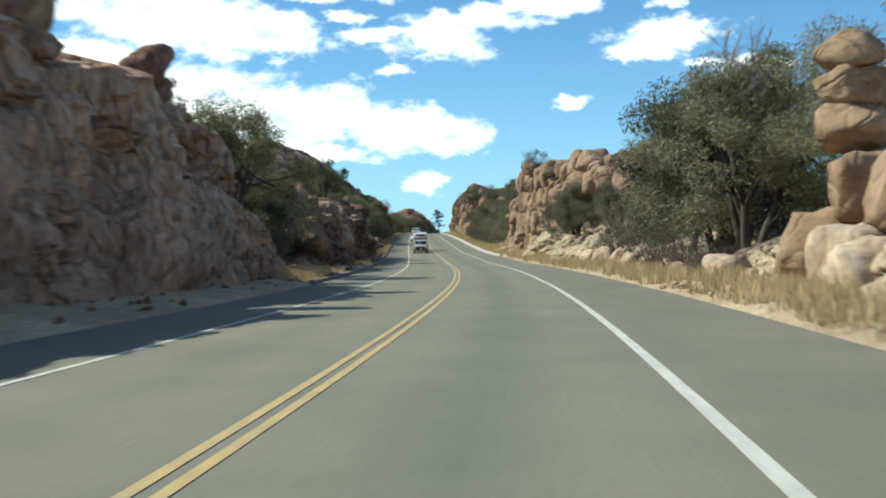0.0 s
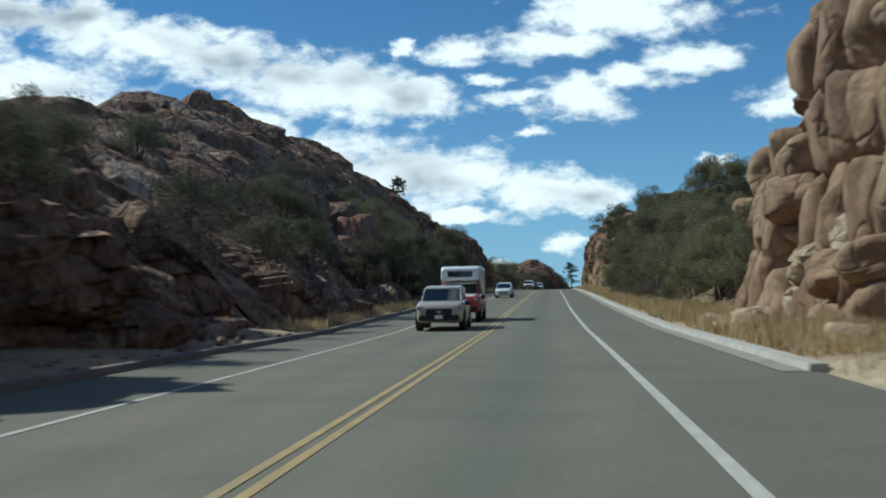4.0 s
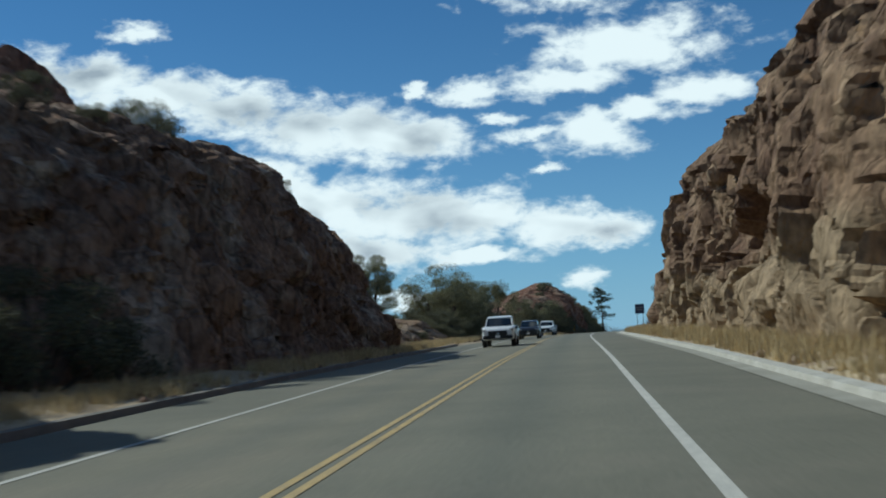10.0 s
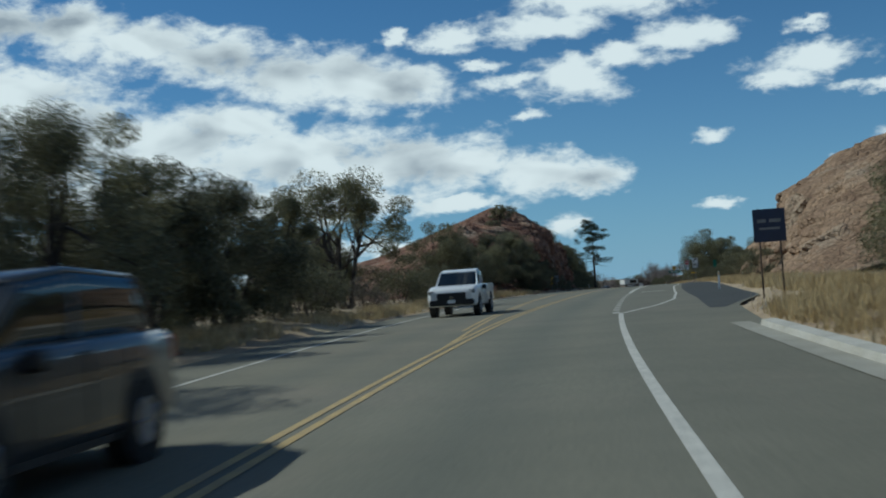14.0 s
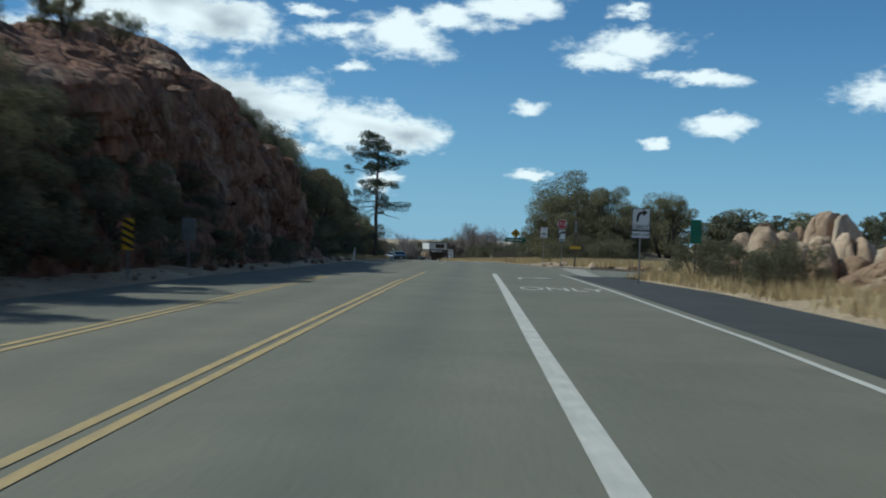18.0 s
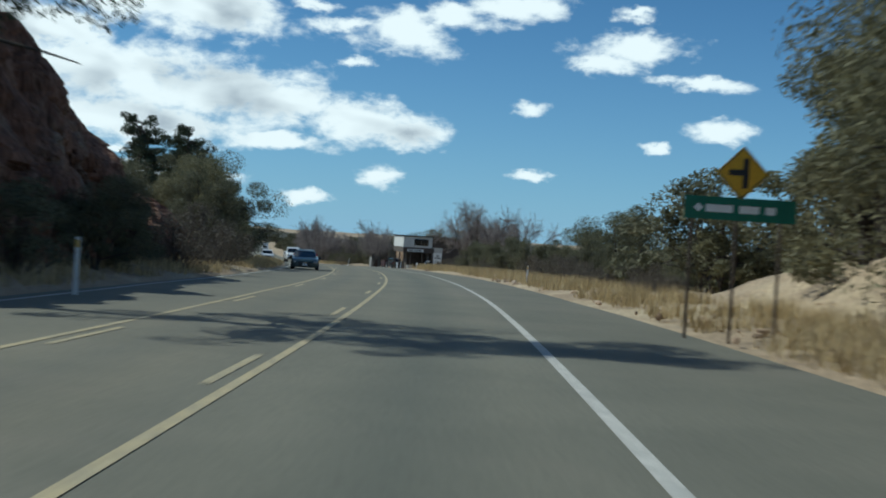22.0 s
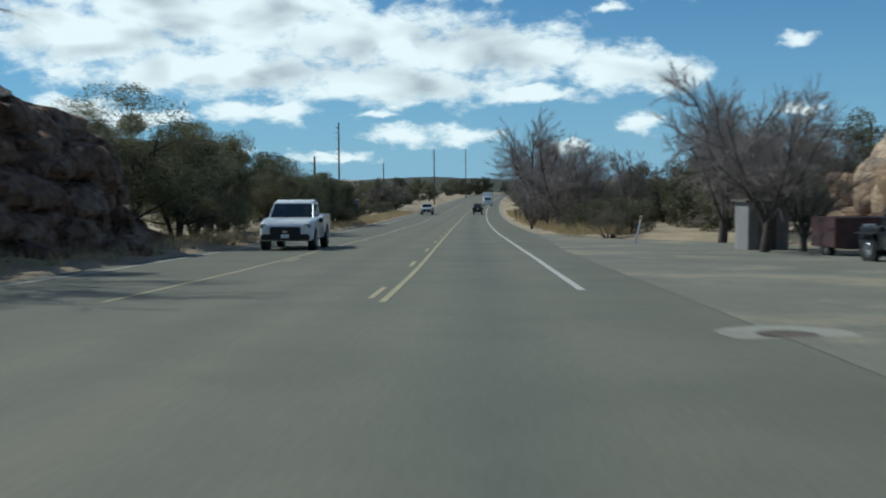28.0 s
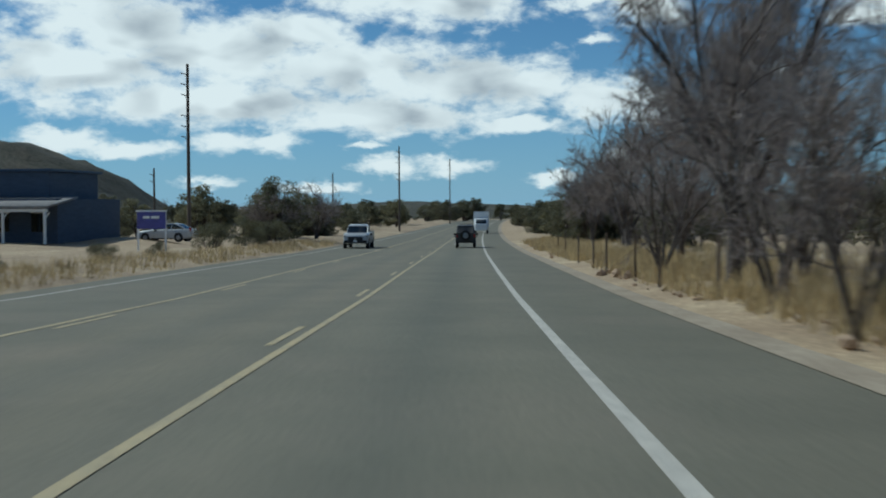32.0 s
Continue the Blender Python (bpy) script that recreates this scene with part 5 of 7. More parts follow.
OAKS = [broad_tree(11, 7, 7.5), broad_tree(12, 7, 6.2), broad_tree(13, 7, 8.4, 58000), broad_tree(14, 7, 5.4, 40000)]
DARK_OAKS = [broad_tree(21, 6, 6.4, 40000, leaf_mat=LEAF_DARK, low=.08), broad_tree(22, 6, 5.6, 36000, leaf_mat=LEAF_DARK, low=.08), broad_tree(23, 6, 7.4, 44000, leaf_mat=LEAF_DARK, low=.08)]
SHRUBS = [shrub(31, 3.2, 2.4), shrub(32, 2.8, 2.0), shrub(33, 3.6, 2.2, 9500)]
GREY_SHRUBS = [shrub(41, 3.0, 2.2, 6500, .042, LEAF_GREY), shrub(42, 2.6, 1.8, 6000, .042, LEAF_GREY)]
BARES = [bare_tree(51, 9, 6, .16, .5, .12), bare_tree(52, 9, 7, .2, .5, .10), bare_tree(53, 9, 8, .14, .68, .2), bare_tree(54, 9, 7, .2, .7, .18)]
STEMS = bare_tree(55, 4, 5, .05, .4, .2, 2600)
PINES = [pine_tree(61, 13.6, 6.6, 19000, .36), pine_tree(62, 10, 5.0, 16000, .34)]
JUNIPERS = [pine_tree(63, 3.4, 2.0, 3500, .08), broad_tree(64, 6.5, 4.2, 9000, .095, LEAF_DARK, low=.04, name="juniper")]
FAR_OAKS = [broad_tree(71, 6, 6.6, 8000, .135, LEAF_DARK, low=.05), broad_tree(72, 6, 5.2, 7400, .135, LEAF_OAK, low=.05), broad_tree(73, 6.5, 4.4, 7000, .13, LEAF_DARK, low=.04, name="juniper")]
_used = set()


def plant(kind, s, d, h, label, category, base_h, lift=None, turn=None, wide=1.0, group=""):
    z = height_at(s, d) if lift is None else lift
    k = h / base_h
    m = at(s, d, z, (s * 47.3 + d * 31.7) % 360 if turn is None else turn)
    if kind.name not in _used:
        _used.add(kind.name)
        ob = kind
    else:
        ob = copy_thing(kind, m)
    ob.matrix_basis = m @ Matrix.Diagonal((k * wide, k * wide, k, 1))
    return tagged(ob, label, category, group)


def oak(s, d, h, k=0, wide=1.0, lift=None):
    return plant(OAKS[k % 4], s, d, h, "broad evergreen oak with olive-green foliage on the verge", "tree", 7.0, lift, None, wide, "roadside oaks")


def dark(s, d, h, k=0, wide=1.0, lift=None):
    return plant(DARK_OAKS[k % 3], s, d, h, "dense dark evergreen scrub oak at the road's edge", "tree", 6.0, lift, None, wide, "dark scrub oaks")


def bush(s, d, h, k=0, wide=1.0, lift=None):
    return plant(SHRUBS[k % 3], s, d, h, "dense dark green shrub on dry ground", "shrub", 2.2, lift, None, wide, "dark shrubs")


def grey(s, d, h, k=0, wide=1.0, lift=None):
    return plant(GREY_SHRUBS[k % 2], s, d, h, "grey-brown leafless winter brush", "shrub", 2.0, lift, None, wide, "grey brush")


def bare(s, d, h, k=0, wide=1.0, lift=None):
    return plant(BARES[k % 4], s, d, h, "leafless grey cottonwood with arching bare branches", "tree", 9.0, lift, None, wide, "bare cottonwoods")


def sapling(s, d, h, wide=1.0):
    return plant(STEMS, s, d, h, "slender leafless sapling with several thin stems", "tree", 4.0, 0.0, None, wide, "bare saplings")


def pine(s, d, h, k=0, wide=1.0, lift=None):
    return plant(PINES[k % 2], s, d, h, "tall ponderosa pine with an open crown", "tree", (13.6, 10.0)[k % 2], lift, None, wide, "pines")


def juniper(s, d, h, k=1, wide=1.0, lift=None):
    return plant(JUNIPERS[k % 2], s, d, h, "dark upright juniper with dense foliage", "tree", (3.4, 6.5)[k % 2], lift, None, wide, "junipers")


def far_tree(s, d, h, k=0, wide=1.0, lift=None):
    return plant(FAR_OAKS[k % 3], s, d, h, "distant dark evergreen tree in the valley woodland", "tree", 6.0, lift, None, wide, "distant trees")


# left side, first hills
oak(58, -11.8, 8.4, 0, .95, .8), dark(63.5, -10.6, 4.6, 1, 1.0, .6), oak(63, -12, 5, 1), oak(51, -13.5, 5, 3), bush(61, -10.2, 2.2), bush(67, -11, 2.2, 1), bush(75, -11.5, 2.2, 1), bush(80, -14, 2.4, 2)
for k, (s, d, h) in enumerate(((70, -12, 2), (86, -12, 2.4), (92, -10.5, 2.2), (96, -12, 2.6), (103, -13.5, 2.2), (88, -16, 2.6), (98, -17, 2.8), (110, -14, 2.5), (118, -13, 2.4), (125, -15, 2.6),
                               (133, -11, 2.6), (139, -13, 2.6), (146, -10.5, 2.4), (152, -12, 3), (158, -10.5, 2.6), (163, -13, 3), (170, -11, 2.8), (177, -15, 2.6), (186, -17, 2.6), (196, -18, 2.4),
                               (208, -16, 2.6), (216, -19, 2.6), (225, -16, 2.4), (141, -18, 2.6), (154, -19, 2.6), (168, -20, 2.6))):
    (bush if k % 3 else grey)(s, d, h, k)
oak(105, -11.2, 4.2, 3), oak(116, -11.6, 3.4, 1), dark(167, -12, 4, 0), oak(203, -13.5, 6.4, 1, 1.1, 2.6), oak(211, -13.8, 6.2, 2, 1.1, 2.8), oak(219, -13.2, 5.6, 0, 1.1, 2.6), dark(180, -9.6, 3.4, 1), dark(196, -9.4, 5, 2), dark(200, -9.8, 5.5, 0), dark(207, -9.6, 5, 1), dark(213, -10, 4, 0)
oak(243.5, -9.9, 7.4, 0, .88, 1.0), dark(240.5, -10.6, 5.0, 1, 1.0, .6), dark(245.5, -10.6, 4.2, 2, .9, .5),
dark(233, -9.8, 4.6, 2, .9), dark(238, -10.2, 4.0, 0), dark(225, -10, 3.6, 1), bush(221, -9, 2.2, 0), bush(243, -9.2, 2.4, 1)
juniper(262, -18.5, 3.6, 0), bush(284, -10.4, 2.6, 2, lift=.2), bush(288, -10.8, 3.0, 0, lift=.2), bush(287, -12.4, 2.0, 1, 1.2, 1.0), bush(291.5, -10.2, 2.2, 1, lift=.1)
boulder(372.4, -20.4, .9, ROCK_RED, "squarish red boulder at the end of the knoll", 12, 4.2, 15, .9), oak(800, -15.4, 7.0, 0, .9, 0.0), oak(790.5, -13.6, 5.6, 1, .9, 0.0), oak(333.5, -10.4, 4.6, 1, .95, 1.7), bush(351, -9.6, .9, 1)
for k in range(22):
    s = 262 + 2.9 * k
    bush(s, -(13.4 + 2.6 * math.sin(k * 2.7) ** 2), .8 + .7 * math.sin(k * 1.9) ** 2, k, 1.1)
# left side, woodland before the dome
dark(362.5, -9.8, 2.4, 0, 1.2, 0.0), dark(365, -10.6, 3.0, 1, 1.2, 0.0), dark(368.5, -9.8, 3.0, 2, 1.2, 0.0), dark(372, -10.4, 3.4, 0, 1.1, 0.0), dark(371, -13.5, 3.2, 1, 1.1, 0.0), dark(380, -10.6, 5.8, 0), dark(387, -10.4, 6.0, 2), dark(394, -10.4, 5.6, 1), dark(401, -10.4, 5.4, 2), dark(379, -14, 2.6, 1), dark(384, -15, 3.6, 0)
for k in range(26):
    far_tree(352 + 4.6 * k + rng.uniform(-3, 3), -rng.uniform(22, 58), rng.uniform(3.4, 4.8), k, 1.5, -.3)
oak(376.5, -11, 7.8, 2), dark(384, -12, 5.6, 1), oak(391, -11, 6.6, 1), dark(398, -11.5, 5.4, 0), dark(405, -12.5, 5.6, 2), oak(412, -12, 6.2, 3), dark(388, -15, 5.4, 1), dark(382, -16, 2.6, 0)
for k, (s, d, h) in enumerate(((359, -11.5, 1.4), (364, -10.5, 1.6), (367, -12, 2.6), (361, -18, 2.6), (354, -19, 2.2), (371, -10, 2), (381, -9, 2), (395, -9.2, 2.2), (408, -9.4, 2.4),
                               (418, -9.6, 2.2), (430, -10.5, 2.6), (437, -10, 2.2), (443, -11, 2.6), (421, -14, 3), (347, -21, 2.6), (362, -22, 3))):
    (grey if k % 4 == 1 else bush)(s, d, h, k)
oak(425, -12.5, 8.2, 0), oak(449, -11.4, 6.2, 1), dark(455, -11, 4.4, 2), dark(460, -12, 4.6, 0), oak(434, -16, 5.5, 3), dark(440, -18, 5, 1)
for k, (s, d, h) in enumerate(((466, -10, 4.5), (471, -9.6, 5.2), (476, -10, 5.6), (481, -9.4, 6), (486, -9.6, 6.2), (491, -9.2, 5.6), (496, -9.6, 5.2), (506, -9.2, 4.4), (511, -9.4, 3.8), (517, -9.2, 3.2), (474, -13, 5.5), (483, -12.5, 5), (501, -9.0, 4))):
    (oak if k % 2 else dark)(s, d - 1.3, h * .95, k, 1.0, min(1.0, height_at(s, d)))
for k, (s, d, h) in enumerate(((543, -15.4, 5.6), (548, -16.2, 6.8), (553, -16, 7.6), (558, -16.2, 8.2), (563, -15.2, 8.0), (568, -12, 7.4), (573, -12.6, 7.6), (577, -11.8, 6), (566, -15.4, 7.6), (556, -16, 7.2))):
    (oak if k % 2 else dark)(s, d, h, k)
for k, (s, d, h) in enumerate(((541, -11.2, 2.8), (546, -10.8, 3.2), (551, -11, 3.4), (556, -10.8, 3.4), (561, -10.6, 3.6), (566, -10.4, 3.4), (572, -10.2, 3.6), (577.5, -9.8, 3.4))):
    dark(s, d, h, k, 1.25, -.1)
for k, (s, h) in enumerate(((478, 3.0), (482.5, 3.4), (487, 3.8), (491.5, 3.4), (496, 3.6), (500.5, 3.2), (505, 3.0), (510, 2.6), (515, 2.4), (520, 2.0), (526, 1.8), (533, 1.6))):
    (dark if k < 8 else bush)(s, -9.3 + .5 * math.sin(k * 2.1), h, k, 1.2, -.1)
oak(511, -15.5, 2.4, 1, 1.2), bush(501, -15, 1.6, 1, 1.2), bush(518, -15.4, 1.6, 2, 1.2)
pine(587, -7.7, 13.6, 0, lift=.1)
dark(582, -10, 4.5, 1), dark(590, -9.6, 3.4, 2), bush(596, -9, 2.4), dark(604, -9.2, 3.2, 0)
for k, (s, d, h) in enumerate(((633, -10.6, 5.2), (638, -11.6, 6.6), (643, -11.4, 7.0), (648, -12.2, 6.4), (654, -12.4, 5.4), (652, -15, 6.4), (640, -15, 6.8))):
    (oak if k % 2 else dark)(s, d, h, k)
grey(622, -8.6, 2.2, 0, 1.1, 0.0), grey(627, -8.8, 2.4, 1, 1.1, 0.0), grey(615, -8.8, 2.6, 0, 1.2, 0.0), dark(608, -9.4, 3.4, 1), pine(646, -17, 9.5, 1), pine(661, -15.5, 10.4, 1), pine(668, -16, 9.0, 1), pine(664, -19, 9.6, 1)
for k, (s, d, h) in enumerate(((650, -11.5, 4), (656, -12, 5), (671, -14, 5.6), (678, -14.5, 5.6), (684, -15, 5.6), (690, -15.5, 5.6), (697, -16, 4.6), (704, -16.5, 4.6), (690, -20, 6), (710, -17, 4))):
    (dark if k % 2 else oak)(s, d, h, k)
pine(687, -17.5, 11.5, 1), dark(690, -14, 6.8, 0), dark(696, -14.2, 6.4, 2), dark(700, -13.2, 6.0, 0), oak(706.5, -14, 6.4, 1), dark(713, -13.6, 5.4, 2), oak(721, -15, 5.8, 3), bare(727, -13.5, 6.5, 1), bare(746, -13.5, 9, 2, lift=.2), bare(736, -16, 6, 3)
for k, (s, d, h) in enumerate(((745, -17, 4), (752, -14, 3.0), (770, -13.4, 6.6), (773, -11.8, 5.4), (778, -12.2, 5.0), (783, -12.6, 4.8), (794.5, -10.8, 4.6), (798, -12, 5.2), (803, -12.4, 5), (788, -13, 4.6))):
    (oak if k in (2, 5, 6) else dark)(s, d, h, k, 1.0, height_at(s, d) if k < 2 else .1)
for k, (s, d, h) in enumerate(((812, -12.4, 3.6), (817, -12.8, 4.2), (823, -13, 4.6), (829, -13, 5), (835, -13.2, 5.2), (820, -16, 4.6), (832, -17, 5))):
    dark(s, d, h, k)
for k, (s, d, h) in enumerate(((842, -12, 2), (849, -13, 1.8), (873, -13.5, 1.0), (880, -13, .9), (862, -14, 1.0), (900, -15, 2), (907, -14, 2.2), (915, -13.5, 2.4))):
    bush(s, d, h, k)
# right side
oak(38.5, 16.5, 7.4, 2), bare(46.5, 13.4, 8.8, 0, 1.0), oak(45.5, 11.8, 8.2, 0, 1.05), dark(54, 12.4, 8.0, 1, 1.05), dark(49.5, 12.2, 9.0, 0, 1.1), bare(60, 12.5, 8, 1), dark(66, 12, 5, 0), grey(49, 9.6, 2, 0, lift=0), grey(43, 9.8, 1.8, 1, lift=0), grey(57, 10, 2.4, 0, lift=0)
dark(82, 12, 3.6, 0, lift=2.6), dark(96, 11, 4.0, 2, .9, 2.6), dark(101.5, 11.8, 5.0, 0, 1.2, 1.6), dark(106, 12.6, 4.0, 2, 1.1, 2.2), dark(88, 12.4, 3.2, 1, lift=3.0), bush(72, 11.5, 2.6), bush(76, 10.8, 2.0, 1), bush(102, 10.6, 1.8, 2, lift=3), grey(137.8, 12, 2.4, 0, lift=10.0), grey(124, 12, 1.8, 1, lift=4.4), bush(119, 12.2, 2.0, 0, lift=4.3), bush(112, 12, 1.8, 1, lift=4.0)
for k, (s, d, h) in enumerate(((152, 11, 4), (159, 11.5, 5), (166, 11, 4.6), (172, 10.6, 4.6), (178, 11.5, 6), (184, 11.5, 6.6), (190, 11, 6.8), (196, 11.4, 7), (202, 11.2, 6.6), (208, 11.6, 5.6), (214, 11.4, 4.6),
                               (187, 15, 6.5), (195, 15.5, 6.5), (203, 15.5, 6), (219, 12.5, 3.6), (175, 15, 5))):
    (oak if k % 3 else dark)(s, d, h, k)
oak(213.5, 10.2, 6.6, 1, 1.05, .2), oak(218.5, 10.0, 5.4, 0, .9, .2), dark(209.5, 9.9, 5.2, 1, 1.0, .1), dark(216, 9.4, 3.4, 2, 1.0, .1), grey(181, 9.6, 1.8, 0, lift=0), grey(188, 9.4, 2, 1, lift=0), grey(198, 9.5, 2.2, 0, lift=0), grey(206, 9.6, 1.8, 1, lift=0)
dark(258.5, 11.2, 4.3, 2, 1.2, 7.0), dark(261, 12.2, 3.0, 0, 1.0, 7.4), bush(232, 13, 2.4, 0), bush(346.6, 10.8, 1.2, 1, lift=5.7)
oak(389, 12.2, 5.4, 1), oak(395, 13, 5.2, 3), dark(402, 14.5, 4.4, 1), oak(397, 17, 5.2, 0), dark(388, 15.5, 4.4, 2)
bush(443, 12.6, 2.0, 0, lift=.2), bush(463, 12.8, 2.6, 2, lift=.2), bush(468, 12.4, 2.8, 1, lift=.2), bush(473, 13, 2.2, 0, lift=.3), bush(500, 13, 2.0, 1, lift=0), bush(507, 12.8, 1.6, 0, lift=0)
oak(590, 14.5, 10.2, 2, 1.05, 0.0), oak(584, 17.5, 8.4, 1, 1.0, 0.0), oak(589, 24.5, 8.2, 0, 1.0, 0.0), oak(597, 13.8, 8, 3, 1.2, 0.0)
for k, (s, d, h) in enumerate(((603, 17, 6.5), (609, 22, 6.5), (606, 29, 6), (598, 34, 6.5), (594, 42, 6.5), (612, 37, 6.5), (600, 52, 6), (618, 15.5, 4), (620, 28, 6), (590, 62, 6.5), (612, 48, 6))):
    far_tree(s, d, h, k, 1.1, 0.0)
for k, (s, d, h) in enumerate(((623, 19.5, 3.6), (632, 18.6, 3.4), (638, 20, 3.6), (644, 21, 4.2), (648, 13.4, 2.8), (641, 13.8, 2.6), (655, 12.4, 3.4), (660, 12.0, 3.2), (664, 12.6, 3.7), (669, 12.2, 3.4), (675, 12.2, 3.1), (681, 12.2, 3.2), (672, 18.4, 4))):
    dark(s, d, h, k, 1.15, -.3)
dark(660, 20.6, 8.2, 0, 1.15, -1.6), dark(656, 20.2, 7.0, 2, 1.1, -1.6), dark(651, 15.6, 4.4, 1, 1.1, -.8), dark(645.5, 16.4, 3.8, 0, 1.1, -.8)
for k in range(34):
    s = 614 + k * 2.6
    grey(s, 11.0 + 1.9 * math.sin(k * 2.3) ** 2, 1.0 + .8 * math.sin(k * 1.7) ** 2, k, 1.15, 0.0)
bare(688, 15.4, 6.2, 1), bare(700.3, 14.2, 7.2, 3), bare(694.5, 14.6, 7.6, 0), bare(706, 19, 7.2, 2), bare(722, 24, 7.4, 1), bare(690, 18.5, 7.0, 2), dark(684, 13, 3.4, 0, 1.2, 0.0), dark(679, 12.6, 3.0, 1, 1.2, 0.0), bush(689, 14.0, 2.2, 2, 1.2, 0.0), bush(693, 13.6, 1.8, 1, 1.2, 0.0)
for k, (s, d, h) in enumerate(((744, 19, 6.5), (752, 20, 6), (770, 24, 6.5), (778, 21, 6.5), (760, 26, 7), (735, 26, 7), (748, 28, 7.5))):
    (juniper if k % 2 else oak)(s, d, h, 1)
bare(763.4, 12.2, 5.6, 3, 1.05, 0.0), bare(764, 13.8, 5.0, 2, .9, 0.0), bare(776, 13.5, 8, 1), bare(783, 16, 8, 2)
for k, (s, d, h) in enumerate(((786, 20, 6.6), (791, 18.5, 7), (796, 21, 7.4), (801, 19, 6.6), (806, 22, 7), (813, 20, 6), (793, 26, 8), (804, 28, 8))):
    juniper(s, d - 1, h * .95, 1, 1.3)
bare(812.6, 8.6, 6.4, 3, 1.1, 0.0), bare(811.2, 10.4, 5.8, 0, 1.05, 0.0), bare(829, 8.3, 10.0, 2, 1.1, 0.0), bare(843.5, 11.8, 8.4, 1, .8, 0.0), bare(850.5, 8.6, 9.8, 3, .58, 0.0), bare(854, 9.6, 9.4, 0, .6, 0.0)
sapling(817.2, 6.8, 3.6), sapling(821.5, 7.2, 5.0), sapling(838.5, 7.4, 3.8), sapling(844, 7.8, 4.6), sapling(827, 8.2, 4.6), sapling(858, 8.2, 4.4), sapling(815, 8.0, 4.8), sapling(848, 9.4, 5)
for k, (s, d, h) in enumerate(((862, 11, 9), (870, 10, 8), (878, 11.5, 8.5), (888, 10.5, 8), (898, 11.5, 8), (908, 10.5, 7.5), (920, 12, 7.5), (934, 12, 7), (824, 15, 6.5), (842, 17, 7), (866, 15, 8))):
    bare(s, d + 1, h, k, .8, 0.0)
for k in range(8):
    s = 786 + k * 3.2
    (bush if k % 2 else grey)(s, 9.4 + 2.2 * math.sin(k * 2.1) ** 2, 1.6 + 1.0 * math.sin(k * 1.3) ** 2, k, 1.1, 0.0)
for k, (s, d) in enumerate(((838, 8.9), (841, 9.6), (836.5, 10.2), (811, 10.4), (815, 12.4))):
    bush(s, d, 1.5, k, 1.1, 0.0)
for k in range(3):
    sapling(823 + 3.1 * k, 9.6 + 2.6 * math.sin(k * 2.4) ** 2, 4.2 + 1.4 * math.sin(k * 1.3) ** 2, 1.0)
for k, (s, d, h) in enumerate(((820, 18.5, 8), (826, 20, 8.6), (832, 18.5, 8.4), (838, 19.5, 9), (845, 19.5, 8.6), (852, 21, 9), (860, 21, 8.6), (815, 24, 9), (828, 25, 9), (842, 26, 9.4))):
    juniper(s, d, h * .72, 1, 1.3, 0.0)
for k in range(18):
    far_tree(838 + 7 * k, 34 + 6 * (k % 3), 6.5 + (k % 4) * .5, k, 1.5, -.3)
boulder(699, 25.5, 2.6, ROCK_ORANGE, "large orange granite boulder behind the roadside brush", 11, -.2, 20, 1.0), boulder(703, 28, 2.2, ROCK_ORANGE, "large orange granite boulder behind the roadside brush", 13, -.2, 70, .9), dark(833, -11.8, 4.4, 0, 1.1, .2), dark(838, -11.6, 4.2, 1, 1.1, .2), dark(843, -12.6, 4.4, 2, 1.1, .2), dark(850, -14.4, 4.2, 0, 1.1, .2)
# bushes added before the bank to stand in for dark shade under the trees
for k, (s, d, h) in enumerate(((577, 13.5, 2.8), (580, 11.8, 2.4), (584, 12.8, 3.0), (588, 12.6, 2.6), (581, 15.5, 3.2), (573, 16, 2.6))):
    bush(s, d, h, k, 1.2, 0.0)
# dark scrub added to deepen the shade at the big oaks' base
dark(588, 15.5, 5.0, 0, 1.2, 0.0), dark(581, 18.6, 4.4, 1, 1.2, 0.0)
for k in range(22):
    far_tree(600 + rng.uniform(-8, 22), 16 + 2.9 * k, rng.uniform(5.6, 7.6), k, 1.4, -.2)
for s, d, r, k in ((547.4, 11.6, .55, 12), (546.2, 14.2, .5, 13), (545.6, 17.2, .7, 14), (549.5, 12.6, .35, 15), (547, 19.8, .6, 10)):
    boulder(s, d, r, ROCK_TAN, "tan boulder set in dry grass by the side road", k, 0.0, 30 * k, .8, "boulders along the side road")
bush(506, 12.0, 1.7, 0, 1.0, 0.0), bush(512, 12.3, 2.2, 1, 1.0, 0.0), bush(499, 12.2, 1.4, 2, 1.0, 0.0), oak(530, 30, 5, 1, 1.1, 0.0)
# far tree line at the end of the view
rng = random.Random(9)
for k in range(70):
    s = rng.uniform(930, 1180)
    d = rng.choice((-1, 1)) * rng.uniform(14, 16 + (s - 900) * .32)
    (far_tree, far_tree, far_tree, bare)[k % 4](s, d, rng.uniform(4.0, 6.5), k, 1.2, 0.0)
for k in range(34):
    s = rng.uniform(895, 1080)
    far_tree(s, rng.uniform(10.5, 20), rng.uniform(3.2, 5.2), k, 1.2, 0.0)
for k in range(40):
    s = rng.uniform(930, 1120)
    far_tree(s, -rng.uniform(17, 60), rng.uniform(3.0, 5.0), k, 1.5, 0.0)
for k in range(30):
    far_tree(rng.uniform(1190, 1230), rng.uniform(-70, 70), rng.uniform(5, 7.5), k, 1.6, 0.0)
for k in range(24):
    s = rng.uniform(860, 1000)
    far_tree(s, -rng.uniform(30, 75), rng.uniform(3.5, 5.5), k, 1.3, 0.0)


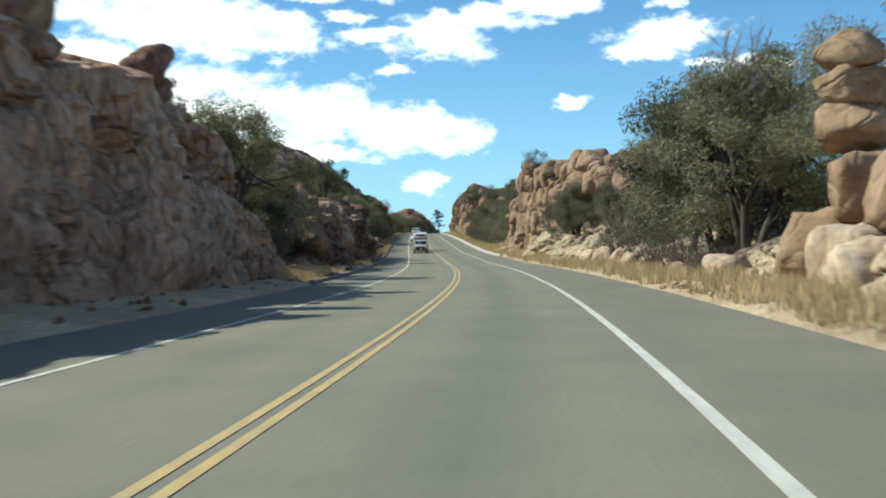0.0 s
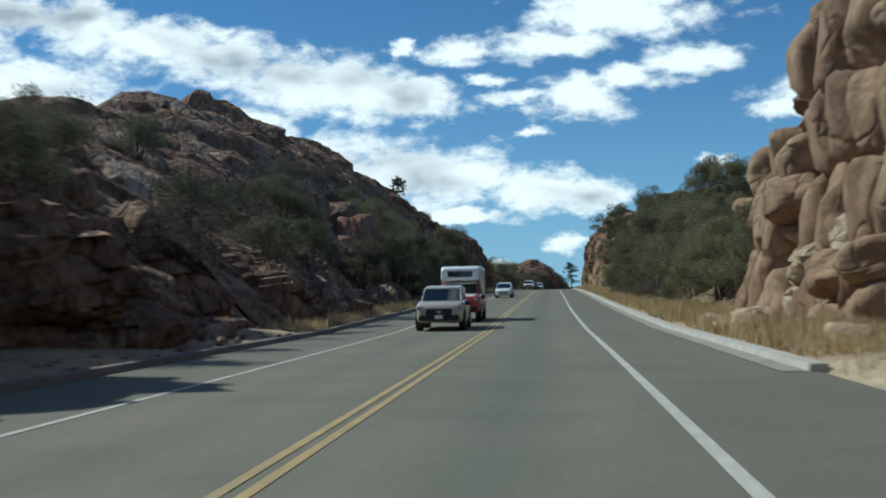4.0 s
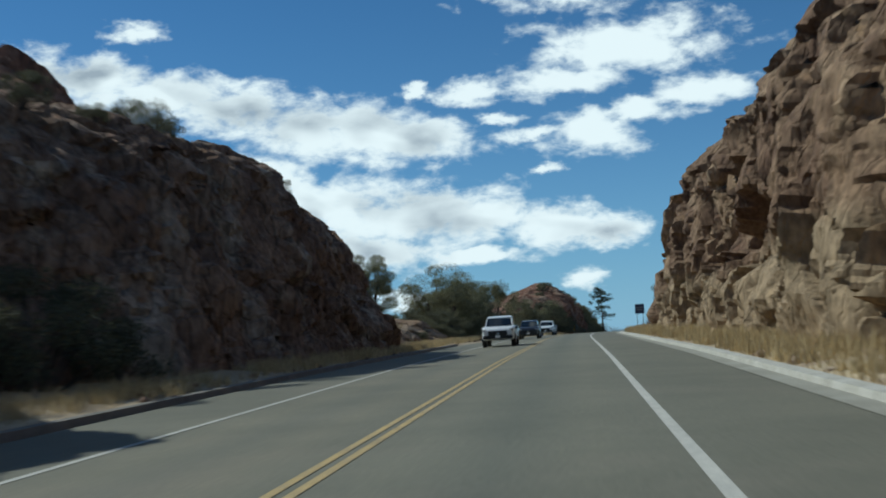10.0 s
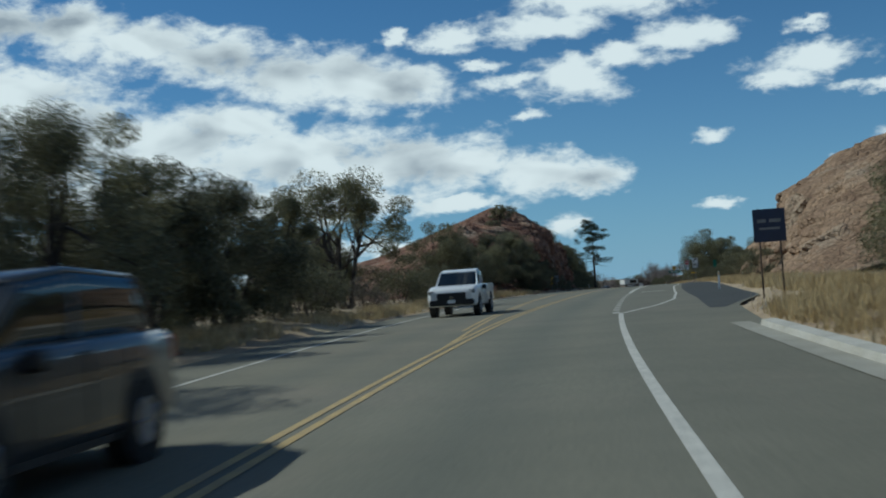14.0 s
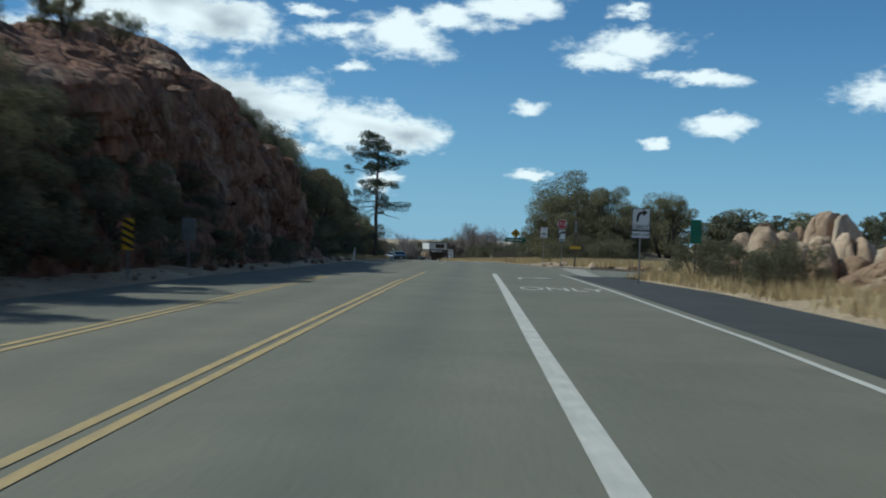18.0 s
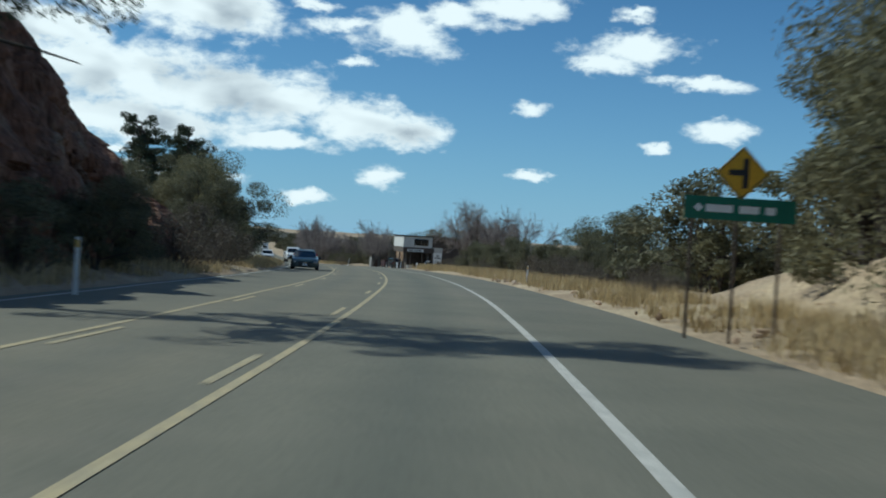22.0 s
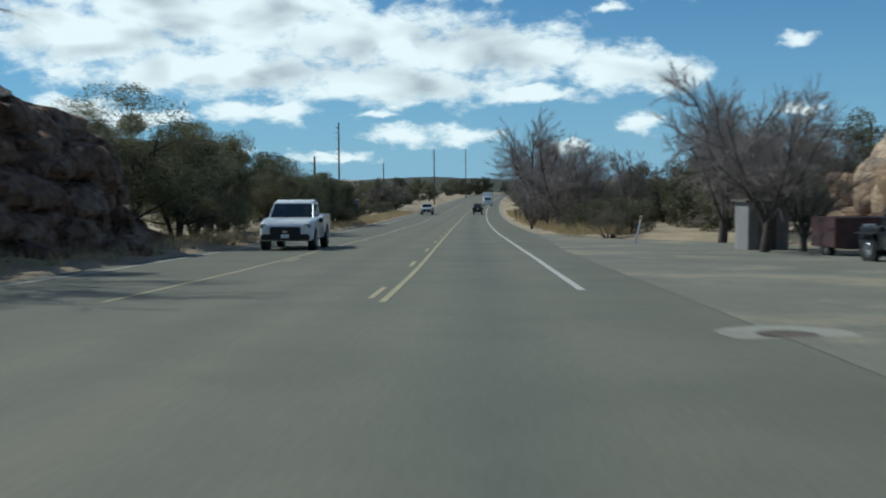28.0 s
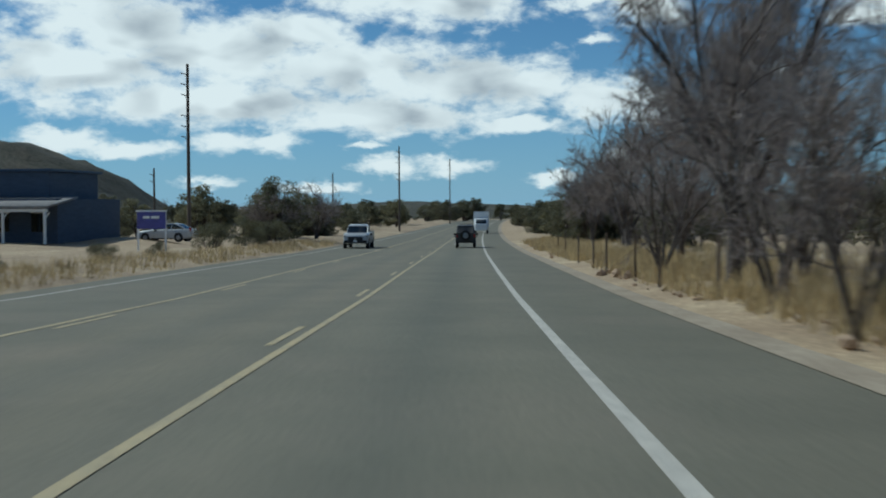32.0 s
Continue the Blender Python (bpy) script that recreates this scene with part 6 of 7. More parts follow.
def grass_stuff(name, spots, label, blade=.5, per=7, seed=5):
    """Tufts of dry grass blades as one object."""
    rr = np.random.RandomState(seed)
    spots = np.asarray(spots)
    base = lay(spots[:, 0], spots[:, 1], spots[:, 2])
    base = np.repeat(base, per, 0) + np.concatenate([rr.normal(size=(len(spots) * per, 2)) * .13, np.zeros((len(spots) * per, 1))], 1)
    n = len(base)
    tip = base + np.concatenate([rr.normal(size=(n, 2)) * .17, rr.uniform(.45, 1.15, (n, 1))], 1) * blade
    ang = rr.uniform(0, math.pi, n)
    w = np.stack([np.cos(ang), np.sin(ang), np.zeros(n)], 1) * .018
    v = np.stack([base - w, base + w, tip], 1).reshape(-1, 3)
    v[:, 2] -= .02
    tagged(part(name, mesh_of(name, v, np.arange(n * 3).reshape(-1, 3)), GRASS), label, "grass", kind="stuff")


def verge(s0, s1, d0, d1, count, seed):
    rr = np.random.RandomState(seed)
    s = rr.uniform(s0, s1, count)
    d = d0 + (d1 - d0) * rr.uniform(0, 1, count)
    clump = fractal(np.stack([s * .5, d * .5, d * 0], -1), 2, seed)
    keep = clump > -.35
    off = np.abs(d) - np.where(d > 0, edge(RIGHT_EDGE, s), edge(LEFT_EDGE, s))
    keep &= off > .35
    return np.stack([s, d, np.clip(off * .10, 0, .3)], 1)[keep]


grass_stuff("dry_grass", np.concatenate([verge(5, 127, 7.2, 9.6, 3200, 1), verge(127, 395, 7.3, 9.9, 9000, 2), verge(395, 520, 10.3, 14, 3800, 3), verge(572, 700, 7.6, 11, 4000, 4), verge(547, 572, 10.5, 13, 500, 15), verge(543, 600, 11.5, 34, 9000, 16), verge(785, 930, 7.2, 10.5, 4200, 5)]),
            "straw-coloured dry grass along the verge", .55)
grass_stuff("dry_grass", np.concatenate([verge(50, 68, -9, -6.7, 500, 6), verge(90, 98, -8.8, -6.8, 260, 7), verge(150, 260, -8.8, -6.8, 2400, 8), verge(278, 380, -8.6, -6.9, 2200, 9), verge(380, 480, -9, -6.4, 1800, 10),
                                         verge(560, 720, -10, -7.2, 2400, 11), verge(735, 930, -13, -9.2, 2600, 12)]), "straw-coloured dry grass below the rocks", .45, seed=6)
rng = random.Random(12)
MOUND_TUFTS = [(s, d, height_at(s, d) + .1) for s, d in ((rng.uniform(338, 364), -rng.uniform(8.9, 15.5)) for _ in range(420)) if math.sin(s * 1.3 + d) + math.sin(s * .47 - d * 1.1) > -.2]
grass_stuff("dry_grass", MOUND_TUFTS, "straw-coloured grass growing in the cracks of the mound", .42, seed=8)
grass_stuff("dry_grass", np.concatenate([verge(500, 600, 16, 40, 3000, 13), verge(850, 930, 9, 20, 1500, 14)]), "pale dry grass on open ground", .5, seed=7)


def loose_stones(name, spots, label, mat, seed):
    """Small broken stones scattered on the verge, as one object."""
    rr = np.random.RandomState(seed)
    bm = bmesh.new()
    bmesh.ops.create_icosphere(bm, subdivisions=1, radius=1)
    bm.verts.index_update()
    base, faces = np.array([v.co[:] for v in bm.verts]), np.array([[v.index for v in f.verts] for f in bm.faces])
    bm.free()
    n = len(spots)
    size = rr.uniform(.3, 1, (n, 1, 1)) ** 3 * .16 + .03
    v = base[None] * (1 + rr.uniform(-.3, .3, (n, len(base), 1))) * size * rr.uniform(.6, 1.2, (n, 1, 3))
    v = v + lay(spots[:, 0], spots[:, 1], spots[:, 2] + .01)[:, None]
    f = (faces[None] + (np.arange(n) * len(base))[:, None, None]).reshape(-1, 3)
    tagged(part(name, mesh_of(name, v.reshape(-1, 3), f), mat), label, "stones", kind="stuff")


loose_stones("loose_stones", np.concatenate([verge(5, 130, 7.0, 9.4, 700, 21), verge(130, 395, 7.3, 9.6, 700, 22), verge(545, 700, 7.2, 10, 300, 23), verge(800, 930, 6.8, 9, 300, 24)]), "small tan stones scattered over the verge", ROCK_TAN, 31)
loose_stones("loose_stones", np.concatenate([verge(-10, 150, -8.6, -6.6, 600, 25), verge(150, 380, -8.6, -6.6, 600, 26), verge(380, 560, -9, -6.6, 300, 27), verge(700, 800, -11, -9, 200, 28)]), "small brown stones below the rock faces", ROCK_DARK, 32)

# ---- signs and posts ----
SIGN_WHITE = material("sign_white", (.86, .86, .84), .5, mottle=2, second=(.78, .78, .75), fine=(.92, 1.05))
SIGN_BLACK = material("sign_black", (.025, .025, .025), .6)
SIGN_RED = material("sign_red", (.50, .03, .03), .5, second=(.42, .03, .03))
SIGN_YELLOW = material("sign_yellow", (.80, .47, .02), .5, second=(.72, .40, .02))
SIGN_GREEN = material("sign_green", (.012, .17, .10), .5, second=(.012, .14, .085))
SIGN_BLUE = material("sign_blue", (.10, .10, .36), .6, second=(.08, .08, .28))
SIGN_NAVY = material("sign_navy", (.035, .05, .10), .6, second=(.028, .04, .08))
SIGN_BACK = material("sign_back", (.30, .31, .31), .5, .5)


def plate(w, h, z, parent, mat, outline=None, y=0.0, name="panel", label=""):
    """A thin sign panel facing the traffic (towards -y)."""
    o = outline or ((-w / 2, -h / 2), (w / 2, -h / 2), (w / 2, h / 2), (-w / 2, h / 2))
    return flat_shape(name, o, pose(0, y - .03, z, 90), mat, .012, parent, label)


def mark(outline, x, z, parent, mat, y=0.0, name="symbol"):
    return flat_shape(name, outline, pose(x, y - .05, z, 90), mat, .006, parent)


def words(text, size, z, parent, mat, y=0.0, x=0.0, stretch=1.0):
    return lettering(text, size, mat, pose(x, y - .05, z, 90), parent, "lettering", stretch)


def bars(z, widths, tall, parent, mat, y=0.0, gap=.06):
    total = sum(widths) + gap * (len(widths) - 1)
    x = -total / 2
    for w in widths:
        mark(((0, 0), (w, 0), (w, tall), (0, tall)), x, z, parent, mat, y, "text_bar")
        x += w + gap


def post(parent, top, x=0.0, y=.03, r=.03, mat=None, base=-.3):
    return part("post", box(bmesh.new(), x - r, x + r, y - r * .7, y + r * .7, base, top, .006), mat or GALVANISED, parent)


def rim(w, h, z, parent, t=.03, mat=None):
    for o in (((-w / 2, h / 2 - t), (w / 2, h / 2 - t), (w / 2, h / 2), (-w / 2, h / 2)), ((-w / 2, -h / 2), (w / 2, -h / 2), (w / 2, -h / 2 + t), (-w / 2, -h / 2 + t)),
              ((-w / 2, -h / 2), (-w / 2 + t, -h / 2), (-w / 2 + t, h / 2), (-w / 2, h / 2)), ((w / 2 - t, -h / 2), (w / 2, -h / 2), (w / 2, h / 2), (w / 2 - t, h / 2))):
        mark(o, 0, z, parent, mat or SIGN_BLACK, name="border")


def curved_arrow(k=1.0):
    return tuple((x * k, y * k) for x, y in ((-.17, -.2), (-.10, -.2), (-.08, -.02), (-.02, .06), (.06, .08), (.06, .0), (.22, .12), (.06, .24), (.06, .16), (-.06, .14), (-.15, .04)))


sg = thing("road_sign", at(509.8, 9.4, .15, 3), "white lane sign with a black turn arrow on a steel post", "road sign")
post(sg, 2.95)
plate(.76, .92, 2.52, sg, SIGN_WHITE), rim(.76, .92, 2.52, sg)
mark(curved_arrow(1.2), .0, 2.65, sg, SIGN_BLACK), words("ONLY", .24, 2.2, sg, SIGN_BLACK)
plate(.76, .30, 1.88, sg, SIGN_WHITE), rim(.76, .30, 1.88, sg, .015), words("RIGHT LANE", .13, 1.88, sg, SIGN_BLACK)

sg = thing("road_sign", at(546.5, 9.0, .1, -4), "red stop sign above a white arrow sign on one post", "road sign")
post(sg, 3.5)
oct_ = tuple((.375 * math.cos(radians(22.5 + 45 * k)), .375 * math.sin(radians(22.5 + 45 * k))) for k in range(8))
plate(0, 0, 3.15, sg, SIGN_WHITE, oct_, label="white-edged octagon"), mark(tuple((x * .92, y * .92) for x, y in oct_), 0, 3.15, sg, SIGN_RED, name="face")
lettering("STOP", .30, SIGN_WHITE, pose(0, -.062, 3.15, 90), sg, "lettering", 1.15)
plate(.50, .86, 2.32, sg, SIGN_WHITE), rim(.50, .86, 2.32, sg, .015), mark(curved_arrow(1.25), -.02, 2.4, sg, SIGN_BLACK), bars(1.95, (.10, .10, .10), .10, sg, SIGN_BLACK, gap=.03)

sg = thing("street_post", at(545.4, 9.9, .1), "dark steel post with a narrow yellow tag", "post")
post(sg, 3.35, r=.05, mat=RUSTY_POST), plate(.8, .2, 1.45, sg, SIGN_YELLOW, y=-.02), plate(.14, .9, 2.95, sg, SIGN_BACK, y=-.03, name="street_blade")

sg = thing("road_sign", at(556.8, 8.4, .2, 2), "white centre lane sign with two curved black arrows", "road sign")
post(sg, 3.0)
plate(.62, .92, 2.6, sg, SIGN_WHITE), rim(.62, .92, 2.6, sg, .02), words("CENTER", .13, 2.93, sg, SIGN_BLACK), words("LANE", .11, 2.79, sg, SIGN_BLACK), words("ONLY", .12, 2.23, sg, SIGN_BLACK)
ARC = ((-.25, .03), (-.13, .11), (-.13, .06), (-.04, .05), (.02, .0), (.04, -.14), (-.02, -.14), (-.04, -.03), (-.08, .0), (-.13, .0), (-.13, -.05))
mark(ARC, 0, 2.48, sg, SIGN_BLACK), mark(tuple((-x, -y) for x, y in ARC), 0, 2.52, sg, SIGN_BLACK)

sg = thing("road_sign", at(589.4, 7.8, .15, 2), "yellow side-road diamond above a green street name board", "road sign")
for x in (-.95, -.05, .85):
    post(sg, 3.3 if x == -.05 else 2.7, x, mat=RUSTY_POST)
plate(0, 0, 3.2, sg, SIGN_YELLOW, tuple((.54 * math.cos(radians(90 * k)), .54 * math.sin(radians(90 * k))) for k in range(4)))
for k in range(4):
    a, b = [(.51 * math.cos(radians(90 * (k + j))), .51 * math.sin(radians(90 * (k + j)))) for j in (0, 1)]
    mark((a, b, (b[0] * .95, b[1] * .95), (a[0] * .95, a[1] * .95)), 0, 3.2, sg, SIGN_BLACK, name="border")
mark(((-.02, -.3), (.10, -.3), (.10, .3), (-.02, .3)), .02, 3.2, sg, SIGN_BLACK), mark(((-.28, -.05), (0, -.05), (0, .07), (-.28, .07)), 0, 3.2, sg, SIGN_BLACK)
plate(2.25, .46, 2.48, sg, SIGN_GREEN), bars(2.40, (.55, .40, .20), .15, sg, SIGN_WHITE, gap=.13)
mark(((-.1, 0), (0, -.09), (.1, 0), (0, .09)), -.85, 2.48, sg, SIGN_WHITE)

sg = thing("road_sign", at(511, 11.9, .15, 4), "dark green roadside sign on a slim post", "road sign")
post(sg, 2.6, mat=RUSTY_POST), plate(.45, 1.0, 2.1, sg, SIGN_GREEN)
sg = thing("object_marker", at(495.3, -7.5, .1), "yellow and black striped hazard marker before the rock", "road sign")
post(sg, 1.7), plate(.32, .92, 1.25, sg, SIGN_YELLOW)
for k in range(4):
    z = .86 + .21 * k
    mark(((-.16, .14), (.16, -.02), (.16, .08), (-.16, .24)), 0, z - .02, sg, SIGN_BLACK, name="stripe")
sg = thing("road_sign", at(503, -7.7, .1), "bare metal back of a road sign on a post", "road sign")
post(sg, 1.9), plate(.5, .8, 1.5, sg, SIGN_BACK)
sg = thing("road_sign", at(402, 9.0, .2), "dark blue information sign seen from its shaded side", "road sign")
post(sg, 3.0, -.35, mat=RUSTY_POST), post(sg, 3.0, .35, mat=RUSTY_POST), plate(1.1, 1.15, 2.4, sg, SIGN_NAVY), bars(2.5, (.3, .4), .12, sg, SIGN_BACK, gap=.1), bars(2.25, (.7,), .08, sg, SIGN_BACK)
sg = thing("camp_sign", at(547, 23.2, .3, -6), "dark wooden campground board with faded white lettering", "sign")
post(sg, 1.9, -1.2, r=.07, mat=RUSTY_POST), post(sg, 1.9, 1.2, r=.07, mat=RUSTY_POST)
plate(2.5, 1.5, 1.3, sg, SIGN_BLACK), bars(1.55, (.3, .22, .75), .2, sg, SIGN_WHITE, gap=.1), bars(.95, (.5, .7), .07, sg, SIGN_WHITE, gap=.1)
sg = thing("roadside_board", at(890.5, -16.3, .5, -6), "purple-blue sale board in a white wooden frame", "sign")
for x in (-.85, .85):
    post(sg, 2.2, x, r=.05, mat=SIGN_WHITE, base=-.6)
plate(1.75, 1.0, 1.65, sg, SIGN_BLUE), part("top_rail", boxed(-.95, .95, -.04, .05, 2.15, 2.25, bevel=.01), SIGN_WHITE, sg)
bars(1.75, (.4, .5), .16, sg, SIGN_WHITE, gap=.1)
DELINEATORS = ((591.2, -5.9, 1.2, 0), (632, 8.2, 1.1, 2), (774, 9.1, 1.3, 12), (430, 8.9, 1.0, 0), (706, 7.6, 1.0, 4), (560, -7.6, 1.0, 3))
for s, d, h, lean in DELINEATORS:
    dl = thing("delineator", at(s, d, .05) @ pose(0, 0, 0, 0, lean, 0), "slim white plastic delineator post in the verge", "post", "delineators")
    part("stake", boxed(-.05, .05, -.015, .015, -.2, h, bevel=.004), SIGN_WHITE, dl)
    part("reflector", boxed(-.035, .035, -.022, -.016, h - .22, h - .06), SIGN_YELLOW, dl)

# utility poles
def utility_pole(s, d, top, arms, base=0.0):
    up = thing("utility_pole", at(s, d, base, 4), "tall weathered wooden utility pole with side insulators", "utility pole", "utility poles")
    part("mast", rod(bmesh.new(), (0, 0, -.5), (0, 0, top - base), .19, .12, 10), POLE_WOOD, up)
    for k in range(arms):
        z = top - base - .8 - .95 * k - (.9 if k > 2 else 0)
        part("insulator", rod(bmesh.new(), (-.1, 0, z - .12), (-.62, 0, z), .035, .05, 8), SIGN_BACK, up)
        part("bracket", rod(bmesh.new(), (-.1, 0, z - .35), (-.4, 0, z - .06), .018, .018, 6), GALVANISED, up)


utility_pole(925.4, -22.9, 16.3, 6, .4), utility_pole(1016, -10.8, 14.5, 5), utility_pole(1130, -7.6, 17.5, 4), utility_pole(866, -18.4, 8.2, 3), utility_pole(980, -42, 9.5, 2), utility_pole(1070, -30, 12, 3), utility_pole(812, 33, 8.5, 2)

# fence posts on the right near the end
for k, (s, d) in enumerate(((836, 7.5), (842.4, 7.6), (847, 7.5), (852.2, 7.2), (857, 7.3), (862.2, 7.1), (868, 7.3), (875, 7.4), (883, 7.5), (892, 7.8))):
    fp = thing("fence_post", at(s, d, 0, 20 * k), "thin rusty steel fence post in dry grass", "fence post", "fence posts")
    part("stake", box(bmesh.new(), -.03, .03, -.03, .03, -.2, 1.15 + .15 * (k % 3), .006), RUSTY_POST, fp)

# ---- vehicles ----
GLASS_DARK = material("car_glass", (.012, .016, .018), .06, fine=(1, 1), spec=.8)
TYRE = material("tyre", (.018, .018, .018), .85, fine_scale=60)
RIM = material("wheel_rim", (.42, .42, .43), .35, .9)
LAMP = material("lamp_glass", (.75, .75, .72), .12, fine=(.9, 1.1), spec=.8)
LAMP_GREY = material("lamp_housing", (.30, .31, .31), .1, fine=(.8, 1.15), spec=.9, coat=.8)
AMBER = material("amber_lens", (.62, .22, .03), .2)
TAIL = material("tail_lamp", (.42, .02, .02), .2)
BLACK_TRIM = material("black_trim", (.02, .02, .021), .6)
CHROME = material("chrome", (.6, .6, .6), .18, 1.0)
PAINT = {}


def paint(name, c):
    if name not in PAINT:
        PAINT[name] = material(name, c, .32, second=tuple(v * .92 for v in c), mottle=1.2, fine=(.95, 1.04), fine_scale=4, coat=.6)
    return PAINT[name]


def loft(stations, n=5, caps=True):
    """Skin over rounded rectangles; stations: y, half width, bottom, top, corner radius."""
    rings = []
    for y, w, z0, z1, r in stations:
        r = min(r, w * .95, (z1 - z0) * .49)
        ring = []
        for cx, cz, a0 in ((w - r, z1 - r, 0), (-w + r, z1 - r, 90), (-w + r, z0 + r, 180), (w - r, z0 + r, 270)):
            for k in range(n):
                a = radians(a0 + 90 * k / (n - 1))
                ring.append((cx + r * math.cos(a), y, cz + r * math.sin(a)))
        rings.append(ring)
    bm = bmesh.new()
    vs = [[bm.verts.new(p) for p in ring] for ring in rings]
    m = len(vs[0])
    for a, b in zip(vs, vs[1:]):
        for i in range(m):
            bm.faces.new((a[i], a[(i + 1) % m], b[(i + 1) % m], b[i])).smooth = True
    if caps:
        bm.faces.new(vs[0]), bm.faces.new(vs[-1][::-1])
    bm.verts.index_update()
    bmesh.ops.recalc_face_normals(bm, faces=bm.faces)
    bm.verts.index_update()
    return bm


def wheel(parent, x, y, r, w=.22):
    tw = part("wheel", rod(bmesh.new(), (x - w / 2, y, r), (x + w / 2, y, r), r, r, 24), TYRE, parent)
    out = math.copysign(w / 2, x)
    part("rim", rod(bmesh.new(), (x + out * .8, y, r), (x + out * 1.06, y, r), r * .64, r * .56, 16), RIM, tw)
    for k in range(5):
        a = radians(72 * k)
        part("spoke", rod(bmesh.new(), (x + out * 1.07, y, r), (x + out * 1.09, y + math.cos(a) * r * .55, r + math.sin(a) * r * .55), .03, .022, 5), RIM, tw)


SHAPES = {
    "hatch": dict(body=((2.02, .58, .30, .62, .12), (1.93, .74, .22, .74, .17), (1.6, .83, .19, .88, .22), (1.1, .86, .19, 1.0, .2), (.2, .865, .19, 1.03, .16), (-1.3, .86, .20, 1.05, .16), (-1.85, .82, .24, 1.06, .18), (-2.0, .7, .34, .95, .15)),
                  cabin=((1.38, .74, .9, .98, .03), (.3, .68, .95, 1.46, .14), (-.45, .67, .95, 1.53, .16), (-1.4, .64, .98, 1.47, .16), (-1.95, .60, 1.0, 1.08, .03)), axle=(1.28, -1.24), r=.31, tread=.77),
    "sedan": dict(body=((2.3, .6, .34, .60, .1), (2.2, .78, .24, .74, .14), (1.7, .86, .20, .86, .18), (.9, .88, .20, .94, .15), (-1.0, .88, .20, .97, .15), (-2.1, .85, .22, .98, .16), (-2.35, .72, .34, .88, .14)),
                  cabin=((.98, .74, .88, .94, .03), (.2, .66, .9, 1.36, .12), (-.7, .65, .9, 1.41, .14), (-1.15, .64, .92, 1.36, .14), (-1.85, .66, .93, 1.0, .03)), axle=(1.45, -1.35), r=.31, tread=.78),
    "suv": dict(body=((2.3, .70, .42, .82, .1), (2.2, .86, .32, 1.0, .14), (1.6, .93, .28, 1.10, .16), (.9, .95, .28, 1.14, .14), (-1.5, .95, .28, 1.16, .14), (-2.2, .92, .32, 1.16, .16), (-2.35, .8, .42, 1.05, .14)),
                cabin=((1.1, .80, 1.05, 1.13, .03), (.4, .76, 1.08, 1.64, .12), (-.5, .76, 1.08, 1.73, .14), (-1.8, .74, 1.1, 1.68, .14), (-2.25, .70, 1.1, 1.2, .03)), axle=(1.4, -1.38), r=.37, tread=.82),
    "pickup": dict(body=((2.75, .80, .52, .95, .08), (2.65, .95, .42, 1.12, .12), (2.0, 1.0, .40, 1.22, .14), (1.0, 1.0, .40, 1.26, .1), (-.75, 1.0, .40, 1.27, .1)),
                   cabin=((1.2, .86, 1.15, 1.24, .03), (.55, .80, 1.2, 1.80, .12), (-.1, .80, 1.2, 1.88, .14), (-.62, .78, 1.2, 1.82, .12), (-.78, .78, 1.2, 1.3, .03)), axle=(1.75, -1.75), r=.40, tread=.86),
    "jeep": dict(body=((2.0, .62, .55, 1.0, .05), (1.95, .72, .5, 1.08, .06), (.75, .74, .48, 1.14, .06), (.7, .78, .45, 1.16, .06), (-1.9, .78, .45, 1.16, .06)),
                 cabin=((.72, .70, 1.1, 1.17, .03), (.45, .68, 1.1, 1.74, .06), (-.5, .68, 1.1, 1.80, .08), (-1.7, .68, 1.1, 1.78, .08), (-1.88, .68, 1.1, 1.2, .03)), axle=(1.3, -1.15), r=.41, tread=.80),
}


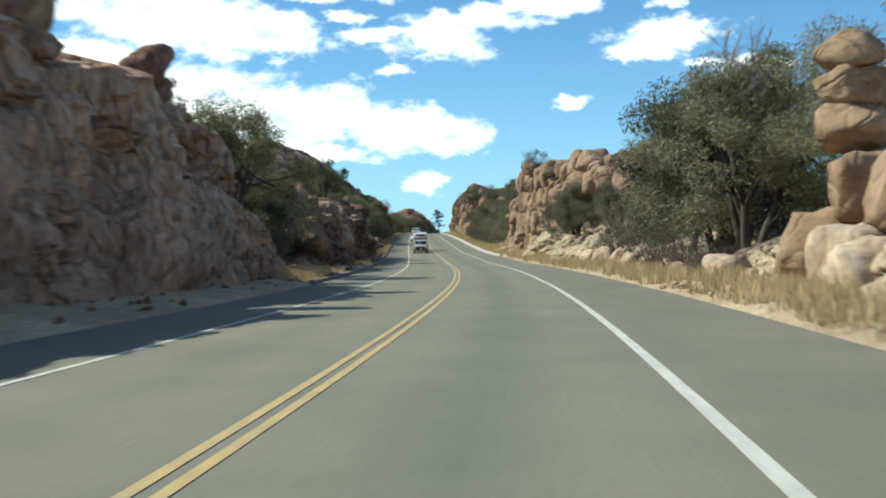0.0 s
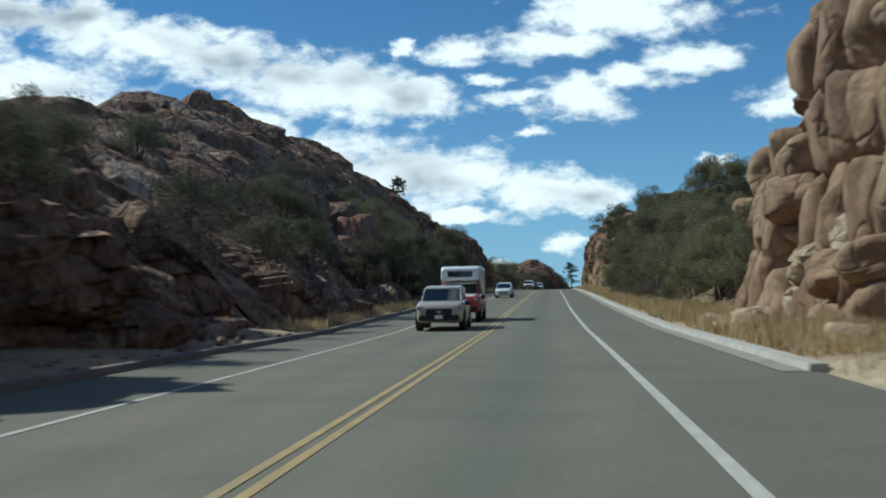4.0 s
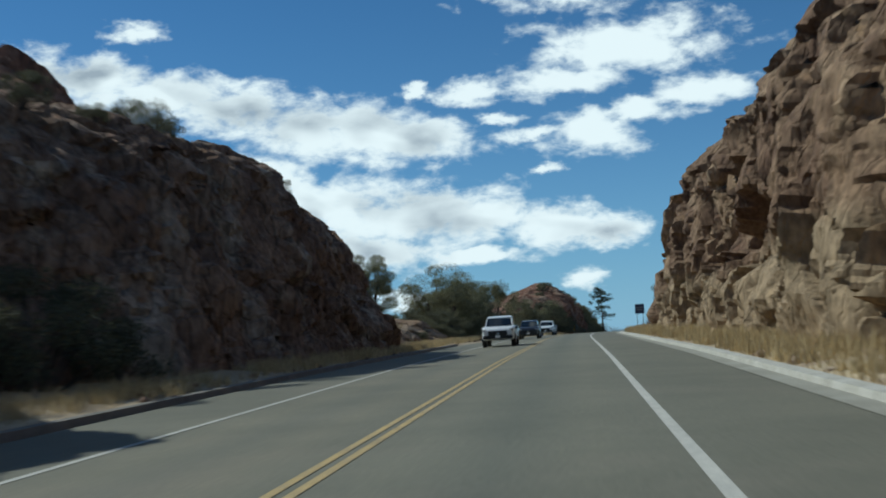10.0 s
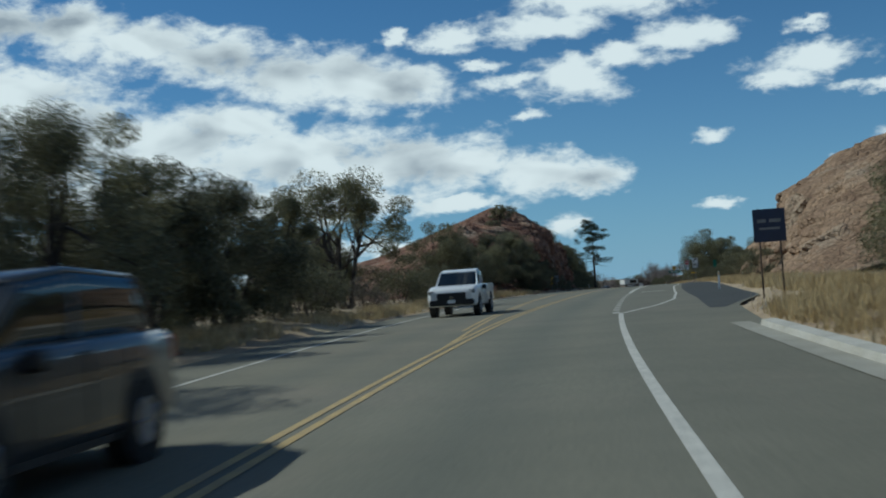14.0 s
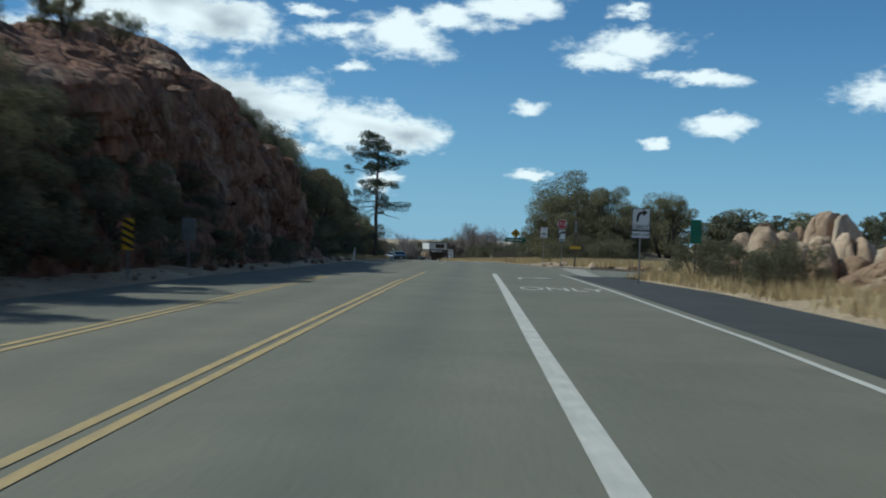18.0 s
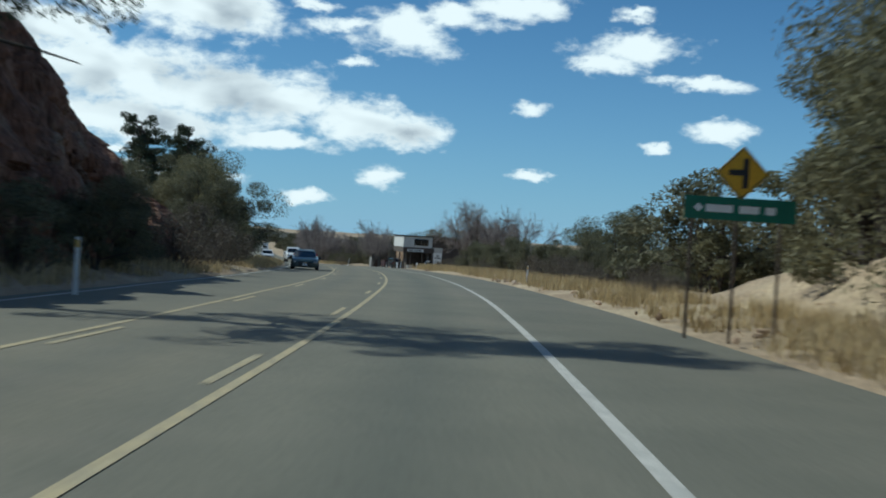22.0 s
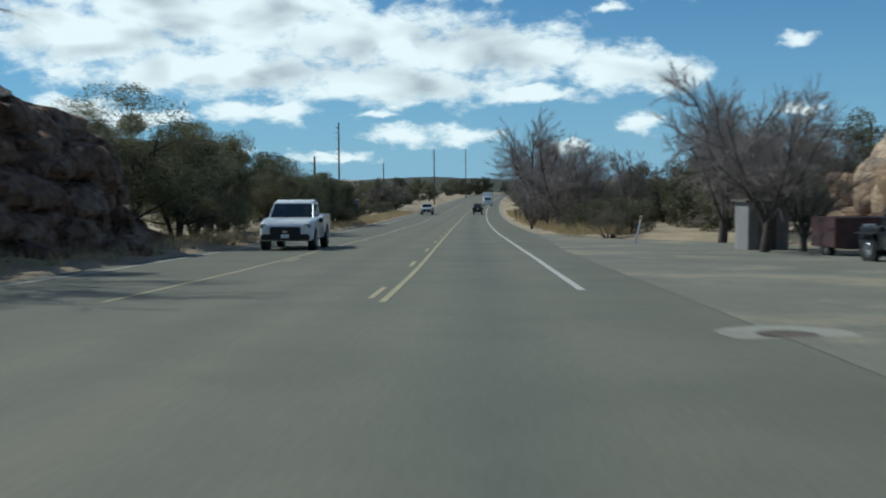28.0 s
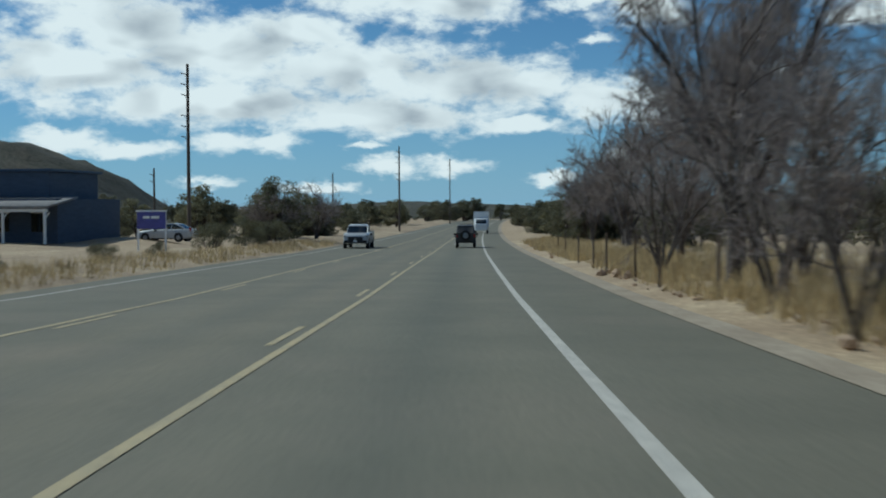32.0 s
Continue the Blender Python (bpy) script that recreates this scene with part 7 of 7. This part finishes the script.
def vehicle(kind, m, mat, label, category="car", roof_mat=None, extra=""):
    S_ = SHAPES[kind]
    name = {"hatch": "hatchback_car", "sedan": "sedan_car", "suv": "sport_utility_car", "pickup": "pickup_truck", "jeep": "off_road_car"}[kind]
    v = thing(name, m, label, category)
    part("body", loft(S_["body"]), mat, v)
    c = S_["cabin"]
    for nm, i0, i1, a0, a1 in (("windscreen", 0, 2, 0, 20), ("rear_window", len(c) - 2, len(c), 0, 20), ("side_window", 1, len(c) - 1, -4, 4), ("side_window", 1, len(c) - 1, 6, 14), ("headlining", 1, len(c) - 1, 3, 7)):
        full = loft(c[i0:i1], 5, False)
        if a1 - a0 < 20:
            keep = {i % 20 for i in range(a0, a1)}
            drop = [q for q in full.faces if (min(x.index % 20 for x in q.verts) if {0, 19} - {x.index % 20 for x in q.verts} else 19) not in keep]
            bmesh.ops.delete(full, geom=drop, context="FACES")
        part(nm, full, GLASS_DARK if nm != "headlining" else BLACK_TRIM, v)
    roof = [(y, w * .93, z1 - .05, z1 + .018, .05) for y, w, z0, z1, r in c[1:-1]]
    part("roof", loft([(roof[0][0] + .06, roof[0][1], roof[0][2] - .05, roof[0][3] - .04, .03)] + roof + [(roof[-1][0] - .06, roof[-1][1], roof[-1][2] - .05, roof[-1][3] - .05, .03)]), roof_mat or mat, v)
    for sx in (-1, 1):
        part("pillar", rod(bmesh.new(), (sx * c[0][1] * .97, c[0][0], c[0][3] - .02), (sx * c[1][1] * .93, c[1][0], c[1][3] - .04), .035, .035, 6), mat, v)
        part("pillar", rod(bmesh.new(), (sx * c[-1][1] * .99, c[-1][0] + .02, c[-1][3]), (sx * c[-2][1] * .94, c[-2][0], c[-2][3] - .05), .05, .05, 6), mat, v)
        mid = len(c) // 2
        part("pillar", rod(bmesh.new(), (sx * (c[mid][1] + .015), c[mid][0] + .05, c[mid][2]), (sx * c[mid][1] * .95, c[mid][0], c[mid][3] - .05), .035, .035, 6), mat, v)
        z = c[0][3] + .03
        mir = part("mirror", loft(((c[0][0] - .32, .10, z, z + .16, .05), (c[0][0] - .24, .12, z - .02, z + .18, .06), (c[0][0] - .14, .07, z + .02, z + .14, .05))), BLACK_TRIM, v)
        mir.location = (sx * (c[0][1] + .2), -.12, -.02)
        mir.scale = (.8, .9, .85)
        b = S_["body"]
        yl, wl, zl = b[1][0], b[1][1], b[1][3]
        hl = part("headlamp", loft(((yl - .42, .05, zl - .08, zl + .05, .03), (yl - .18, .13, zl - .17, zl + .005, .05), (yl + .015, .14, zl - .23, zl - .05, .05), (yl + .075, .10, zl - .21, zl - .09, .04))), LAMP_GREY, v)
        hl.location = (sx * (wl - .15), 0, 0)
        part("reflector", rod(bmesh.new(), (-sx * .03, yl + .03, zl - .14), (-sx * .03, yl + .082, zl - .15), .055, .05, 12), LAMP, hl)
        part("indicator", boxed(sx * .06 - .035, sx * .06 + .035, yl - .05, yl + .055, zl - .18, zl - .11, bevel=.015), AMBER, hl)
        for ys in ((.72, -.34, -1.12) if kind != "pickup" else (.95, -.1)):
            part("door_seam", boxed(-.006, .006, ys - .005, ys + .005, b[3][2] + .18, b[3][3] - .12), BLACK_TRIM, v).location = (sx * (b[3][1] + .001), 0, 0)
        part("sill", boxed(-.02, .02, S_["axle"][1] + .5, S_["axle"][0] - .5, b[3][2] - .01, b[3][2] + .1, bevel=.01), BLACK_TRIM, v).location = (sx * (b[3][1] - .05), 0, 0)
        yb = b[-1][0] if kind != "pickup" else -2.78
        part("tail_lamp", box(bmesh.new(), -.07, .07, yb - .02, yb + .12, .85, 1.1, .02), TAIL, v).location = (sx * (b[-2][1] - .10), 0, 0)
        for y in S_["axle"]:
            arch = rod(bmesh.new(), (sx * (S_["tread"] - .1), y, S_["r"] + .03), (sx * (b[3][1] + .006), y, S_["r"] + .03), S_["r"] * 1.2, S_["r"] * 1.2, 24)
            part("wheel_arch", arch, BLACK_TRIM, v)
            wheel(v, sx * (b[3][1] - .09), y, S_["r"])
        part("door_handle", box(bmesh.new(), -.012, .012, -.35, -.2, .9 if kind in ("hatch", "sedan") else 1.02, .935 if kind in ("hatch", "sedan") else 1.055, .005), BLACK_TRIM, v).location = (sx * (b[3][1] + .008), 0, 0)
    f0 = S_["body"][0]
    tallg = {"pickup": .36, "suv": .26, "jeep": .34}.get(kind, .13)
    gr_ = part("grille", box(bmesh.new(), -f0[1] * .72, f0[1] * .72, f0[0] - .14, f0[0] + .04, f0[3] - tallg, f0[3] - .0, .03), BLACK_TRIM, v)
    part("badge", box(bmesh.new(), -.09, .09, f0[0] + .03, f0[0] + .052, f0[3] - tallg * .62, f0[3] - tallg * .62 + .09, .02), CHROME, gr_)
    part("front_bumper", box(bmesh.new(), -f0[1] * 1.12, f0[1] * 1.12, f0[0] - .25, f0[0] + .06, f0[2] - .06, f0[2] + .16, .04), BLACK_TRIM if kind in ("suv", "jeep", "pickup") else mat, v)
    part("lower_grille", box(bmesh.new(), -f0[1] * .7, f0[1] * .7, f0[0] - .1, f0[0] + .07, f0[2] - .02, f0[2] + .09, .01), BLACK_TRIM, v)
    if kind == "pickup":
        for sx in (-1, 1):
            part("bed_side", box(bmesh.new(), sx * .96 - .04, sx * .96 + .04, -2.8, -.78, .55, 1.27, .03), mat, v)
        part("bed_floor", boxed(-.95, .95, -2.8, -.78, .55, .62), BLACK_TRIM, v), part("tailgate", boxed(-.95, .95, -2.82, -2.76, .6, 1.27, bevel=.015), mat, v)
        part("rear_bumper", boxed(-.95, .95, -2.95, -2.8, .48, .66, bevel=.03), CHROME, v)
    else:
        yb = S_["body"][-1][0]
        part("rear_bumper", box(bmesh.new(), -S_["body"][-1][1] * 1.05, S_["body"][-1][1] * 1.05, yb - .1, yb + .1, .42, .62, .04), BLACK_TRIM if kind in ("jeep", "suv") else mat, v)
    if kind == "jeep":
        sp = part("spare_wheel", rod(bmesh.new(), (0, -1.92, 1.0), (0, -2.16, 1.0), .40, .40, 24), TYRE, v)
        part("spare_cover", rod(bmesh.new(), (0, -2.15, 1.0), (0, -2.18, 1.0), .24, .2, 18), SIGN_BACK, sp)
        for sx in (-1, 1):
            for y in S_["axle"]:
                part("fender", box(bmesh.new(), sx * .86 - .1, sx * .86 + .1, y - .55, y + .55, .86, .92, .02), BLACK_TRIM, v)
            part("roof_bar", rod(bmesh.new(), (sx * .58, .4, 1.90), (sx * .58, -1.65, 1.90), .022, .022, 6), BLACK_TRIM, v)
        for y in (.3, -.4, -1.0, -1.6):
            part("cross_bar", rod(bmesh.new(), (-.58, y, 1.89), (.58, y, 1.89), .02, .02, 6), BLACK_TRIM, v)
    part("plate_front", box(bmesh.new(), -.15, .15, f0[0] + .05, f0[0] + .075, f0[2] + .02, f0[2] + .16), SIGN_WHITE, v)
    return v


WHITE_CAR, SILVER, BEIGE = paint("white_car_paint", (.82, .82, .81)), paint("silver_paint", (.48, .49, .49)), paint("beige_paint", (.46, .42, .35))
DARK_CAR, GREEN_CAR, RED_CAR = paint("black_car_paint", (.022, .022, .026)), paint("dark_green_paint", (.045, .075, .075)), paint("red_paint", (.36, .03, .03))
vehicle("suv", at(153, -1.9, 0, 180), BEIGE, "beige sport utility car with its headlamps on")
camper = vehicle("pickup", at(161.8, -1.8, 0, 180), RED_CAR, "red and white pickup carrying a camper", "pickup", WHITE_CAR)
part("camper_shell", loft(((1.0, .85, 1.92, 2.45, .12), (.2, .98, 1.9, 2.6, .15), (-.75, .98, 1.3, 2.62, .15), (-2.7, .98, 1.3, 2.6, .15))), WHITE_CAR, camper), part("camper_window", boxed(-.6, .6, .96, 1.02, 2.05, 2.35, bevel=.02), GLASS_DARK, camper)
part("bonnet", loft(((2.6, .7, 1.08, 1.15, .03), (2.0, .8, 1.18, 1.25, .03), (1.1, .82, 1.22, 1.28, .03))), WHITE_CAR, camper, "white bonnet panel")
vehicle("hatch", at(224.3, -2.3, 0, 178), WHITE_CAR, "white hatchback driving in the opposite lane")
vehicle("pickup", at(333, -2.15, 0, 180), WHITE_CAR, "white pickup truck with a dark grille", "pickup")
vehicle("suv", at(369.2, -1.95, 0, 179), DARK_CAR, "black sport utility car with headlamps lit")
vehicle("pickup", at(408, -2.9, 0, 180), WHITE_CAR, "white pickup truck coming round the bend", "pickup")
vehicle("sedan", at(642.8, -5.1, 0, 182) @ Matrix.Diagonal((1, 1, .9, 1)), GREEN_CAR, "dark green sedan in the opposite lane")
vehicle("sedan", at(662.2, -5.4, 0, 183) @ Matrix.Diagonal((1, 1, .93, 1)), SILVER, "silver sedan following a green one")
vehicle("pickup", at(712, -5.3, 0, 182), WHITE_CAR, "white pickup truck in the far lane", "pickup")
vehicle("pickup", at(769.3, -5.8, 0, 180) @ Matrix.Diagonal((1.07, 1.07, 1.07, 1)), WHITE_CAR, "white crew pickup truck with chrome bumper", "pickup")
vehicle("pickup", at(915, -6.5, 0, 180), SILVER, "silver pickup truck in the opposite lane", "pickup")
vehicle("jeep", at(915.5, 2.1, 0, 0), DARK_CAR, "black off-road car with a spare wheel on its tailgate")
vehicle("jeep", at(754.5, 14.2, -.1, 8), DARK_CAR, "black off-road car parked on the gravel layby")
vehicle("sedan", at(913, -21.5, .6, 80), SILVER, "silver sedan parked by the blue building")
truck = thing("box_truck", at(1003, 3.2, 0, 180), "white box truck far along the road", "truck")
part("cargo_box", boxed(-1.2, 1.2, -3.6, 1.4, .9, 3.4, bevel=.04), WHITE_CAR, truck), part("cab", loft(((2.9, .9, .5, 1.4, .1), (2.7, 1.02, .45, 1.6, .12), (2.2, 1.0, .45, 2.3, .15), (1.45, 1.0, .45, 2.4, .15))), WHITE_CAR, truck)
part("windscreen", loft(((2.76, .8, 1.55, 1.62, .02), (2.3, .82, 1.6, 2.2, .05))), GLASS_DARK, truck)
for x, y in ((-.95, 2.1), (.95, 2.1), (-.95, -2.4), (.95, -2.4)):
    wheel(truck, x, y, .45, .28)

# layby clutter
tr = thing("cargo_trailer", at(760.5, 14.6, -.05, 12), "dark red utility trailer with a white label", "trailer")
RUST_RED = material("dark_red_steel", (.085, .035, .032), .7, second=(.05, .025, .025), mottle=3)
part("box", boxed(-1.3, 1.3, -.8, .8, .35, 1.35, bevel=.02), RUST_RED, tr), part("label", boxed(-.3, .15, -.815, -.803, .75, 1.15), SIGN_WHITE, tr)
wheel(tr, -1.1, 0, .32), wheel(tr, 1.1, 0, .32)
part("drawbar", boxed(1.3, 2.2, -.06, .06, .42, .52), RUST_RED, tr), part("jockey_wheel", rod(bmesh.new(), (2.1, -.05, .12), (2.1, .05, .12), .12, .12, 12), TYRE, tr)
SHED_GREY = material("grey_boards", (.27, .26, .25), .85, second=(.2, .19, .18), mottle=2, stretch=(1, 1, .2))
sh = thing("shed", at(766.5, 12.9, 0, 5), "small grey wooden shed behind a bare tree", "shed")
part("wall", boxed(-.8, .8, -.8, .8, -.2, 1.85, bevel=.01), SHED_GREY, sh), part("roof", boxed(-.95, .95, -.95, .95, 1.854, 1.95, bevel=.01), POLE_WOOD, sh), part("door", boxed(-.4, .3, -.83, -.803, 0, 1.6), POLE_WOOD, sh)
rf = thing("rail_fence", at(757, 17.3, 0, -6), "low weathered wooden rail fence with a white board", "fence")
for k in range(4):
    part("post", boxed(k * 1.3 - .05, k * 1.3 + .05, -.05, .05, -.2, 1.05, bevel=.01), POLE_WOOD, rf)
for z in (.5, .9):
    part("rail", boxed(-.1, 4.0, -.075, -.052, z - .05, z + .05, bevel=.006), POLE_WOOD, rf)
part("white_board", boxed(-.9, -.1, -.04, .0, .1, 1.15, bevel=.01), SIGN_WHITE, rf)

# ---- buildings ----
CREAM = material("cream_stucco", (.62, .60, .56), .85, second=(.54, .52, .48), mottle=1.2, fine=(.9, 1.08), fine_scale=12)
BROWN_WALL = material("brown_boards", (.10, .075, .06), .85, second=(.07, .055, .045), mottle=2)
BLUE_WALL = material("blue_boards", (.075, .10, .145), .8, second=(.06, .08, .115), mottle=1.5, fine_scale=15, stretch=(1, 1, 4))
BLUE_ROOF = material("blue_metal_roof", (.05, .085, .15), .55, second=(.04, .07, .12), mottle=1.5)
SHINGLE = material("dark_shingles", (.06, .055, .05), .9, second=(.04, .036, .034), mottle=3)
st = thing("roadside_store", at(731, 11.7, 0, 2), "two-storey cream and brown roadside store on posts", "building")
part("upper_wall", boxed(0, 4.3, .02, 7.5, 3.2, 4.75, bevel=.02), CREAM, st), part("rear_wall", boxed(4.3, 11, .6, 7.5, 0, 4.7, bevel=.02), BROWN_WALL, st)
part("roof", boxed(-.15, 11.2, -.15, 7.7, 4.754, 4.92, bevel=.02), SHINGLE, st), part("fascia", boxed(0, 4.6, -.02, 7.4, 2.45, 3.196, bevel=.01), BROWN_WALL, st)
wn = part("window", boxed(1.6, 3.7, -.03, .015, 3.5, 4.45, bevel=.01), GLASS_DARK, st)
for x in (1.6, 2.62, 3.66):
    part("frame", boxed(x - .03, x + .05, -.05, -.032, 3.5, 4.45), BROWN_WALL, wn)
bd = part("sign_board", boxed(.6, 3.0, -.06, -.025, 2.6, 2.95), SIGN_WHITE, st)
for x, w in ((.75, .7), (1.6, 1.2)):
    part("text_bar", boxed(x, x + w, -.075, -.062, 2.7, 2.86), BROWN_WALL, bd)
part("arched_window", flat_shape("arched_window", ((-.55, 0), (.55, 0), (.5, .4), (.3, .68), (0, .8), (-.3, .68), (-.5, .4)), pose(5.2, .58, 3.3, 90), BROWN_WALL, .02).data, None, st).matrix_basis = pose(5.3, .58, 3.35, 90)
bpy.data.objects.remove(bpy.data.objects["arched_window"])
part("white_panel", boxed(4.5, 6.0, .52, .58, 2.3, 3.3, bevel=.01), CREAM, st)
for x, y in ((.2, .2), (.2, 3.5), (.2, 7.2), (1.2, .2), (2.9, .25), (3.7, .3), (4.4, .3)):
    part("post", boxed(x - .09, x + .09, y - .09, y + .09, -.2, 2.446), BROWN_WALL, st)
part("back_wall", boxed(1.5, 4.28, 4.5, 7.3, -.1, 2.44), BROWN_WALL, st)
for x, h, mat in ((-.9, .9, SIGN_WHITE), (2.0, 1.0, SIGN_WHITE), (3.2, 1.1, SIGN_WHITE)):
    a = thing("white_post", at(730.2, 11.7 + x, 0, 10), "short white painted post before the store", "post", "white posts")
    part("stake", box(bmesh.new(), -.09, .09, -.09, .09, -.1, h, .02), mat, a)
pt = thing("planter", at(730, 12.6, 0, 0), "round concrete planter at the store's corner", "planter")
part("tub", rod(bmesh.new(), (0, 0, -.05), (0, 0, .6), .42, .5, 18), CONCRETE, pt), part("soil", rod(bmesh.new(), (0, 0, .6), (0, 0, .62), .43, .43, 18), BARK, pt)
bo = thing("menu_board", at(714, 13.6, 0, 2), "tall white advertising board beside the store", "sign")
part("panel", boxed(-.55, .55, -.04, .04, .15, 2.3, bevel=.01), SIGN_WHITE, bo), part("stand", boxed(-.5, .5, -.03, .03, -.2, .146), BROWN_WALL, bo)
bars(1.55, (.22, .5), .12, bo, SIGN_BLACK, -.01), bars(1.85, (.3,), .12, bo, SIGN_BLACK, -.01), bars(1.1, (.6,), .06, bo, SIGN_BACK, -.01)
gr = thing("barrel_smoker", at(712.5, 12.3, 0, 15), "black barrel smoker standing on thin legs", "grill")
part("barrel", loft([(y, w, .9 - w, .9 + w, w) for y, w in ((-.6, .25), (-.55, .33), (.55, .33), (.6, .25))], 6), BLACK_TRIM, gr)
for x, y in ((-.2, -.4), (.2, -.4), (-.2, .4), (.2, .4)):
    part("leg", rod(bmesh.new(), (x, y, -.05), (x * .8, y, .7), .025, .025, 6), BLACK_TRIM, gr)
part("chimney", rod(bmesh.new(), (0, .45, 1.15), (0, .45, 1.7), .06, .06, 10), BLACK_TRIM, gr)

bl = thing("blue_building", at(907, -33, .6, -8), "blue wooden shop with a long white-posted porch", "building")
part("wall", boxed(-14, 4.5, 1.5, 12, -.5, 3.3, bevel=.02), BLUE_WALL, bl)
part("upper_wall", boxed(-14, 2.8, 3.5, 11.5, 3.304, 5.4, bevel=.02), BLUE_WALL, bl), part("roof", boxed(-14.3, 3.1, 3.2, 11.8, 5.404, 5.6, bevel=.03), BLUE_ROOF, bl)
part("porch_roof", loft(((-1.3, 9.6, 2.55, 2.72, .04), (3.4, 9.6, 3.3, 3.45, .04))), SHED_GREY, bl).location = (-4.4, 0, 0)
part("porch_beam", boxed(-14, 5.1, -1.15, -1.0, 2.3, 2.52), SIGN_WHITE, bl)
for x in (-13.5, -10.5, -7.5, -4.5, -1.5, 1.6, 4.9):
    ps = part("porch_post", boxed(x - .08, x + .08, -1.16, -1.0, -.5, 2.3), SIGN_WHITE, bl)
    part("bracket", rod(bmesh.new(), (x, -1.08, 1.75), (x + .4, -1.08, 2.28), .05, .05, 6), SIGN_WHITE, ps)
for x in (-12, -9, -6, -3, 0, 3):
    w_ = part("window", boxed(x - .6, x + .6, 1.46, 1.496, .8, 2.2), GLASS_DARK, bl)
    part("frame", boxed(x - .66, x + .66, 1.45, 1.458, 2.2, 2.3), SIGN_WHITE, w_)
part("porch_floor", boxed(-14, 5.1, -1.2, 1.49, -.5, -.05), POLE_WOOD, bl)


# far hills at the end of the view
def far_hill(s, d, length, width, tall, seed, label):
    u, v = np.linspace(-1, 1, 60), np.linspace(-1, 1, 36)
    V, U = np.meshgrid(v, u)
    r = np.sqrt(U * U + V * V)
    z = tall * np.clip(np.cos(np.clip(r, 0, 1) * math.pi / 2) ** 1.3 + .16 * fractal(np.stack([U * 3, V * 3, U * 0 + seed], -1), 4, seed) * (r < .95), 0, 2) - 1.5
    pts = lay(s + U * length, d + V * width, z)
    tagged(part("hill", mesh_of("hill", pts.reshape(-1, 3), grid_faces(60, 36)[:, ::-1], True), HILL), label, "hill", kind="structure")


HILL = material("scrubby_hillside", (.06, .055, .036), .95, second=(.036, .038, .024), mottle=.12, fine=(.6, 1.3), fine_scale=1.2, bump=.5, bump_scale=.5, third=(.085, .07, .045), third_scale=.05)
far_hill(1050, -105, 70, 60, 19, 3, "dark scrub-covered hill behind the blue building")
far_hill(1420, -60, 150, 160, 9, 5, "low dark wooded hill at the end of the road")
far_hill(1400, 170, 200, 120, 9, 7, "low dark wooded hill beyond the trees")

# kerb and pale gutter round the mouth of the side road
def bent_kerb(points, width, tall, mat, label):
    top = thing("kerb_corner", Matrix(), label, "kerb", kind="structure")
    s, d = np.array([q[0] for q in points], float), np.array([q[1] for q in points], float)
    u = np.linspace(0, len(points) - 1, 26)
    s, d = np.interp(u, range(len(points)), s), np.interp(u, range(len(points)), d)
    for k in range(25):
        a, b = lay(s[k], d[k]), lay(s[k + 1], d[k + 1])
        n = np.array([-(b - a)[1], (b - a)[0], 0])
        n *= width / np.linalg.norm(n)
        g = (b - a) * .006
        ring = [(a + g, -.06), (b - g, -.06), (b - g + n, -.06), (a + g + n, -.06), (a + g, tall), (b - g, tall), (b - g + n, tall), (a + g + n, tall)]
        pts = np.array([q + np.array([0, 0, z]) for q, z in ring])
        part("kerb_stone", mesh_of("kerb_stone", pts, [(3, 2, 1, 0), (4, 5, 6, 7), (0, 1, 5, 4), (1, 2, 6, 5), (2, 3, 7, 6), (3, 0, 4, 7)]), mat, top)


bent_kerb(((548, 8.8), (545.2, 9.6), (543, 11), (541.6, 14), (541.2, 20), (541, 30)), -.22, .14, OLD_CONCRETE, "weathered kerb round the corner of the side road")
gut = np.array([(s, d0 + w * wide) for s, d0, wide in ((520, 8.0, 1.0), (526, 8.1, 1.1), (532, 8.35, 1.2), (537, 8.5, 1.4), (541, 8.7, 1.5), (545, 9.0, 1.0), (548, 9.4, .5)) for w in (0, 1)])
tagged(part("gutter_apron", mesh_of("gutter_apron", lay(gut[:, 0], gut[:, 1], .013), grid_faces(7, 2)[:, ::-1], True), GUTTER), "pale concrete valley gutter across the side road", "gutter", kind="structure")
